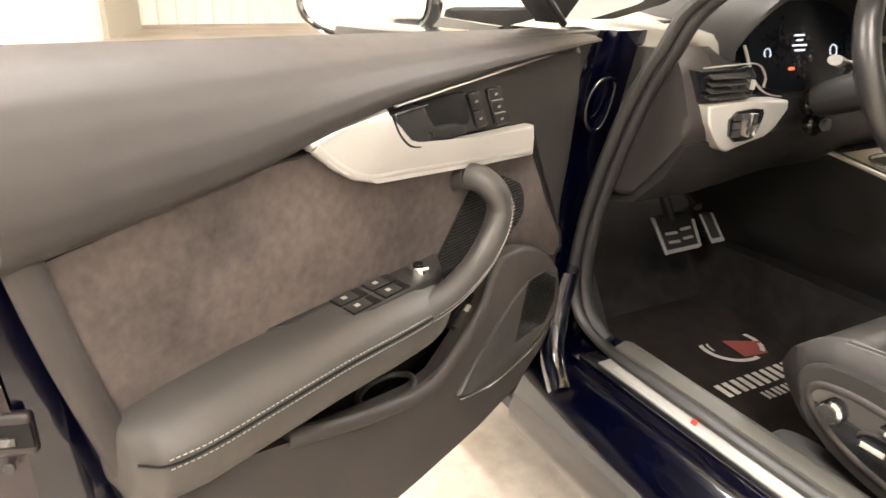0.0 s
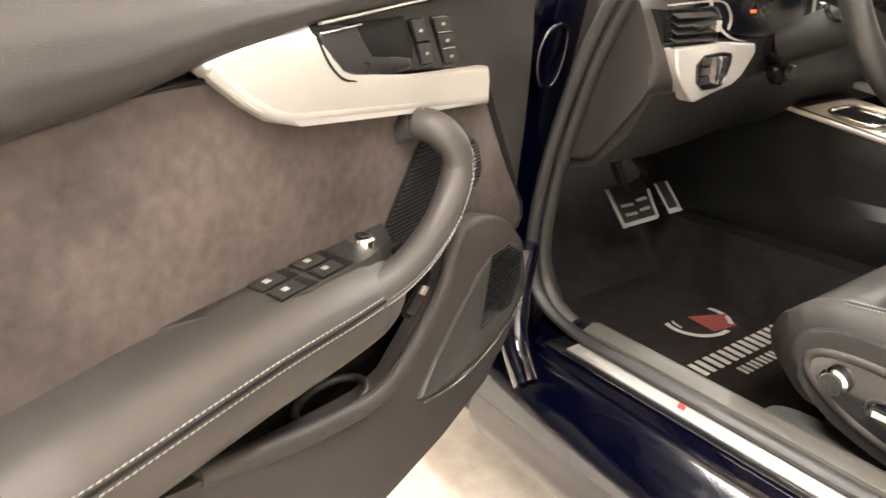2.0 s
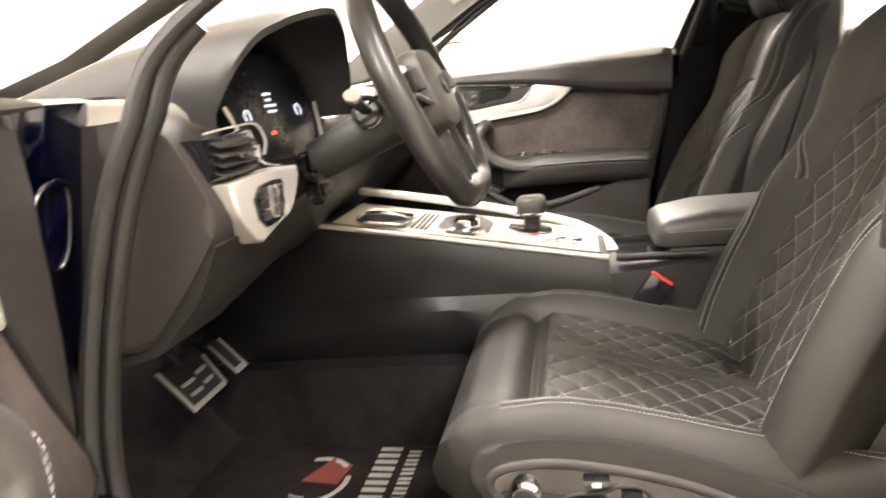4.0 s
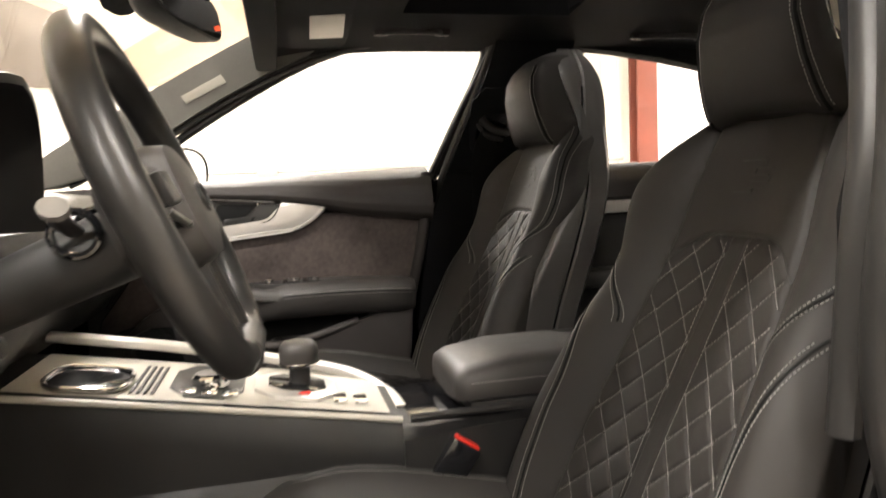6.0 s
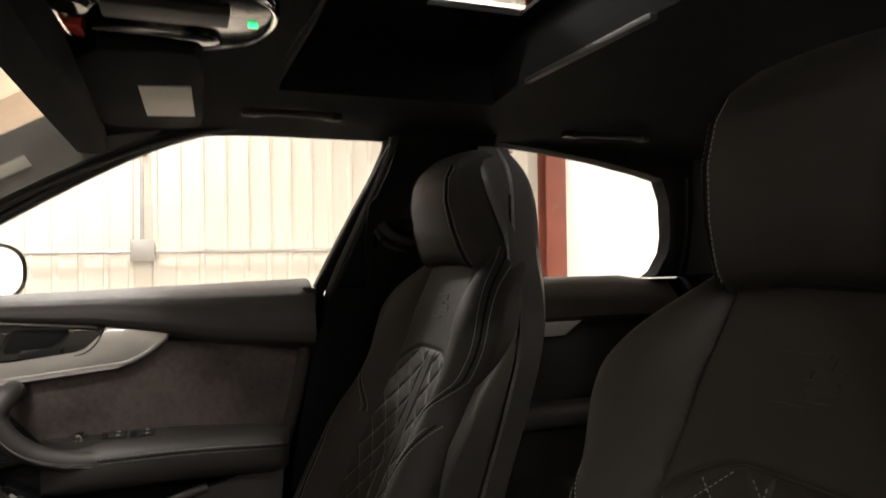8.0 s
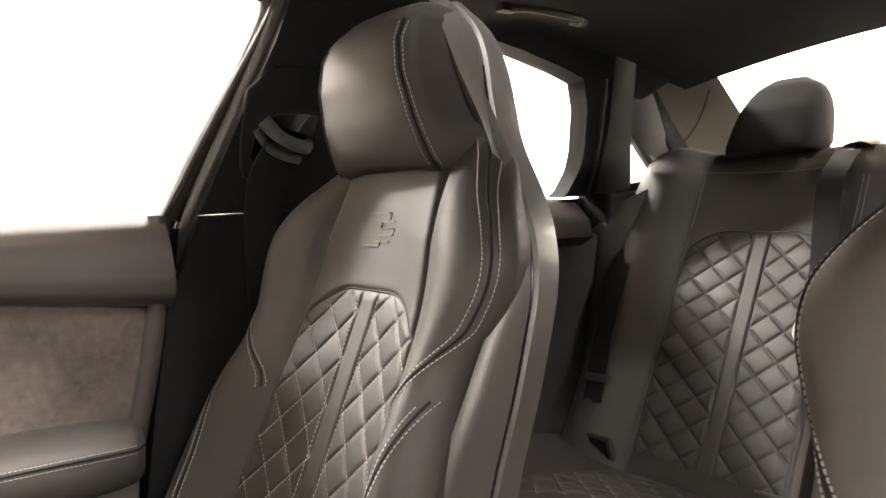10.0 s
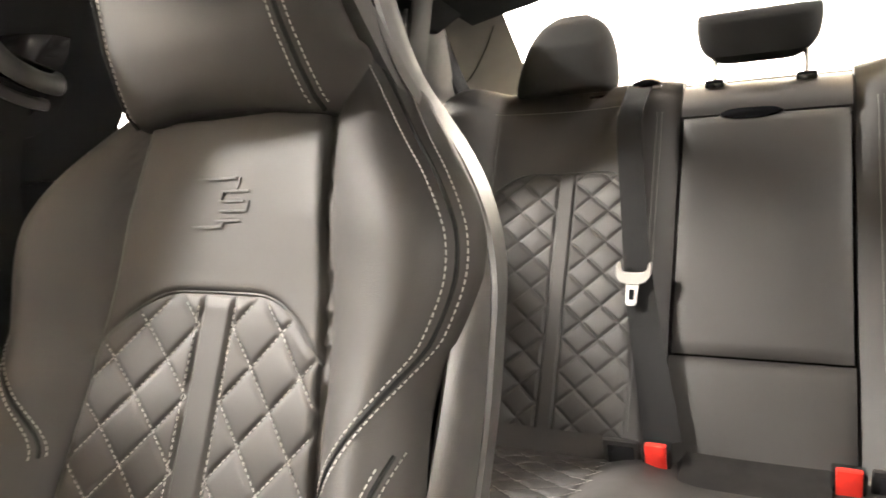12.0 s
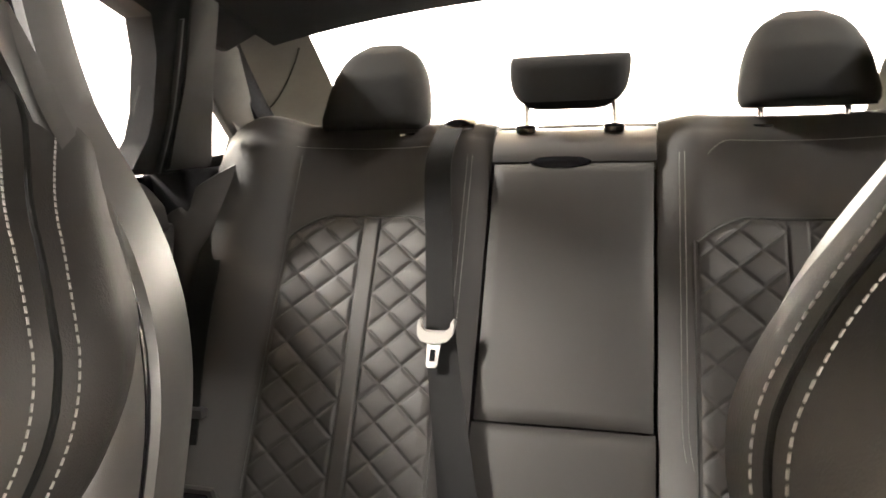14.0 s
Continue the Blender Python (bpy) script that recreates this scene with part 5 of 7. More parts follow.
def rear_belt():
    b = thing("rear_seat_belt", "black rear middle belt with a bright tongue", "seat belt")
    path = curve([(0.214, -1.185, 1.068), (0.220, -1.142, 1.040), (0.225, -1.092, 0.985), (0.208, -1.024, 0.85), (0.193, -0.965, 0.735), (0.180, -0.926, 0.66), (0.158, -0.874, 0.56), (0.142, -0.835, 0.487)], 8)
    strap("webbing", b, path, 0.046)
    strap("lower_webbing", b, [p + Vector((-0.004 - 0.010 * i / 20, 0.008, 0)) for i, p in enumerate(path[32:])], 0.046)
    part("guide_cover", loft([[(0.206 + math.cos(a) * 0.040 * k, -1.19 + dy, 1.052 + math.sin(a) * 0.024 * k) for a in np.linspace(0, 2 * math.pi, 25)[:-1]] for dy, k in ((-0.06, 0.7), (-0.03, 1.0), (0.01, 1.0), (0.028, 0.7), (0.032, 0.3))]), GLOSS, b, "black belt outlet cover")
    # U-shaped grip in front of the webbing, with the steel tongue under it
    fn = lambda d, a, b_: (0.195 + 0.88 * a, ry(0.72 + b_) + 0.052 + d, 0.724 + 0.88 * b_)
    grip = chaikin([(-0.034, 0.032), (-0.028, 0.034), (-0.026, 0.019), (-0.018, 0.014), (0.018, 0.014), (0.026, 0.019), (0.028, 0.034), (0.034, 0.032), (0.033, 0.012), (0.026, 0.001), (0.014, -0.004), (-0.014, -0.004), (-0.026, 0.001), (-0.033, 0.012)], 2)
    tg = part("tongue_grip", prism(grip, 0.0, 0.012, fn, 0.003), GRIP, b, "light grey plastic tongue grip")
    plate = [(-0.014, 0.002), (0.014, 0.002), (0.011, -0.010), (0.010, -0.038), (0.007, -0.042), (-0.007, -0.042), (-0.010, -0.038), (-0.011, -0.010)]
    part("tongue_plate", prism(plate, 0.004, 0.007, fn, 0.0006), ALU, tg, "bright steel tongue")
    part("tongue_slot", prism([(-0.005, -0.014), (0.005, -0.014), (0.005, -0.032), (-0.005, -0.032)], 0.0068, 0.0074, fn, 0), GLOSS, tg)


rear_belt()


def outer_rear_belt():
    b = thing("rear_outer_belt", "black outer rear belt with hanging tongue", "seat belt")
    strap("webbing", b, curve([(0.62, -1.12, 1.03), (0.615, -1.0, 0.86), (0.60, -0.90, 0.70), (0.585, -0.835, 0.56)], 6), 0.046)
    part("tongue_grip", rbox(0.555, 0.615, -0.865, -0.845, 0.60, 0.616, 0.005), SATIN, b)
    part("tongue_plate", rbox(0.572, 0.598, -0.856, -0.853, 0.560, 0.602, 0.0008), CHROME, b, "bright steel tongue")


outer_rear_belt()
# ---- car body ----
def sx(z):
    return 0.69 - 0.49 * max(0.0, z - 0.985)


body = thing("car_body", "navy blue saloon car body with black cabin trim", "car body")


def side_piece(name, outline, thick, material, label="", sides=(1, -1), off=0.0, bevel=0.006):
    """A slab in the plane of the car's side, on both sides."""
    for sg in sides:
        bm = prism(outline, 0.03, -thick, lambda d, a, b: (sg * (sx(b) + off + d), a, b), bevel)
        part(name, bm, material, body, label)


# floor pan and carpets
bm = sheet(20, 30, lambda u, v: (-0.68 + 1.36 * u, -0.95 + 2.15 * v, 0.245 + 0.35 * max(0, (v - 0.86) / 0.14) ** 1.3))
part("carpet", thicken(bm, (0, 0, -0.03)), CARPET, body, "black cabin carpet")
part("floor_pan", rbox(-0.80, 0.80, -1.7, 1.25, 0.17, 0.205, 0.01), RUBBER, body)
part("bulkhead", rbox(-0.80, 0.80, 1.18, 1.24, 0.2, 0.98, 0.02), CARPET, body)
# tunnel
bm = loft([[(-0.16, y, 0.24), (-0.15, y, 0.40), (-0.10, y, 0.47), (0.10, y, 0.47), (0.15, y, 0.40), (0.16, y, 0.24)] for y in (-0.9, -0.2, 0.6, 1.18)])
part("tunnel", bm, CARPET, body)
for sg in (1, -1):
    # sill: carpet edge, tread, paint
    sec = [(0.62, 0.25), (0.635, 0.345), (0.66, 0.392), (0.695, 0.398), (0.704, 0.380), (0.760, 0.374), (0.766, 0.362), (0.788, 0.358), (0.798, 0.346), (0.816, 0.340), (0.836, 0.316), (0.852, 0.288), (0.864, 0.250), (0.862, 0.230), (0.84, 0.19), (0.62, 0.19)]
    bm = loft([[(sg * x, y, z) for x, z in sec] for y in np.linspace(-1.0, 0.80, 19)])
    part("sill", bm, PAINT, body, "navy painted door sill")
    bm = loft([[(sg * x, y, z) for x, z in ((0.615, 0.25), (0.630, 0.35), (0.655, 0.401), (0.675, 0.410), (0.698, 0.404), (0.703, 0.392), (0.66, 0.36), (0.62, 0.24))] for y in np.linspace(-0.12, 0.70, 16)])
    part("sill_lining", bm, SILLGREY, body, "grey grained sill lining", 50)
    part("sill_black", rbox(0.704, 0.755, -0.25, 0.735, 0.376, 0.3795, 0.001, fn=lambda x, y, z: (sg * x, y, z)), GLOSS, body, "gloss black sill cover")
    # hinge pillar
    sec = [(0.690, 0.852), (0.722, 0.858), (0.727, 0.876), (0.755, 0.880), (0.785, 0.884), (0.815, 0.905), (0.850, 0.985), (0.72, 1.10), (0.66, 1.10), (0.655, 0.86)]
    rings = []
    for z in np.linspace(0.30, 0.97, 20):
        s = smooth_table([(0.30, -0.02), (0.45, 0.0), (0.60, 0.005), (0.80, -0.05), (0.97, -0.09)], z)
        b = 0.012 * math.sin((z - 0.3) * 14)
        rings.append([(sg * (x + (b if 0.72 < x < 0.82 else 0)), y + s, z) for x, y in sec])
    part("hinge_pillar", loft(rings), PAINT, body, "navy painted hinge pillar")
    crease = curve([(sg * 0.770, 0.775, 0.955), (sg * 0.752, 0.800, 0.92), (sg * 0.748, 0.815, 0.88), (sg * 0.758, 0.832, 0.84), (sg * 0.748, 0.846, 0.80), (sg * 0.742, 0.862, 0.72), (sg * 0.740, 0.878, 0.62), (sg * 0.742, 0.878, 0.52), (sg * 0.75, 0.862, 0.44)], 6)
    part("pillar_crease", tube(crease, 0.004, 0.010, up=(1, 0, 0), seg=10), PAINT, body, "raised joint on the pillar")
    for zz in (0.50, 0.76):
        h = part("door_hinge", rbox(0.755, 0.835, 0.885, 0.925, zz, zz + 0.05, 0.008, fn=lambda x, y, z: (sg * x, y, z)), PAINT, body)
        for dz in (0.015, 0.037):
            part("bolt", cyl((sg * 0.775, 0.885, zz + dz), (0, -1, 0), 0.008, 0.008, 6), GREYSTEEL, h)
    part("lower_curve", tube(curve([(sg * 0.775, 0.775, 0.55), (sg * 0.785, 0.78, 0.45), (sg * 0.80, 0.755, 0.375), (sg * 0.82, 0.70, 0.335)], 6), 0.025, seg=14), PAINT, body)
    # fender rear edge
    bm = sheet(14, 14, lambda u, v: (sg * (0.905 - 0.02 * v - 0.07 * max(0, 0.25 - v) * 2), 0.93 + 0.7 * u - 0.05 * v, 0.22 + 0.75 * v))
    part("fender", thicken(bm, (-sg * 0.01, 0, 0)), PAINT, body, "navy front fender")
    # door seals
    path = curve([(sg * 0.668, 0.640, 1.035), (sg * 0.692, 0.700, 0.94), (sg * 0.705, 0.742, 0.85), (sg * 0.712, 0.785, 0.72), (sg * 0.713, 0.815, 0.60), (sg * 0.712, 0.824, 0.50), (sg * 0.708, 0.800, 0.43), (sg * 0.704, 0.735, 0.396), (sg * 0.706, 0.64, 0.391), (sg * 0.706, 0.40, 0.391), (sg * 0.706, 0.10, 0.391), (sg * 0.704, -0.06, 0.402), (sg * 0.70, -0.11, 0.45), (sg * 0.705, -0.08, 0.60), (sg * 0.70, -0.03, 0.80), (sg * 0.695, -0.045, 0.985), (sg * 0.60, -0.135, 1.20), (sg * 0.557, -0.15, 1.275), (sg * 0.548, -0.10, 1.295), (sg * 0.548, 0.05, 1.292), (sg * 0.565, 0.22, 1.262), (sg * 0.60, 0.40, 1.18)], 7, True)
    part("door_seal", tube(path, 0.010, 0.013, up=(1, 0, 0), seg=10, closed=True), RUBBER, body, "black rubber door seal")
    path2 = [p + Vector((-sg * 0.016, -0.016 if p.y > 0.5 else 0.0, 0.0)) for p in path[:49]]
    part("pillar_trim_edge", tube(path2, 0.009, 0.013, up=(1, 0, 0), seg=10), PLASTIC, body)
press = curve([(-0.760, 0.786, 0.835), (-0.757, 0.784, 0.862), (-0.743, 0.781, 0.884), (-0.722, 0.779, 0.892), (-0.705, 0.781, 0.884), (-0.703, 0.785, 0.857), (-0.712, 0.789, 0.820), (-0.727, 0.793, 0.799), (-0.748, 0.791, 0.808)], 6, True)
part("pillar_pressing", tube(press, 0.0045, closed=True, seg=10, up=(0, 1, 0)), PAINT, body, "raised oval pressing on the pillar")
# tread strip on the driver's sill
strip = thing("tread_strip", "brushed aluminium tread strip with a red mark", "sill strip")
part("plate", rbox(-0.742, -0.708, -0.15, 0.695, 0.3795, 0.3835, 0.0012), GREYSTEEL, strip)
part("inlay", rbox(-0.733, -0.717, 0.14, 0.665, 0.3835, 0.3842, 0.0003), ALU, strip, "polished inlay")
part("red_mark", prism([(-0.731, 0.470), (-0.719, 0.475), (-0.719, 0.487), (-0.731, 0.482)], 0.3842, 0.3848, lambda d, a, b: (a, b, d), 0), RED, strip, "small red enamel mark")

# footwell sides and rear lower walls
for sg in (1, -1):
    part("kick_panel", rbox(0.62, 0.665, 0.86, 1.2, 0.25, 0.70, 0.02, fn=lambda x, y, z: (sg * x, y, z)), CARPET, body)

# A pillars with cloth trim; B pillars; C pillars
side_piece("a_pillar", chaikin([(0.98, 0.975), (0.80, 1.085), (0.60, 1.190), (0.40, 1.290), (0.30, 1.330), (0.15, 1.335), (0.20, 1.285), (0.33, 1.232), (0.47, 1.165), (0.60, 1.092), (0.80, 0.985)], 1), 0.03, GREYCLOTH, "grey cloth A-pillar trim")
side_piece("airbag_badge", [(0.55, 1.172), (0.46, 1.216), (0.45, 1.200), (0.54, 1.157)], 0.033, CREAMPLASTIC, "small plain badge plate", bevel=0.001)
side_piece("cant_rail", [(0.34, 1.260), (0.16, 1.288), (-0.05, 1.300), (-0.14, 1.297), (-0.30, 1.280), (-0.49, 1.264), (-0.62, 1.248), (-0.75, 1.226), (-0.83, 1.208), (-0.90, 1.20), (-1.02, 1.19), (-1.15, 1.26), (-0.90, 1.345), (0.0, 1.365), (0.34, 1.345)], 0.02, HEADLINER, "dark roof rail trim")
side_piece("b_pillar", [(-0.065, 0.985), (-0.095, 1.07), (-0.115, 1.13), (-0.145, 1.21), (-0.165, 1.27), (-0.16, 1.31), (-0.36, 1.31), (-0.355, 1.24), (-0.31, 1.10), (-0.29, 0.985)], 0.055, HEADLINER, "dark upper B-pillar trim")
side_piece("b_pillar_low", [(-0.29, 0.984), (-0.30, 0.40), (-0.06, 0.40), (0.0, 0.48), (0.03, 0.60), (0.01, 0.72), (-0.015, 0.86), (-0.04, 0.92), (-0.065, 0.984)], 0.055, HEADLINER, "dark lower B-pillar trim", sides=(1,))
side_piece("b_pillar_low", [(-0.29, 0.984), (-0.30, 0.40), (-0.14, 0.40), (-0.12, 0.55), (-0.09, 0.72), (-0.055, 0.86), (-0.055, 0.92), (-0.065, 0.984)], 0.055, HEADLINER, "dark lower B-pillar trim", sides=(-1,))
for sg in (1, -1):
    part("pillar_edge", tube(curve([(sg * 0.665, -0.035, 0.76), (sg * 0.665, -0.045, 0.90), (sg * 0.655, -0.062, 0.985), (sg * 0.595, -0.115, 1.13), (sg * 0.540, -0.158, 1.25), (sg * 0.520, -0.166, 1.30)], 6), 0.011, 0.013, up=(1, 0, 0), seg=10), SATIN, body)


def c_pillar(u, v, sg):
    q = Vector((0.66 - 0.06 * v, -1.245 + 0.40 * v - 0.14 * v * v, 1.0 + 0.24 * v))
    w = Vector((0.575 - 0.075 * v, -1.66 + 0.50 * v, 1.0 + 0.262 * v))
    p = q.lerp(w, u)
    p.x += 0.045 * math.sin(math.pi * u)
    return (sg * p.x, p.y, p.z)


for sg in (1, -1):
    cp = part("c_pillar", thicken(sheet(18, 16, lambda u, v: c_pillar(u, v * 1.2, sg)), (sg * 0.012, 0, 0.006)), PILLARCLOTH, body, "grey cloth C-pillar trim")
    lift = lambda p, k: Vector(p) + Vector((-sg * k, k * 0.5, 0))
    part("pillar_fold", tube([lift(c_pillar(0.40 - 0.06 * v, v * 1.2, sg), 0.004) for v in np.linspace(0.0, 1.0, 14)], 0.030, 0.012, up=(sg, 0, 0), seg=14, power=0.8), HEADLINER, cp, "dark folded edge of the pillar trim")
    part("pillar_seam", tube([lift(c_pillar(0.45 + 0.45 * k, 0.42 + 0.42 * k ** 1.4, sg), 0.001) for k in np.linspace(0, 1, 14)], 0.0014, seg=6), BLACK, cp, "dark joint line")
    part("post_seal", tube(curve([(sg * 0.672, -0.935, 0.99), (sg * 0.635, -0.925, 1.07), (sg * 0.590, -0.893, 1.16), (sg * 0.562, -0.870, 1.22)], 6), 0.007, 0.010, up=(sg, 0, 0), seg=10), RUBBER, cp, "black rubber door seal")
    part("post_trim", prism([(-0.955, 0.99), (-1.084, 0.99), (-1.080, 1.012), (-1.001, 1.132), (-0.955, 1.225), (-0.930, 1.285), (-0.865, 1.285), (-0.885, 1.225), (-0.925, 1.13), (-0.948, 1.06)], -0.012, -0.024, lambda d, a, b: (sg * (sx(b) + d), a, b), 0.006), SATIN, cp, "dark grained inner post trim")
    # rear window post between pane and quarter glass
    side_piece("rear_post", [(-0.79, 1.29), (-0.90, 1.29), (-0.97, 1.215), (-1.006, 1.132), (-1.086, 1.011), (-1.090, 0.985), (-0.86, 0.985), (-0.878, 1.0), (-0.890, 1.045), (-0.882, 1.085), (-0.848, 1.165), (-0.812, 1.212), (-0.79, 1.225)], 0.02, HEADLINER, "dark rear door window post", sides=(sg,))
    part("quarter_shoulder", rbox(0.650, 0.745, -1.40, -0.99, 0.86, 0.992, 0.012, 3, fn=lambda x, y, z: (sg * x, y, z)), HEADLINER, body, "dark ledge under the quarter window")
    part("quarter_frame", prism([(-0.985, 1.24), (-1.07, 1.20), (-1.26, 1.05), (-1.275, 0.986), (-1.092, 0.986), (-1.089, 1.010), (-1.170, 1.016), (-1.164, 1.046), (-1.010, 1.132), (-0.975, 1.195)], 0.012, -0.004, lambda d, a, b: (sg * (sx(b) + d), a, b), 0.003), RUBBER, body, "quarter window frame")
    bm = prism([(-1.00, 1.14), (-1.18, 1.055), (-1.19, 1.012), (-1.08, 1.0)], 0.020, 0.024, lambda d, a, b: (sg * (sx(b) + d - 0.02), a, b), 0)
    part("quarter_pane", bm, GLASS, body).visible_shadow = False
    bm = prism([(-0.29, 0.985), (-0.36, 1.29), (-0.85, 1.26), (-0.87, 1.08), (-0.77, 0.98)], 0.020, 0.024, lambda d, a, b: (sg * (sx(b) + d - 0.01), a, b), 0)
    part("rear_pane", bm, GLASS, body, "clear rear door pane").visible_shadow = False

# rear doors (closed)
for sg in (1, -1):
    rd = thing("rear_door", "closed rear door with dark lining", "car door", "rear doors")
    M = lambda x, y, z: (sg * x, y, z)
    part("shell", rbox(0.72, 0.83, -1.02, -0.14, 0.33, 0.985, 0.02, fn=M), PAINT, rd)
    part("lining", rbox(0.675, 0.73, -1.00, -0.20, 0.40, 0.90, 0.015, fn=M), PLASTIC, rd)

    def rpad(u, v):
        return (sg * lerp_table([(0, 0.69), (0.1, 0.675), (0.4, 0.648), (0.8, 0.640), (1, 0.672)], v), -0.22 - 0.70 * u, 0.992 - 0.115 * v - 0.020 * max(0.0, u - 0.8) / 0.2 * (1 - v))
    part("upper_pad", thicken(sheet(20, 14, rpad), (sg * 0.02, 0, 0)), PAD, rd)
    part("silver_trim", prism([(-0.36, 0.905), (-0.62, 0.895), (-0.66, 0.90), (-0.60, 0.858), (-0.36, 0.855)], 0.0, 0.020, lambda d, a, b: (sg * (0.672 - d), a, b), 0.004), ALU, rd, "satin silver trim blade")
    part("armrest", rbox(0.60, 0.68, -0.72, -0.30, 0.66, 0.71, 0.02, 3, fn=M), LEATHER_SOFT, rd)
    def bolster(u, v):
        top = 0.920 + 0.085 * u
        over = max(0.0, v - 0.85) / 0.15
        return (sg * (0.705 - 0.105 * u), -0.945 - 0.075 * u + 0.024 * math.sin(math.pi * u) - 0.10 * (v - 0.5) - 0.05 * over ** 2, 0.50 + (top - 0.50) * min(1.0, v / 0.93))
    part("side_bolster", thicken(sheet(14, 24, bolster), (sg * 0.004, -0.012, 0)), LEATHER, rd, "leather side bolster beside the bench")

# parcel shelf and rear window
bm = sheet(24, 8, lambda u, v: (-0.62 + 1.24 * u, -1.19 - 0.50 * v, 1.030 + 0.012 * math.sin(math.pi * u) * (1 - v)))
part("parcel_shelf", thicken(bm, (0, 0, -0.02)), GREYCLOTH, body, "grey cloth parcel shelf")
part("rear_panel", rbox(-0.66, 0.66, -1.74, -1.66, 0.6, 1.035, 0.02), PAINT, body)
bm = sheet(16, 8, lambda u, v: ((2 * u - 1) * (0.585 - 0.075 * v), -1.68 + 0.53 * v, 1.02 + 0.245 * v + 0.02 * (1 - (2 * u - 1) ** 2)))
part("rear_window", thicken(bm, (0, -0.002, 0.004)), GLASS, body, "clear rear window").visible_shadow = False
part("window_trim", tube([(x, -1.655, 1.045 + 0.018 * (1 - (x / 0.57) ** 2)) for x in np.linspace(-0.57, 0.57, 24)], 0.006, 0.005, seg=8), GLOSS, body)

# roof: outer skin, lining with the sunroof opening
ROOF_Z = 1.325


def roof_z(x, y, base):
    return base - 0.055 * (x / 0.55) ** 2 - 0.05 * max(0, (-0.55 - y) / 0.6) ** 2 - 0.045 * max(0, (y - 0.05) / 0.4) ** 2


SUN = (-0.30, 0.185, -0.250, -0.10)
LIN = (-0.34, 0.34, -0.276, 0.085)


def holed(name, hole, base, thick, material, label):
    xs = sorted(set(list(np.linspace(-0.56, 0.56, 23)) + [hole[0], hole[1]]))
    ys = sorted(set(list(np.linspace(-1.16, 0.372, 33)) + [hole[2], hole[3]]))
    bm = bmesh.new()
    vs = {}
    for i, x in enumerate(xs):
        for j, y in enumerate(ys):
            vs[i, j] = bm.verts.new((x, y, roof_z(x, y, base)))
    for i in range(len(xs) - 1):
        for j in range(len(ys) - 1):
            cx, cy = (xs[i] + xs[i + 1]) / 2, (ys[j] + ys[j + 1]) / 2
            if not (hole[0] < cx < hole[1] and hole[2] < cy < hole[3]):
                bm.faces.new((vs[i, j], vs[i + 1, j], vs[i + 1, j + 1], vs[i, j + 1]))
    for v in list(bm.verts):
        if not v.link_faces:
            bm.verts.remove(v)
    return part(name, thicken(bm, (0, 0, thick)), material, body, label)


holed("headliner", LIN, ROOF_Z, 0.012, HEADLINER, "black cloth headliner")
holed("roof_frame", SUN, ROOF_Z + 0.083, 0.006, BLACK, "black sunroof frame")
holed("roof_skin", (SUN[0] - 0.01, SUN[1] + 0.01, SUN[2] - 0.01, SUN[3] + 0.01), ROOF_Z + 0.092, 0.006, PAINT, "navy roof skin")
for a in ((LIN[0], LIN[1], LIN[2] - 0.006, LIN[2] + 0.004), (LIN[0], LIN[1], LIN[3] - 0.004, LIN[3] + 0.006)):
    part("sunroof_lip", rbox(a[0], a[1], a[2], a[3], ROOF_Z - 0.012, ROOF_Z + 0.08, 0.003), HEADLINER, body)
for a in (LIN[0], LIN[1]):
    part("sunroof_lip", rbox(a - 0.005, a + 0.005, LIN[2], LIN[3], ROOF_Z - 0.025, ROOF_Z + 0.08, 0.003), HEADLINER, body)
part("sunroof_rail", rbox(-0.10, 0.20, LIN[2] + 0.004, LIN[2] + 0.014, ROOF_Z - 0.020, ROOF_Z - 0.012, 0.002), SATIN, body, "satin sunroof blind rail")
part("sunroof_pane", rbox(SUN[0] - 0.02, SUN[1] + 0.02, SUN[2] - 0.02, SUN[3] + 0.02, ROOF_Z + 0.100, ROOF_Z + 0.104, 0.001), TINT, body, "dark tinted sunroof glass").visible_shadow = False
# windscreen
bm = sheet(18, 12, lambda u, v: ((2 * u - 1) * (0.70 - 0.15 * v), 1.06 - 0.70 * v + 0.05 * (1 - (2 * u - 1) ** 2), 0.985 + 0.325 * v + 0.015 * (1 - (2 * u - 1) ** 2)))
part("windscreen", thicken(bm, (0, 0.003, 0.005)), GLASS, body, "clear windscreen").visible_shadow = False
part("windscreen_header", rbox(-0.56, 0.56, 0.338, 0.386, 1.276, 1.335, 0.010, fn=lambda x, y, z: (x, y, z - 0.05 * (x / 0.54) ** 2)), HEADLINER, body)
screen_z = lambda x, y, d: 1.007 + (1.06 - y) * 0.464 - 0.02 * (x / 0.5) ** 2 + d
part("sensor_pod", prism(chaikin([(-0.165, 0.375), (0.015, 0.375), (0.012, 0.460), (0.060, 0.545), (0.035, 0.568), (-0.04, 0.570), (-0.128, 0.552), (-0.155, 0.47)], 1), 0.012, -0.022, lambda d, a, b: (a, b, screen_z(a, b, d)), 0.008, 3), BLACK, body, "black sensor housing behind the mirror")
part("screen_shade", prism([(0.016, 0.375), (0.122, 0.380), (0.112, 0.394), (0.045, 0.458), (0.014, 0.464)], 0.010, -0.012, lambda d, a, b: (a, b, screen_z(a, b, d)), 0.003), PILLARCLOTH, body, "grey trim beside the sensor housing")


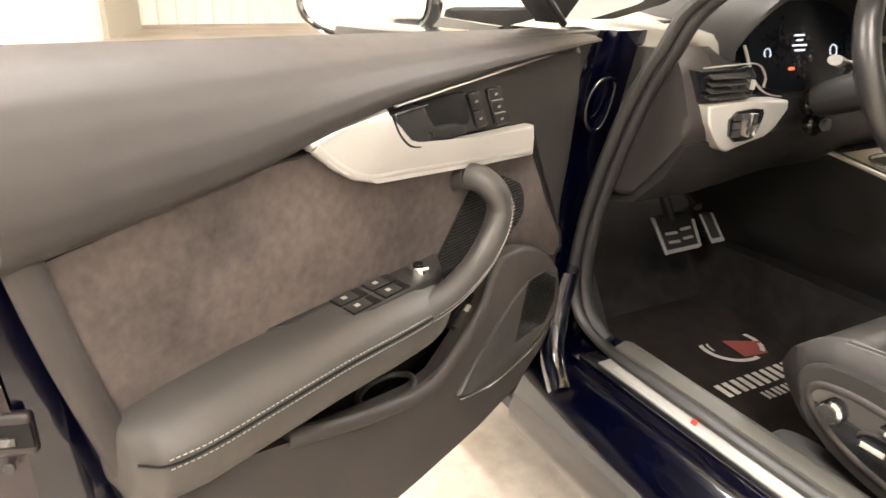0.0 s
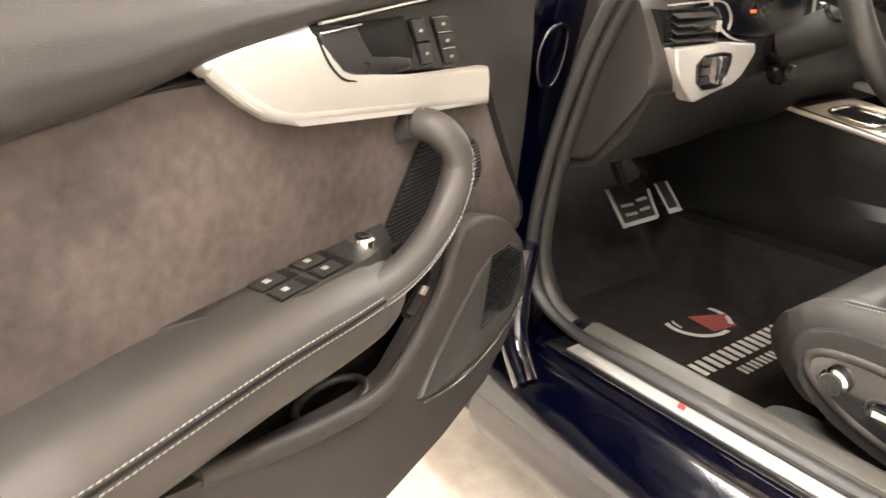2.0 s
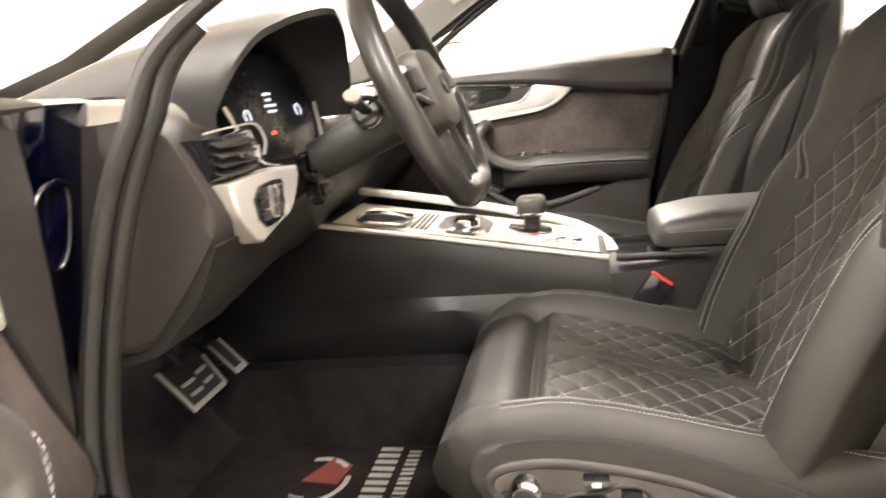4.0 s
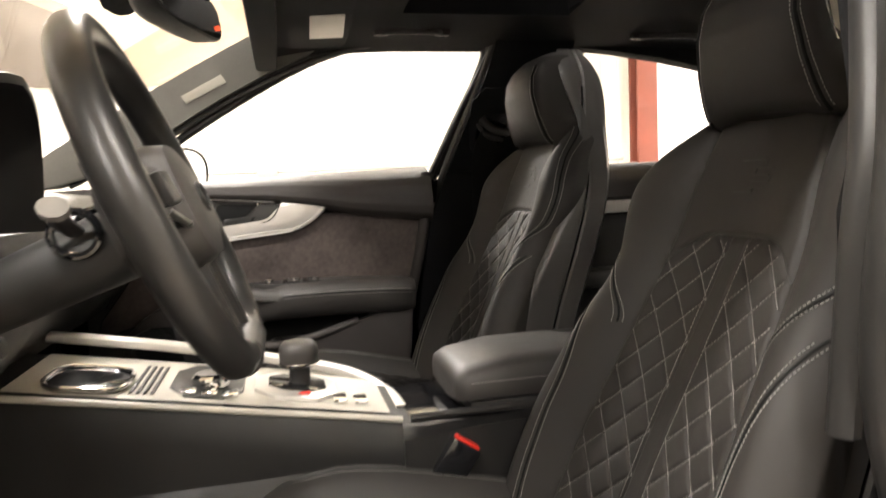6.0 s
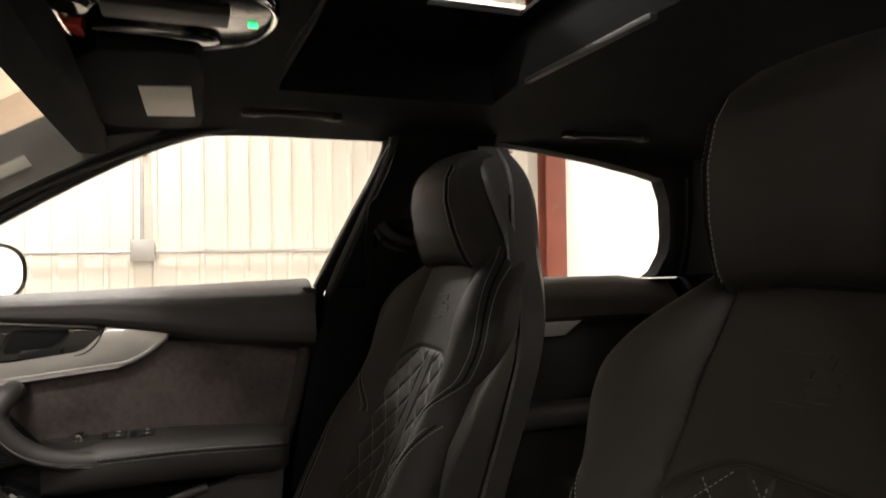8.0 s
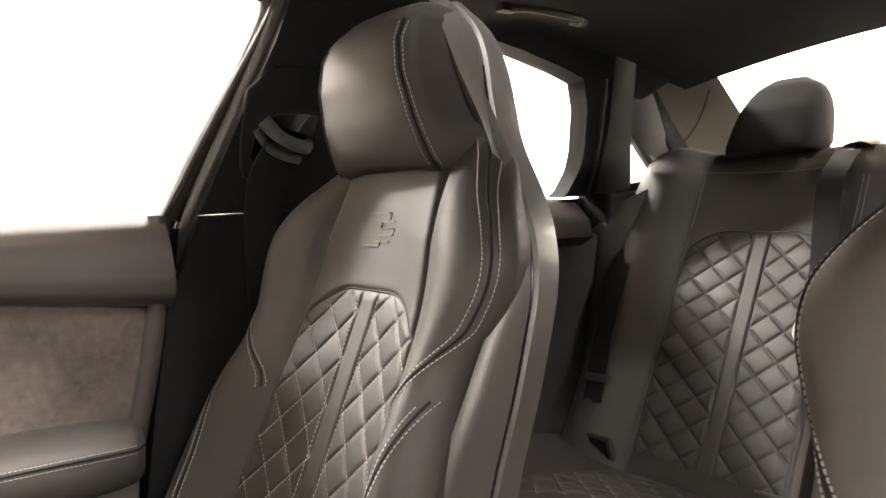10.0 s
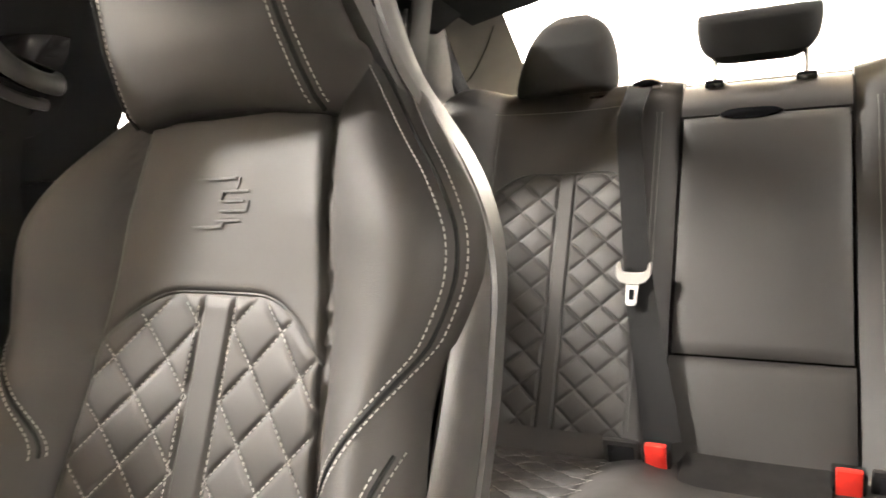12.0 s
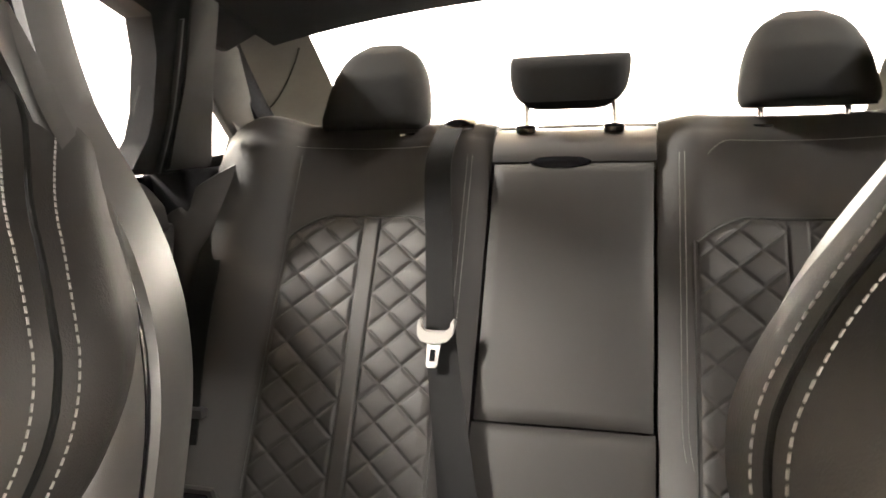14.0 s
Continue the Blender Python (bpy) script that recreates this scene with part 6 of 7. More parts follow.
# ---- rear-view mirror, visors, overhead console, grab handles ----
def inside_mirror():
    m = thing("rear_view_mirror", "black frameless rear-view mirror on the windscreen", "mirror")
    T = Matrix.Translation((-0.035, 0.462, 1.216)) @ Matrix.Rotation(radians(-15), 4, "Z") @ Matrix.Rotation(radians(-8), 4, "X")
    rings = []
    for y, k in ((0.045, 0.35), (0.04, 0.7), (0.025, 0.92), (0.0, 1.0), (-0.006, 0.98)):
        rings.append([T @ Vector((math.copysign(abs(math.cos(a)) ** 0.45, math.cos(a)) * 0.122 * k, y, math.copysign(abs(math.sin(a)) ** 0.6, math.sin(a)) * 0.036 * k)) for a in np.linspace(0, 2 * math.pi, 41)[:-1]])
    h = part("housing", loft(rings), PLASTIC, m, "black mirror housing", 50)
    part("pane", loft([[T @ Vector((math.copysign(abs(math.cos(a)) ** 0.45, math.cos(a)) * 0.117, y, math.copysign(abs(math.sin(a)) ** 0.6, math.sin(a)) * 0.032)) for a in np.linspace(0, 2 * math.pi, 41)[:-1]] for y in (-0.006, -0.008)]), MIRROR, m, "mirror glass")
    part("stem", tube([T @ Vector((0, 0.03, 0)), (0.0, 0.505, 1.235), (0.0, 0.52, 1.26)], 0.014, seg=12), PLASTIC, m)
    part("red_tell_tale", rbox(0, 0.006, -0.003, 0, -0.003, 0.003, 0, fn=lambda x, y, z: T @ Vector((0.095 + x, -0.008 + y, -0.012 + z))), SCREENRED, m)


inside_mirror()


def visor(sg):
    v = thing("sun_visor", "dark cloth sun visor folded up, with a vanity lamp beside it", "sun visor", "sun visors")
    ol = chaikin([(0.10, 0.345), (0.36, 0.365), (0.46, 0.350), (0.47, 0.205), (0.44, 0.190), (0.13, 0.200), (0.10, 0.215)], 1)
    part("flap", prism(ol, 0.004, -0.014, lambda d, a, b: (sg * a, b, 1.297 - 0.05 * max(0, a - 0.1) ** 2 * 3 - 0.045 * max(0, b - 0.1) + d), 0.005), HEADLINER, v, "black cloth visor flap")
    part("arm", tube([(sg * 0.10, 0.355, 1.285), (sg * 0.30, 0.372, 1.278), (sg * 0.46, 0.36, 1.268)], 0.006, seg=8), PLASTIC, v)


visor(1)
visor(-1)


def vanity(sg):
    v = thing("vanity_lamp", "small square frosted vanity lamp in the headliner", "lamp", "vanity lamps")
    part("lens", prism([(0.235, 0.278), (0.385, 0.272), (0.375, 0.205), (0.23, 0.213)], 0, -0.006, lambda d, a, b: (sg * a, b, 1.277 - 0.05 * max(0, a - 0.1) ** 2 * 3 + d), 0.002), MAPLAMP, v)


vanity(1)
vanity(-1)


def overhead():
    c = thing("overhead_console", "black overhead console with map lamps and switches", "overhead console")
    z = 1.297
    ol = chaikin([(-0.10, 0.345), (0.13, 0.348), (0.145, 0.25), (0.10, 0.15), (0.0, 0.125), (-0.07, 0.15), (-0.11, 0.25)], 2)
    part("body", prism(ol, 0.03, -0.004, lambda d, a, b: (a, b, z + d), 0.008, 3), GLOSS, c)
    for sx_ in (-0.075, 0.085):
        ol = chaikin([(sx_ - 0.026, 0.315), (sx_ + 0.026, 0.315), (sx_ + 0.030, 0.19), (sx_ - 0.02, 0.18)], 2)
        part("map_lamp", prism(ol, 0.0, -0.009, lambda d, a, b: (a, b, z + d), 0.004), GLOSS, c, "dark glossy map lamp lens")
    part("rim", tube(curve([(-0.10, 0.33, z - 0.006), (0.12, 0.335, z - 0.006), (0.135, 0.25, z - 0.006), (0.09, 0.16, z - 0.006), (0.0, 0.135, z - 0.006), (-0.06, 0.16, z - 0.006), (-0.10, 0.25, z - 0.006)], 6, True), 0.003, closed=True, seg=8), CHROME, c)
    part("roof_switch", rbox(-0.02, 0.025, 0.18, 0.30, z - 0.012, z, 0.004), PLASTIC, c)
    part("green_led", rbox(0.020, 0.026, 0.150, 0.160, z - 0.0075, z - 0.004, 0.001), LEDGREEN, c, "tiny lit green lamp")
    part("red_label", rbox(0.085, 0.115, 0.325, 0.345, z - 0.007, z - 0.003, 0.001), RED, c, "small red label")
    part("sensor_dome", cyl((0.0, 0.328, z - 0.004), (0, 0, -1), 0.022, 0.01, 24, 0.004), GLOSS, c)


overhead()


def grab(y0, y1, x, z):
    for sg in ((1, -1) if y0 < 0 else (1,)):
        g = thing("grab_handle", "dark folded grab handle under the roof rail", "grab handle", "grab handles")
        pts = curve([(sg * x, y0, z - 0.002), (sg * (x - 0.020), y0 - 0.022, z - 0.003), (sg * (x - 0.026), (y0 + y1) / 2, z - 0.004), (sg * (x - 0.020), y1 + 0.022, z - 0.003), (sg * x, y1, z - 0.002)], 8)
        part("grip", tube(pts, 0.005, 0.006, seg=10), SATIN, g)
        for y in (y0, y1):
            part("mount", rbox(x - 0.008, x + 0.012, y - 0.016, y + 0.016, z - 0.007, z + 0.012, 0.005, fn=lambda a, b, c: (sg * a, b, c)), PAD, g)


grab(0.116, -0.020, 0.440, 1.286)
grab(-0.499, -0.668, 0.452, 1.283)


# ---- B-pillar belts ----
def pillar_belt(sg):
    b = thing("front_seat_belt", "black front seat belt on its pillar guide", "seat belt", "front seat belts")
    P = lambda d, a, c: (sg * (sx(c) - 0.055 + d), a, c)
    cover = part("slot_cover", prism(chaikin([(-0.112, 1.178), (-0.238, 1.182), (-0.238, 1.12), (-0.222, 1.045), (-0.19, 1.025), (-0.125, 1.028), (-0.112, 1.06)], 1), 0.004, -0.006, P, 0.003), HEADLINER, b, "black height adjuster cover")
    part("guide_slot", prism(chaikin([(-0.132, 1.098), (-0.148, 1.118), (-0.200, 1.121), (-0.228, 1.120), (-0.205, 1.062), (-0.186, 1.046), (-0.124, 1.052)], 1), 0.0, -0.0075, P, 0.001), GLOSS, cover, "dark guide slot")
    part("guide_loop", tube(curve([P(-0.012, -0.138, 1.110), P(-0.026, -0.152, 1.092), P(-0.030, -0.175, 1.080), P(-0.026, -0.200, 1.075), P(-0.010, -0.212, 1.080)], 6), 0.007, 0.010, up=(0, 0, 1), seg=12), SATIN, cover, "dark satin belt guide loop")
    part("loop_lip", tube(curve([P(-0.010, -0.130, 1.098), P(-0.022, -0.146, 1.074), P(-0.026, -0.170, 1.062), P(-0.020, -0.196, 1.058)], 6), 0.005, 0.006, up=(0, 0, 1), seg=10), PLASTIC, cover)
    strap("webbing", b, curve([P(-0.020, -0.168, 1.078), P(-0.016, -0.158, 1.04), P(-0.008, -0.160, 0.95), P(-0.006, -0.165, 0.75), P(-0.006, -0.165, 0.48)], 6), 0.046, (0, 1, 0))
    strap("upper_webbing", b, curve([P(-0.024, -0.160, 1.076), P(-0.020, -0.146, 1.03), P(-0.013, -0.148, 0.95), P(-0.011, -0.150, 0.75), P(-0.011, -0.150, 0.48)], 6), 0.046, (0, 1, 0))


pillar_belt(1)
pillar_belt(-1)
# ---- dashboard ----


def dashboard():
    d = thing("dashboard", "dark padded dashboard with silver trim and digital dials", "dashboard")
    top = [(0.735, 0.948), (0.75, 0.962), (0.85, 0.978), (1.03, 0.992), (1.10, 0.95)]
    bm = loft([[(x, y - 0.03 * (abs(x) < 0.2), z - 0.02 * max(0, (abs(x) - 0.55) / 0.11) ** 2) for y, z in top + [(1.10, 0.90), (0.72, 0.90)]] for x in np.linspace(-0.66, 0.66, 41)])
    tp = part("top_pad", bm, DASH_GLARE, d, "grey dashboard top pad with glare in its colour", 50)
    # slotted demister vent
    v = part("demister_vent", rbox(-0.56, -0.46, 0.83, 0.865, 0.972, 0.9765, 0.002), GLOSS, tp, "slotted demister vent")
    bmv = bmesh.new()
    for k in range(9):
        box(bmv, -0.556 + k * 0.0108, -0.550 + k * 0.0108, 0.834, 0.861, 0.9765, 0.9785)
    part("slats", bmv, PLASTIC, v)
    # main body below
    sec = [(0.735, 0.945), (0.668, 0.915), (0.655, 0.86), (0.665, 0.79), (0.70, 0.745), (0.76, 0.69), (0.86, 0.65), (1.0, 0.63), (1.1, 0.70), (1.1, 0.92)]
    notch = lambda x: max(0.0, min(1.0, (0.170 - abs(x + 0.365)) / 0.025))
    bm = loft([[(x, y + 0.02 * (x > -0.1), z - max(0, z - 0.868) * notch(x)) for y, z in sec] for x in np.linspace(-0.625, 0.655, 81)])
    part("body", bm, PLASTIC, d, "dark dashboard body")
    # padded end cap
    cap = chaikin([(0.735, 0.945), (0.700, 0.950), (0.672, 0.925), (0.645, 0.865), (0.633, 0.828), (0.66, 0.785), (0.72, 0.715), (0.765, 0.668), (0.90, 0.70), (0.90, 0.94)], 2)
    part("end_cap", prism(cap, 0.60, 0.672, lambda q, a, b: (-q, a, b), 0.014, 3), PAD, d, "soft grey dashboard end cap")
    part("knee_panel", loft([[(x, y - 0.010 * (x < -0.5), z + 0.04 * max(0, (x + 0.45) / 0.30)) for y, z in ((0.655, 0.800), (0.690, 0.735), (0.755, 0.672), (0.86, 0.645), (0.95, 0.66), (0.95, 0.75), (0.72, 0.82))] for x in np.linspace(-0.662, -0.15, 14)]), PLASTIC, d, "dark knee panel")
    # silver light-switch blade
    F = lambda q, a, b: (a, 0.652 - q, b)
    bl = [(-0.646, 0.866), (-0.56, 0.868), (-0.452, 0.864), (-0.448, 0.850), (-0.476, 0.816), (-0.50, 0.806), (-0.586, 0.786), (-0.600, 0.792), (-0.622, 0.815), (-0.640, 0.838)]
    b = part("silver_blade", prism(bl, -0.02, 0.028, F, 0.005, 3), ALU, d, "satin silver light-switch blade")
    ls = part("light_switch", prism(chaikin([(-0.600, 0.853), (-0.522, 0.858), (-0.514, 0.845), (-0.527, 0.810), (-0.540, 0.804), (-0.590, 0.803)], 1), 0.026, 0.033, F, 0.002), GLOSS, b, "black light switch module")
    part("wheel_switch", rbox(-0.560, -0.546, 0.606, 0.622, 0.812, 0.852, 0.003), CHROME, ls)
    for k in range(3):
        part("button", rbox(-0.590, -0.570, 0.6165, 0.6195, 0.812 + k * 0.014, 0.823 + k * 0.014, 0.001), PLASTIC, ls)
    # side air vent
    vt = part("air_vent", prism([(-0.655, 0.918), (-0.535, 0.920), (-0.520, 0.905), (-0.525, 0.870), (-0.650, 0.870)], -0.02, 0.008, F, 0.003), GLOSS, d, "side air vent")
    for k in range(4):
        part("slat", rbox(-0.638, -0.548, 0.632, 0.646, 0.876 + k * 0.011, 0.8785 + k * 0.011, 0.0008, fn=lambda x, y, z: (x, y, z + (y - 0.64) * 0.4)), SATIN, vt)
    part("slider", rbox(-0.598, -0.584, 0.628, 0.634, 0.890, 0.896, 0.001), CHROME, vt)
    part("thumb_wheel", rbox(-0.533, -0.527, 0.638, 0.648, 0.884, 0.900, 0.001), ALU, vt)
    part("vent_brow", tube(curve([(-0.655, 0.640, 0.924), (-0.59, 0.636, 0.927), (-0.535, 0.636, 0.926), (-0.505, 0.640, 0.905), (-0.488, 0.652, 0.885)], 6), 0.0013, 0.0022, seg=8, up=(0, 1, 0)), SATINALU, d)
    # dial hood and display
    hood = []
    for yy, k in ((0.635, 1.10), (0.65, 1.14), (0.72, 1.12), (0.80, 1.05), (0.90, 0.9), (1.0, 0.6)):
        ring = []
        for a in np.linspace(-0.15, math.pi + 0.15, 25):
            hx = 0.165 * math.copysign(abs(math.cos(a)) ** 0.7, math.cos(a))
            lift = max(0.0, min(1.0, (hx + 0.07) / 0.16))
            ring.append((-0.355 + hx, yy - (0.035 * lift if yy < 0.7 else 0) + ((0.06 - 0.045 * lift) * (1 - max(0, math.sin(a))) if yy < 0.7 else 0), 0.94 + (0.098 + 0.030 * lift) * max(-0.2, math.sin(a)) ** (1 if math.sin(a) < 0 else 1 - 0.4 * lift) * k))
        hood.append(ring)
    bmh = bmesh.new()
    rows = [[bmh.verts.new(p) for p in r] for r in hood]
    for a, b2 in zip(rows, rows[1:]):
        for i in range(len(a) - 1):
            bmh.faces.new((a[i], a[i + 1], b2[i + 1], b2[i]))
    part("dial_hood", thicken(bmh, (0, 0, 0.010)), PLASTIC, d, "dark dial hood")
    scr = chaikin([(-0.505, 0.945), (-0.485, 1.00), (-0.42, 1.022), (-0.29, 1.022), (-0.225, 1.00), (-0.205, 0.945), (-0.235, 0.882), (-0.30, 0.868), (-0.41, 0.868), (-0.475, 0.882)], 2)
    SF = lambda q, a, b: (a, 0.690 + (b - 0.94) * 0.25 - q, b)
    dsp = part("dial_display", prism(scr, -0.02, 0.004, SF, 0.002), SCREEN, d, "dark digital dial display")
    bmt = bmesh.new()
    for k, w in enumerate((0.014, 0.008, 0.020, 0.014)):
        prism([(-0.365 - w, 0.965 - k * 0.0085), (-0.365 + w, 0.965 - k * 0.0085), (-0.365 + w, 0.962 - k * 0.0085), (-0.365 - w, 0.962 - k * 0.0085)], 0.004, 0.0045, SF, 0, bm=bmt)
    part("message_bars", bmt, SCREENTEXT, dsp, "lit plain bars")
    for cx, r in ((-0.452, 0.008), (-0.268, 0.010)):
        part("dial_ring", tube([SF(0.0045, cx + r * math.cos(a), 0.935 + r * math.sin(a)) for a in np.linspace(-0.8, 3.9, 30)], 0.0008, seg=6), SCREENTEXT, dsp)
    part("tell_tale", prism([(-0.395, 0.905), (-0.380, 0.905), (-0.380, 0.910), (-0.395, 0.910)], 0.004, 0.0048, SF, 0), SCREENRED, dsp)
    part("dial_bezel", tube(curve([SF(0.008, *p) for p in ((-0.515, 0.95), (-0.485, 0.885), (-0.42, 0.862), (-0.29, 0.862), (-0.225, 0.88), (-0.195, 0.945))], 8), 0.0018, 0.003, up=(0, 1, 0), seg=8), ALU, d)
    # ignition bezels on the lower face
    for x, z in ((-0.358, 0.850), (-0.337, 0.811)):
        kn_ = part("rotary_bezel", cyl((x, 0.655, z), (0, -1, 0.1), 0.024, 0.02, 28, 0.004), GLOSS, d)
        part("rotary_cap", cyl((x + 0.01, 0.634, z), (0, -1, 0.1), 0.011, 0.012, 20, 0.002), DARKMETAL, kn_)
    # passenger side silver band
    part("silver_band", prism([(0.20, 0.862), (0.655, 0.872), (0.655, 0.835), (0.30, 0.825), (0.20, 0.838)], -0.02, 0.01, F, 0.004), ALU, d, "satin silver dashboard band")


dashboard()


# ---- steering wheel ----
def steering_wheel():
    w = thing("steering_wheel", "black leather flat-bottomed steering wheel", "steering wheel")
    C = Vector((-0.370, 0.452, 0.945))
    tilt = radians(22)
    ex, ez = Vector((1, 0, 0)), Vector((0, math.sin(tilt), math.cos(tilt)))
    ax = ex.cross(ez)
    R = 0.171

    def P(a, b, c=0.0):
        return C + ex * a + ez * b - ax * c
    pts = []
    for a in np.linspace(0, 2 * math.pi, 73)[:-1]:
        x, z = R * math.cos(a), R * math.sin(a)
        if z < -0.150:
            z = -0.150 - (abs(z) - 0.150) * 0.25
        pts.append(P(x, z))
    rim = part("rim", tube(pts, 0.0165, 0.0185, up=tuple(ax), closed=True, seg=18), WHEELSKIN, w, "leather-wrapped rim", 60)
    part("lower_insert", tube([P(x, -0.1555) for x in np.linspace(-0.05, 0.05, 9)], 0.0185, 0.0205, up=tuple(ax), seg=14), SATIN, w, "satin lower rim insert")
    hub = loft([[P(math.copysign(abs(math.cos(a)) ** 0.6, math.cos(a)) * 0.075 * k, -0.005 + math.copysign(abs(math.sin(a)) ** 0.7, math.sin(a)) * 0.062 * k, c) for a in np.linspace(0, 2 * math.pi, 33)[:-1]] for c, k in ((0.05, 0.75), (0.03, 0.95), (-0.005, 1.0), (-0.022, 0.9), (-0.028, 0.6))])
    hb = part("hub", hub, LEATHER_SOFT, w, "padded hub cover", 50)
    part("emblem", tube([P(0.022 * math.cos(a), -0.005 + 0.014 * math.sin(a), -0.031) for a in np.linspace(0, 2 * math.pi, 25)[:-1]], 0.002, closed=True, seg=6), SATIN, hb, "plain satin ring")
    for sg in (-1, 1):
        part("spoke", loft([[P(sg * x, z0 + s, c) for s, c in ((-h, -0.012), (h, -0.012), (h, 0.012), (-h, 0.012))] for x, z0, h in ((0.06, 0.0, 0.030), (0.10, 0.008, 0.022), (0.135, 0.012, 0.018), (0.165, 0.012, 0.020))]), GLOSS, w)
        part("spoke_trim", tube([P(sg * x, z, -0.016) for x, z in ((0.070, -0.025), (0.105, -0.018), (0.145, -0.010))], 0.003, 0.003, seg=8), DARKMETAL, w)
        part("thumb_pad", rbox(0.085, 0.130, -0.006, 0.022, -0.022, -0.012, 0.003, fn=lambda a, b, c: P(sg * a, b, c)), PLASTIC, w)
        part("paddle", rbox(0.075, 0.135, -0.03, 0.05, 0.022, 0.028, 0.003, fn=lambda a, b, c: P(sg * a, b, c)), SATIN, w)
        part("lower_spoke", loft([[P(sg * x + s, z, c) for s, c in ((-0.006, -0.010), (0.006, -0.010), (0.006, 0.008), (-0.006, 0.008))] for x, z in ((0.030, -0.06), (0.036, -0.10), (0.040, -0.15))]), SATIN, w, "satin lower spoke")
    col = part("column_cowl", loft([[P(math.cos(a) * rx, -0.015 + math.sin(a) * rz, c) for a in np.linspace(0, 2 * math.pi, 25)[:-1]] for c, rx, rz in ((0.045, 0.040, 0.036), (0.10, 0.036, 0.034), (0.15, 0.034, 0.032), (0.19, 0.030, 0.030))]), RUBBER, w, "dark column cowl", 50)
    for sg in (-1, 1):
        part("stalk_socket", tube([P(sg * 0.040, 0.008 + 0.020 * math.sin(a), 0.078 + 0.020 * math.cos(a)) for a in np.linspace(0, 2 * math.pi, 21)[:-1]], 0.004, closed=True, seg=8, up=(1, 0, 0)), GLOSS, col)
        st = part("stalk", tube([P(sg * 0.05, 0.01, 0.075), P(sg * 0.09, 0.018, 0.070), P(sg * 0.145, 0.022, 0.055)], 0.009, 0.006, seg=10), PLASTIC, col, "control stalk")
        # left tip's light grey is the light on it, put into the colour
        part("stalk_tip", tube([P(sg * 0.145, 0.022, 0.055), P(sg * 0.158, 0.0235, 0.051), P(sg * 0.166, 0.024, 0.049)], 0.011, 0.008, seg=10), GRIP if sg < 0 else SATIN, st)


steering_wheel()


# ---- centre console ----
def con_z(y):
    return 0.640 + (y - 0.30) * 0.175


def console():
    c = thing("centre_console", "dark centre console with silver trim and gear selector", "centre console")
    ys = np.linspace(0.20, 1.04, 20)
    bm = loft([[(-0.135, y, 0.28), (-0.128, y, con_z(y) - 0.06), (-0.122, y, con_z(y) - 0.012), (-0.110, y, con_z(y)), (0.110, y, con_z(y)), (0.122, y, con_z(y) - 0.012), (0.128, y, con_z(y) - 0.06), (0.135, y, 0.28)] for y in ys])
    part("body", bm, CONSOLE, c, "dark console body")
    bm = loft([[(-0.140, y, 0.28), (-0.136, y, 0.50), (-0.128, y, 0.592 + 0.012 * math.cos(y * 8)), (-0.10, y, 0.605), (0.10, y, 0.605), (0.128, y, 0.592), (0.136, y, 0.50), (0.140, y, 0.28)] for y in np.linspace(-0.36, 0.20, 12)])
    part("rear_body", bm, CONSOLE, c, "dark rear console body")
    bm = loft([[(-0.150, y, 0.50 - 0.12 * abs(y - 0.55)), (-0.150, y, 0.545 - 0.12 * abs(y - 0.5)), (-0.128, y, 0.565), (-0.128, y, 0.44)] for y in np.linspace(0.28, 1.06, 16)])
    part("knee_bolster", bm, CONSOLE, c, "smooth knee pad")
    part("top_plate", sheet(10, 30, lambda u, v: (-0.106 + 0.212 * u, 0.215 + 0.50 * v, con_z(0.215 + 0.50 * v) + 0.003)), CREAMPLASTIC, c, "light grey top plate")
    part("near_edge", tube([(-0.116, y, con_z(y) - 0.003) for y in np.linspace(0.20, 0.74, 14)], 0.0065, 0.005, seg=8), CREAMPLASTIC, c)
    # silver blade on the passenger side, curving round the rear end
    path = curve([(0.118, 0.72, con_z(0.72) + 0.028), (0.118, 0.55, con_z(0.55) + 0.026), (0.115, 0.38, con_z(0.38) + 0.018), (0.098, 0.26, con_z(0.26) + 0.008), (0.050, 0.205, con_z(0.20) - 0.008), (-0.02, 0.190, con_z(0.19) - 0.018)], 8)
    part("silver_blade", tube(path, 0.016, 0.008, seg=12, power=0.7), ALU, c, "satin silver console blade")
    # cup holder
    ring = [(-0.035 + 0.062 * math.copysign(abs(math.cos(a)) ** 0.6, math.cos(a)), 0.625 + 0.052 * math.copysign(abs(math.sin(a)) ** 0.6, math.sin(a))) for a in np.linspace(0, 2 * math.pi, 41)[:-1]]
    ch = part("cup_holder", prism(ring, 0.0, 0.0065, lambda d, a, b: (a, b, con_z(b) + d), 0.001), GLOSS, c, "gloss black cup holder well")
    part("chrome_ring", tube([(a, b, con_z(b) + 0.008) for a, b in ring], 0.0035, closed=True, seg=8), CHROME, ch)
    # start button, knob, drive keys
    part("control_panel", prism(chaikin([(-0.09, 0.52), (0.085, 0.52), (0.085, 0.42), (-0.09, 0.42)], 1), 0.0, 0.006, lambda d, a, b: (a, b, con_z(b) + d), 0.002), SATIN, c)
    for k in range(4):
        part("slat", rbox(-0.085, 0.06, 0.535 + k * 0.009, 0.5395 + k * 0.009, con_z(0.54 + k * 0.009) + 0.003, con_z(0.54 + k * 0.009) + 0.006, 0.001), SATIN, c)
    kb = part("rotary_knob", cyl((-0.03, 0.465, con_z(0.465) + 0.004), (0, 0, 1), 0.026, 0.020, 32, 0.003), CHROME, c, "chrome rotary knob")
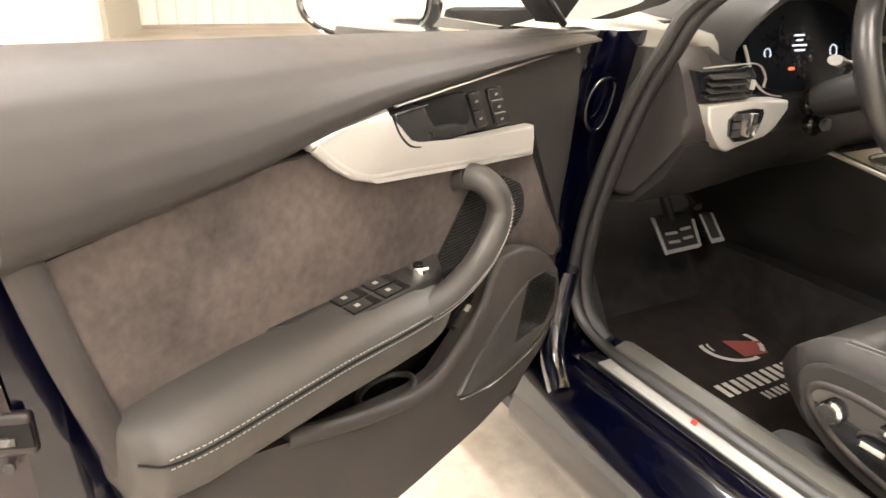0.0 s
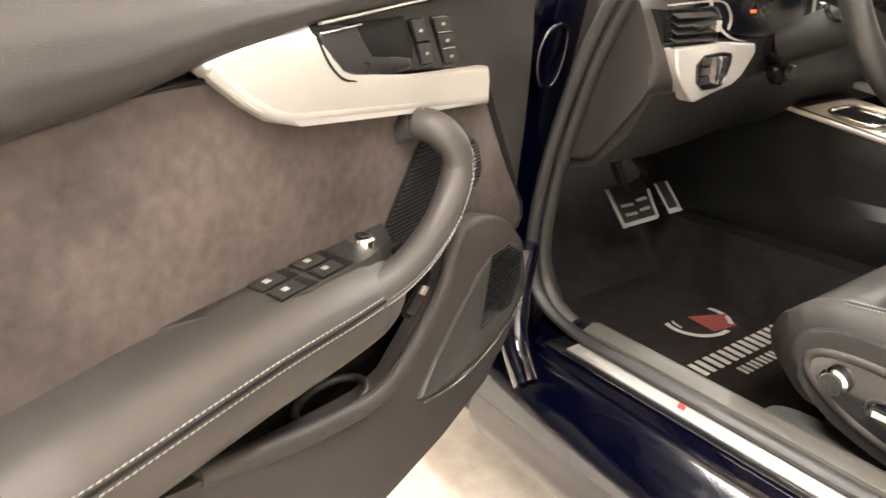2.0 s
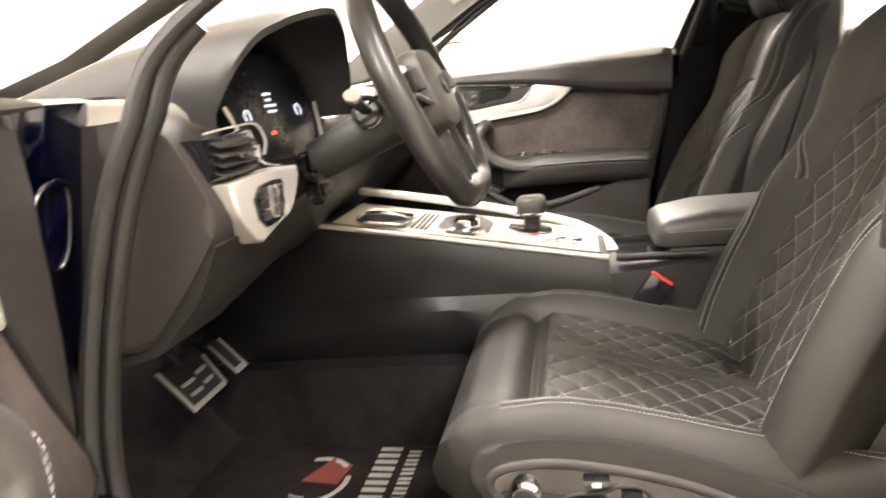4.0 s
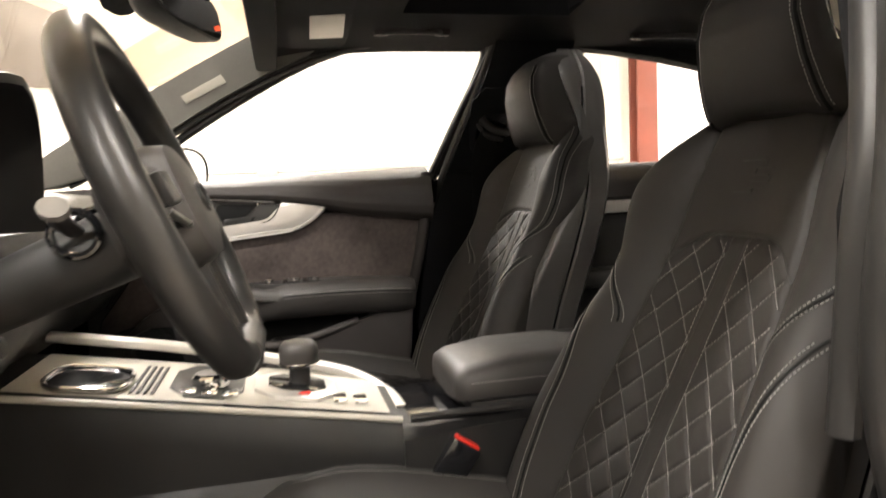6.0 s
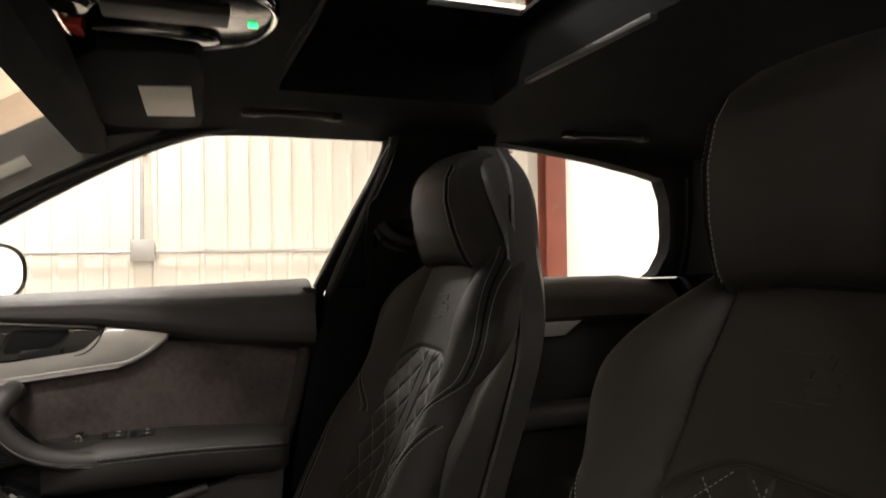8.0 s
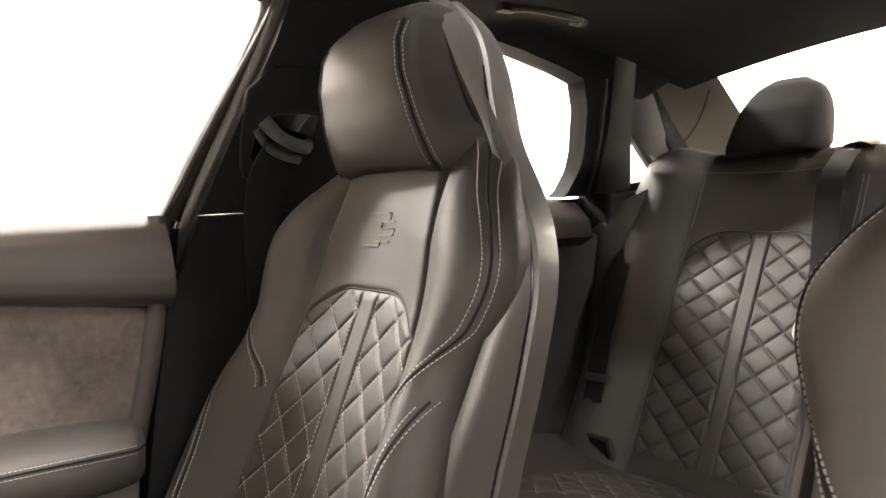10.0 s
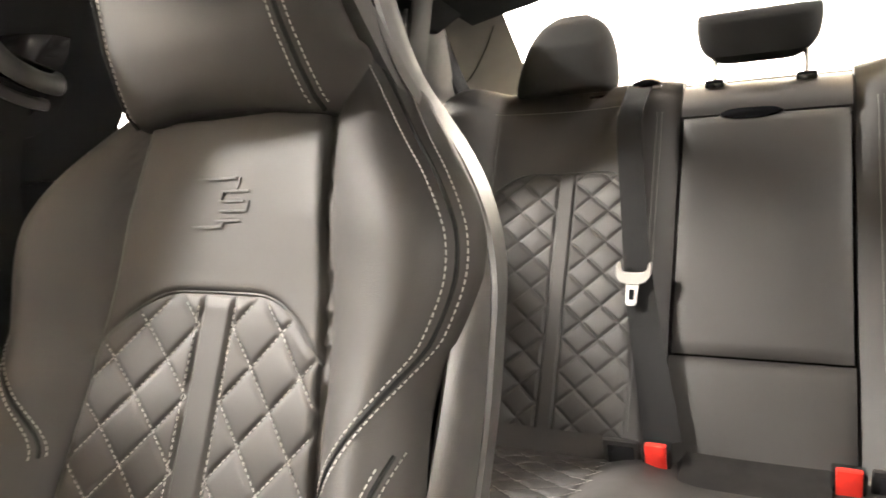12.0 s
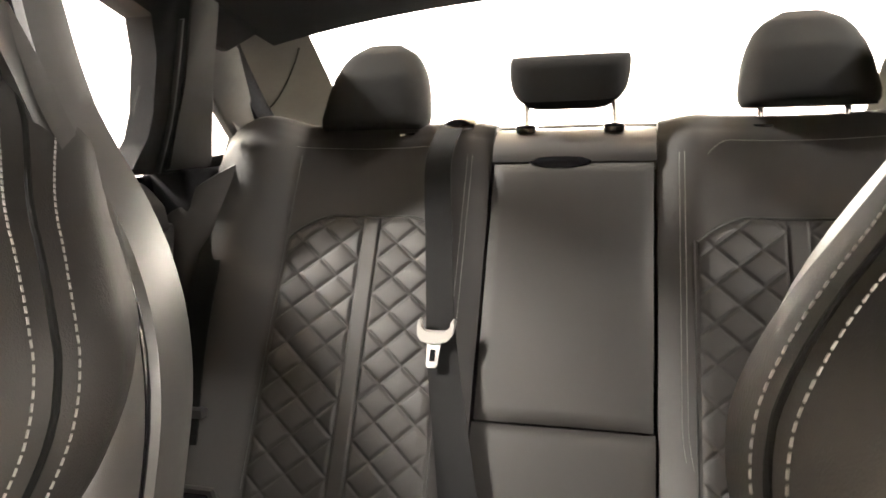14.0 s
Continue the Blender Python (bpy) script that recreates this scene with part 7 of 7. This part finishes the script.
    part("knob_cap", cyl((-0.03, 0.465, con_z(0.465) + 0.024), (0, 0, 1), 0.022, 0.002, 28, 0.0008), GLOSS, kb)
    for k in range(3):
        part("key", rbox(-0.085 + k * 0.001, -0.062, 0.425 + k * 0.028, 0.447 + k * 0.028, con_z(0.44 + k * 0.028) + 0.004, con_z(0.44 + k * 0.028) + 0.010, 0.002), CHROME, c)
    # gear selector
    gt = part("gear_gate", prism(chaikin([(-0.075, 0.405), (0.06, 0.405), (0.06, 0.285), (-0.075, 0.285)], 1), 0.0, 0.010, lambda d, a, b: (a, b, con_z(b) + d), 0.003), ALU, c, "silver selector gate")
    part("gate_pad", prism(chaikin([(-0.045, 0.385), (0.04, 0.385), (0.04, 0.300), (-0.045, 0.300)], 1), 0.009, 0.013, lambda d, a, b: (a, b, con_z(b) + d), 0.002), GLOSS, gt)
    part("gate_red_mark", rbox(-0.060, -0.050, 0.325, 0.342, con_z(0.33) + 0.009, con_z(0.33) + 0.0125, 0.001), RED, gt)
    part("gear_stem", tube([(0.0, 0.338, 0.645), (0.0, 0.338, 0.665), (0.0, 0.338, 0.69)], 0.019, 0.016, up=(0, 1, 0), seg=14, power=0.7), SATIN, c)
    part("gear_knob", loft([[(math.copysign(abs(math.cos(a)) ** 0.7, math.cos(a)) * 0.029 * k, 0.338 + dy + math.copysign(abs(math.sin(a)) ** 0.7, math.sin(a)) * 0.030 * k, z) for a in np.linspace(0, 2 * math.pi, 29)[:-1]] for z, k, dy in ((0.684, 0.75, 0), (0.692, 0.95, 0), (0.705, 1.0, 0), (0.716, 0.95, 0), (0.722, 0.75, 0), (0.7235, 0.4, 0))]), LEATHER_SOFT, c, "leather gear selector knob", 60)
    part("knob_band", tube([(math.cos(a) * 0.0275, 0.338 + math.sin(a) * 0.0285, 0.690) for a in np.linspace(0, 2 * math.pi, 25)[:-1]], 0.003, closed=True, seg=6), CHROME, c)
    for k, y in enumerate((0.255, 0.285)):
        part("brake_key", rbox(-0.08, -0.045, y - 0.012, y + 0.008, con_z(y) + 0.003, con_z(y) + 0.011, 0.003), CHROME, c)
    # bin and armrest lid
    part("bin_rim", tube([(-0.10, 0.185, 0.615), (-0.10, 0.11, 0.615), (-0.10, 0.03, 0.615)], 0.006, seg=8), PLASTIC, c)
    part("bin_well", rbox(-0.092, 0.092, 0.08, 0.182, 0.606, 0.6085, 0.001), GLOSS, c, "dark open bin")
    rings = []
    for y, k, top in ((0.112, 0.82, 0.655), (0.108, 0.94, 0.668), (0.09, 1.0, 0.677), (0.02, 1.0, 0.688), (-0.10, 1.0, 0.689), (-0.22, 1.0, 0.685), (-0.30, 0.97, 0.675), (-0.32, 0.88, 0.655)):
        rings.append(chaikin([(-0.092 * k, y, 0.622), (-0.098 * k, y, 0.645), (-0.092 * k, y, top - 0.006), (-0.05 * k, y, top), (0.05 * k, y, top), (0.092 * k, y, top - 0.006), (0.098 * k, y, 0.645), (0.092 * k, y, 0.622)], 1))
    part("armrest_lid", loft(rings), LEATHER_SOFT, c, "padded leather armrest lid", 60)
    part("armrest_base", rbox(-0.09, 0.09, -0.32, 0.09, 0.598, 0.624, 0.006), PLASTIC, c)
    st = bmesh.new()
    dashes(st, [Vector((-0.0985, y, 0.655)) for y in np.linspace(0.09, -0.28, 40)], (-1, 0, 0.3))
    part("stitching", st, THREAD, c)


console()


def front_buckle(sg):
    b = thing("front_belt_buckle", "black front belt buckle with a red edge", "seat belt buckle", "front belt buckles")
    T = Matrix.Translation((sg * 0.130, 0.120, 0.565)) @ Matrix.Rotation(radians(35), 4, "X")
    fn = lambda x, y, z: T @ Vector((x, y, z))
    part("body", rbox(-0.014, 0.014, -0.024, 0.024, -0.09, 0.018, 0.005, fn=fn), GLOSS, b)
    part("button", rbox(-0.010, 0.010, -0.020, 0.021, 0.014, 0.022, 0.003, fn=fn), RED, b, "red press button")


front_buckle(-1)
front_buckle(1)


# ---- pedals ----
def pedals():
    # both faces lean forward at the top; bright rails on dark rubber
    p = thing("brake_pedal", "dark rubber brake pedal with bright steel rails", "pedal")
    fn = lambda x, y, z: (-0.319 + x * (1 + 1.6 * z), 0.930 + y + 0.74 * z + 1.5 * x * x, 0.494 + z)
    part("plate", rbox(-0.060, 0.060, -0.006, 0.006, -0.036, 0.036, 0.006, fn=fn), RUBBER, p, "dark rubber face")
    for x0, x1, z0, z1 in ((-0.063, -0.054, -0.037, 0.037), (0.054, 0.063, -0.034, 0.020), (-0.054, 0.054, -0.036, -0.029), (-0.042, -0.006, 0.000, 0.005), (0.006, 0.042, 0.004, 0.009), (-0.040, -0.006, -0.017, -0.012), (0.006, 0.040, -0.014, -0.009)):
        part("steel_rail", rbox(x0, x1, -0.009, -0.005, z0, z1, 0.0015, fn=fn), SATINALU, p, "bright steel rail")
    part("arm", tube([fn(0, 0.01, 0.02), (-0.31, 1.02, 0.60), (-0.31, 1.06, 0.72)], 0.012, seg=8), PLASTIC, p)
    a = thing("accelerator_pedal", "narrow accelerator pedal with bright steel edges", "pedal")
    fn2 = lambda x, y, z: (-0.222 + x, 0.926 + y + 0.9 * z, 0.502 + z)
    part("plate", rbox(-0.020, 0.020, -0.006, 0.006, -0.034, 0.022, 0.006, fn=fn2), RUBBER, a)
    for x0, x1, z0, z1 in ((-0.022, -0.016, -0.034, 0.022), (0.016, 0.022, -0.034, 0.022), (-0.015, 0.015, -0.034, -0.026)):
        part("steel_edge", rbox(x0, x1, -0.009, -0.005, z0, z1, 0.0015, fn=fn2), SATINALU, a, "bright steel edge")
    part("arm", tube([fn2(0, 0.01, 0.03), (-0.20, 1.04, 0.56), (-0.20, 1.08, 0.66)], 0.011, seg=8), PLASTIC, a)
    f = thing("foot_rest", "black ribbed foot rest", "foot rest")
    fn3 = lambda x, y, z: (-0.555 + x, 0.965 + y + z * 0.6, 0.36 + z)
    part("plate", rbox(-0.045, 0.045, -0.008, 0.008, -0.09, 0.10, 0.008, fn=fn3), RUBBER, f)


pedals()


# ---- floor mat with its print ----
def floor_mat():
    m = thing("floor_mat", "black carpet floor mat with a round print and white bars", "floor mat")
    mz = lambda y: 0.250 + 0.02 * max(0, y - 0.60) + 0.30 * max(0, y - 0.92)
    ol = chaikin([(-0.60, 0.36), (-0.605, 0.75), (-0.58, 0.90), (-0.52, 0.98), (-0.16, 0.99), (-0.135, 0.92), (-0.16, 0.60), (-0.16, 0.36)], 2)
    bm = bmesh.new()
    n = len(ol)
    prism([(p.x, p.y) for p in ol], 0.004, 0.016, lambda d, a, b: (a, b, mz(b) + d), 0.004, bm=bm)
    part("carpet_face", bm, MATPILE, m, "black carpet pile")
    part("binding", tube([(p.x, p.y, mz(p.y) + 0.011) for p in ol], 0.006, closed=True, seg=8), RUBBER, m, "sewn edge binding")
    C, R = Vector((-0.285, 0.755)), 0.078

    def ringpart(a0, a1, r0, r1, name, material):
        bmr = sheet(30, 1, lambda u, v: (C.x + (r0 + (r1 - r0) * v) * math.cos(a0 + (a1 - a0) * u), C.y + 0.92 * (r0 + (r1 - r0) * v) * math.sin(a0 + (a1 - a0) * u), mz(C.y) + 0.020))
        part(name, thicken(bmr, (0, 0, -0.001)), material, m)
    ringpart(0.9, 4.9, R * 0.86, R, "print_ring", WHITEPRINT)
    ringpart(-0.9, 0.7, R * 0.86, R, "print_ring", WHITEPRINT)
    ringpart(1.0, 3.2, R * 0.68, R * 0.74, "print_ring", WHITEPRINT)
    part("print_wedge", prism([(C.x - 0.005, C.y + 0.02), (C.x + 0.075, C.y - 0.018), (C.x + 0.052, C.y - 0.062), (C.x - 0.012, C.y - 0.052)], 0.0195, 0.0205, lambda d, a, b: (a, b, mz(b) + d), 0), REDPRINT, m, "dull red wedge")
    # writing becomes plain bars
    for name, x0, step, wide, y0, y1 in (("print_bar", -0.455, 0.046, 0.036, 0.610, 0.652), ("small_print_bar", -0.385, 0.031, 0.022, 0.570, 0.594)):
        bmw = bmesh.new()
        for k in range(7):
            for q in (0.0, 0.62):
                a = x0 + k * step + q * wide
                prism([(a, y0), (a + 0.34 * wide, y0), (a + 0.34 * wide, y1), (a, y1)], 0.0195, 0.0205, lambda d, x, y: (x, y, mz(y) + d), 0, bm=bmw)
        part(name, bmw, WHITEPRINT, m, "white printed bars")


floor_mat()
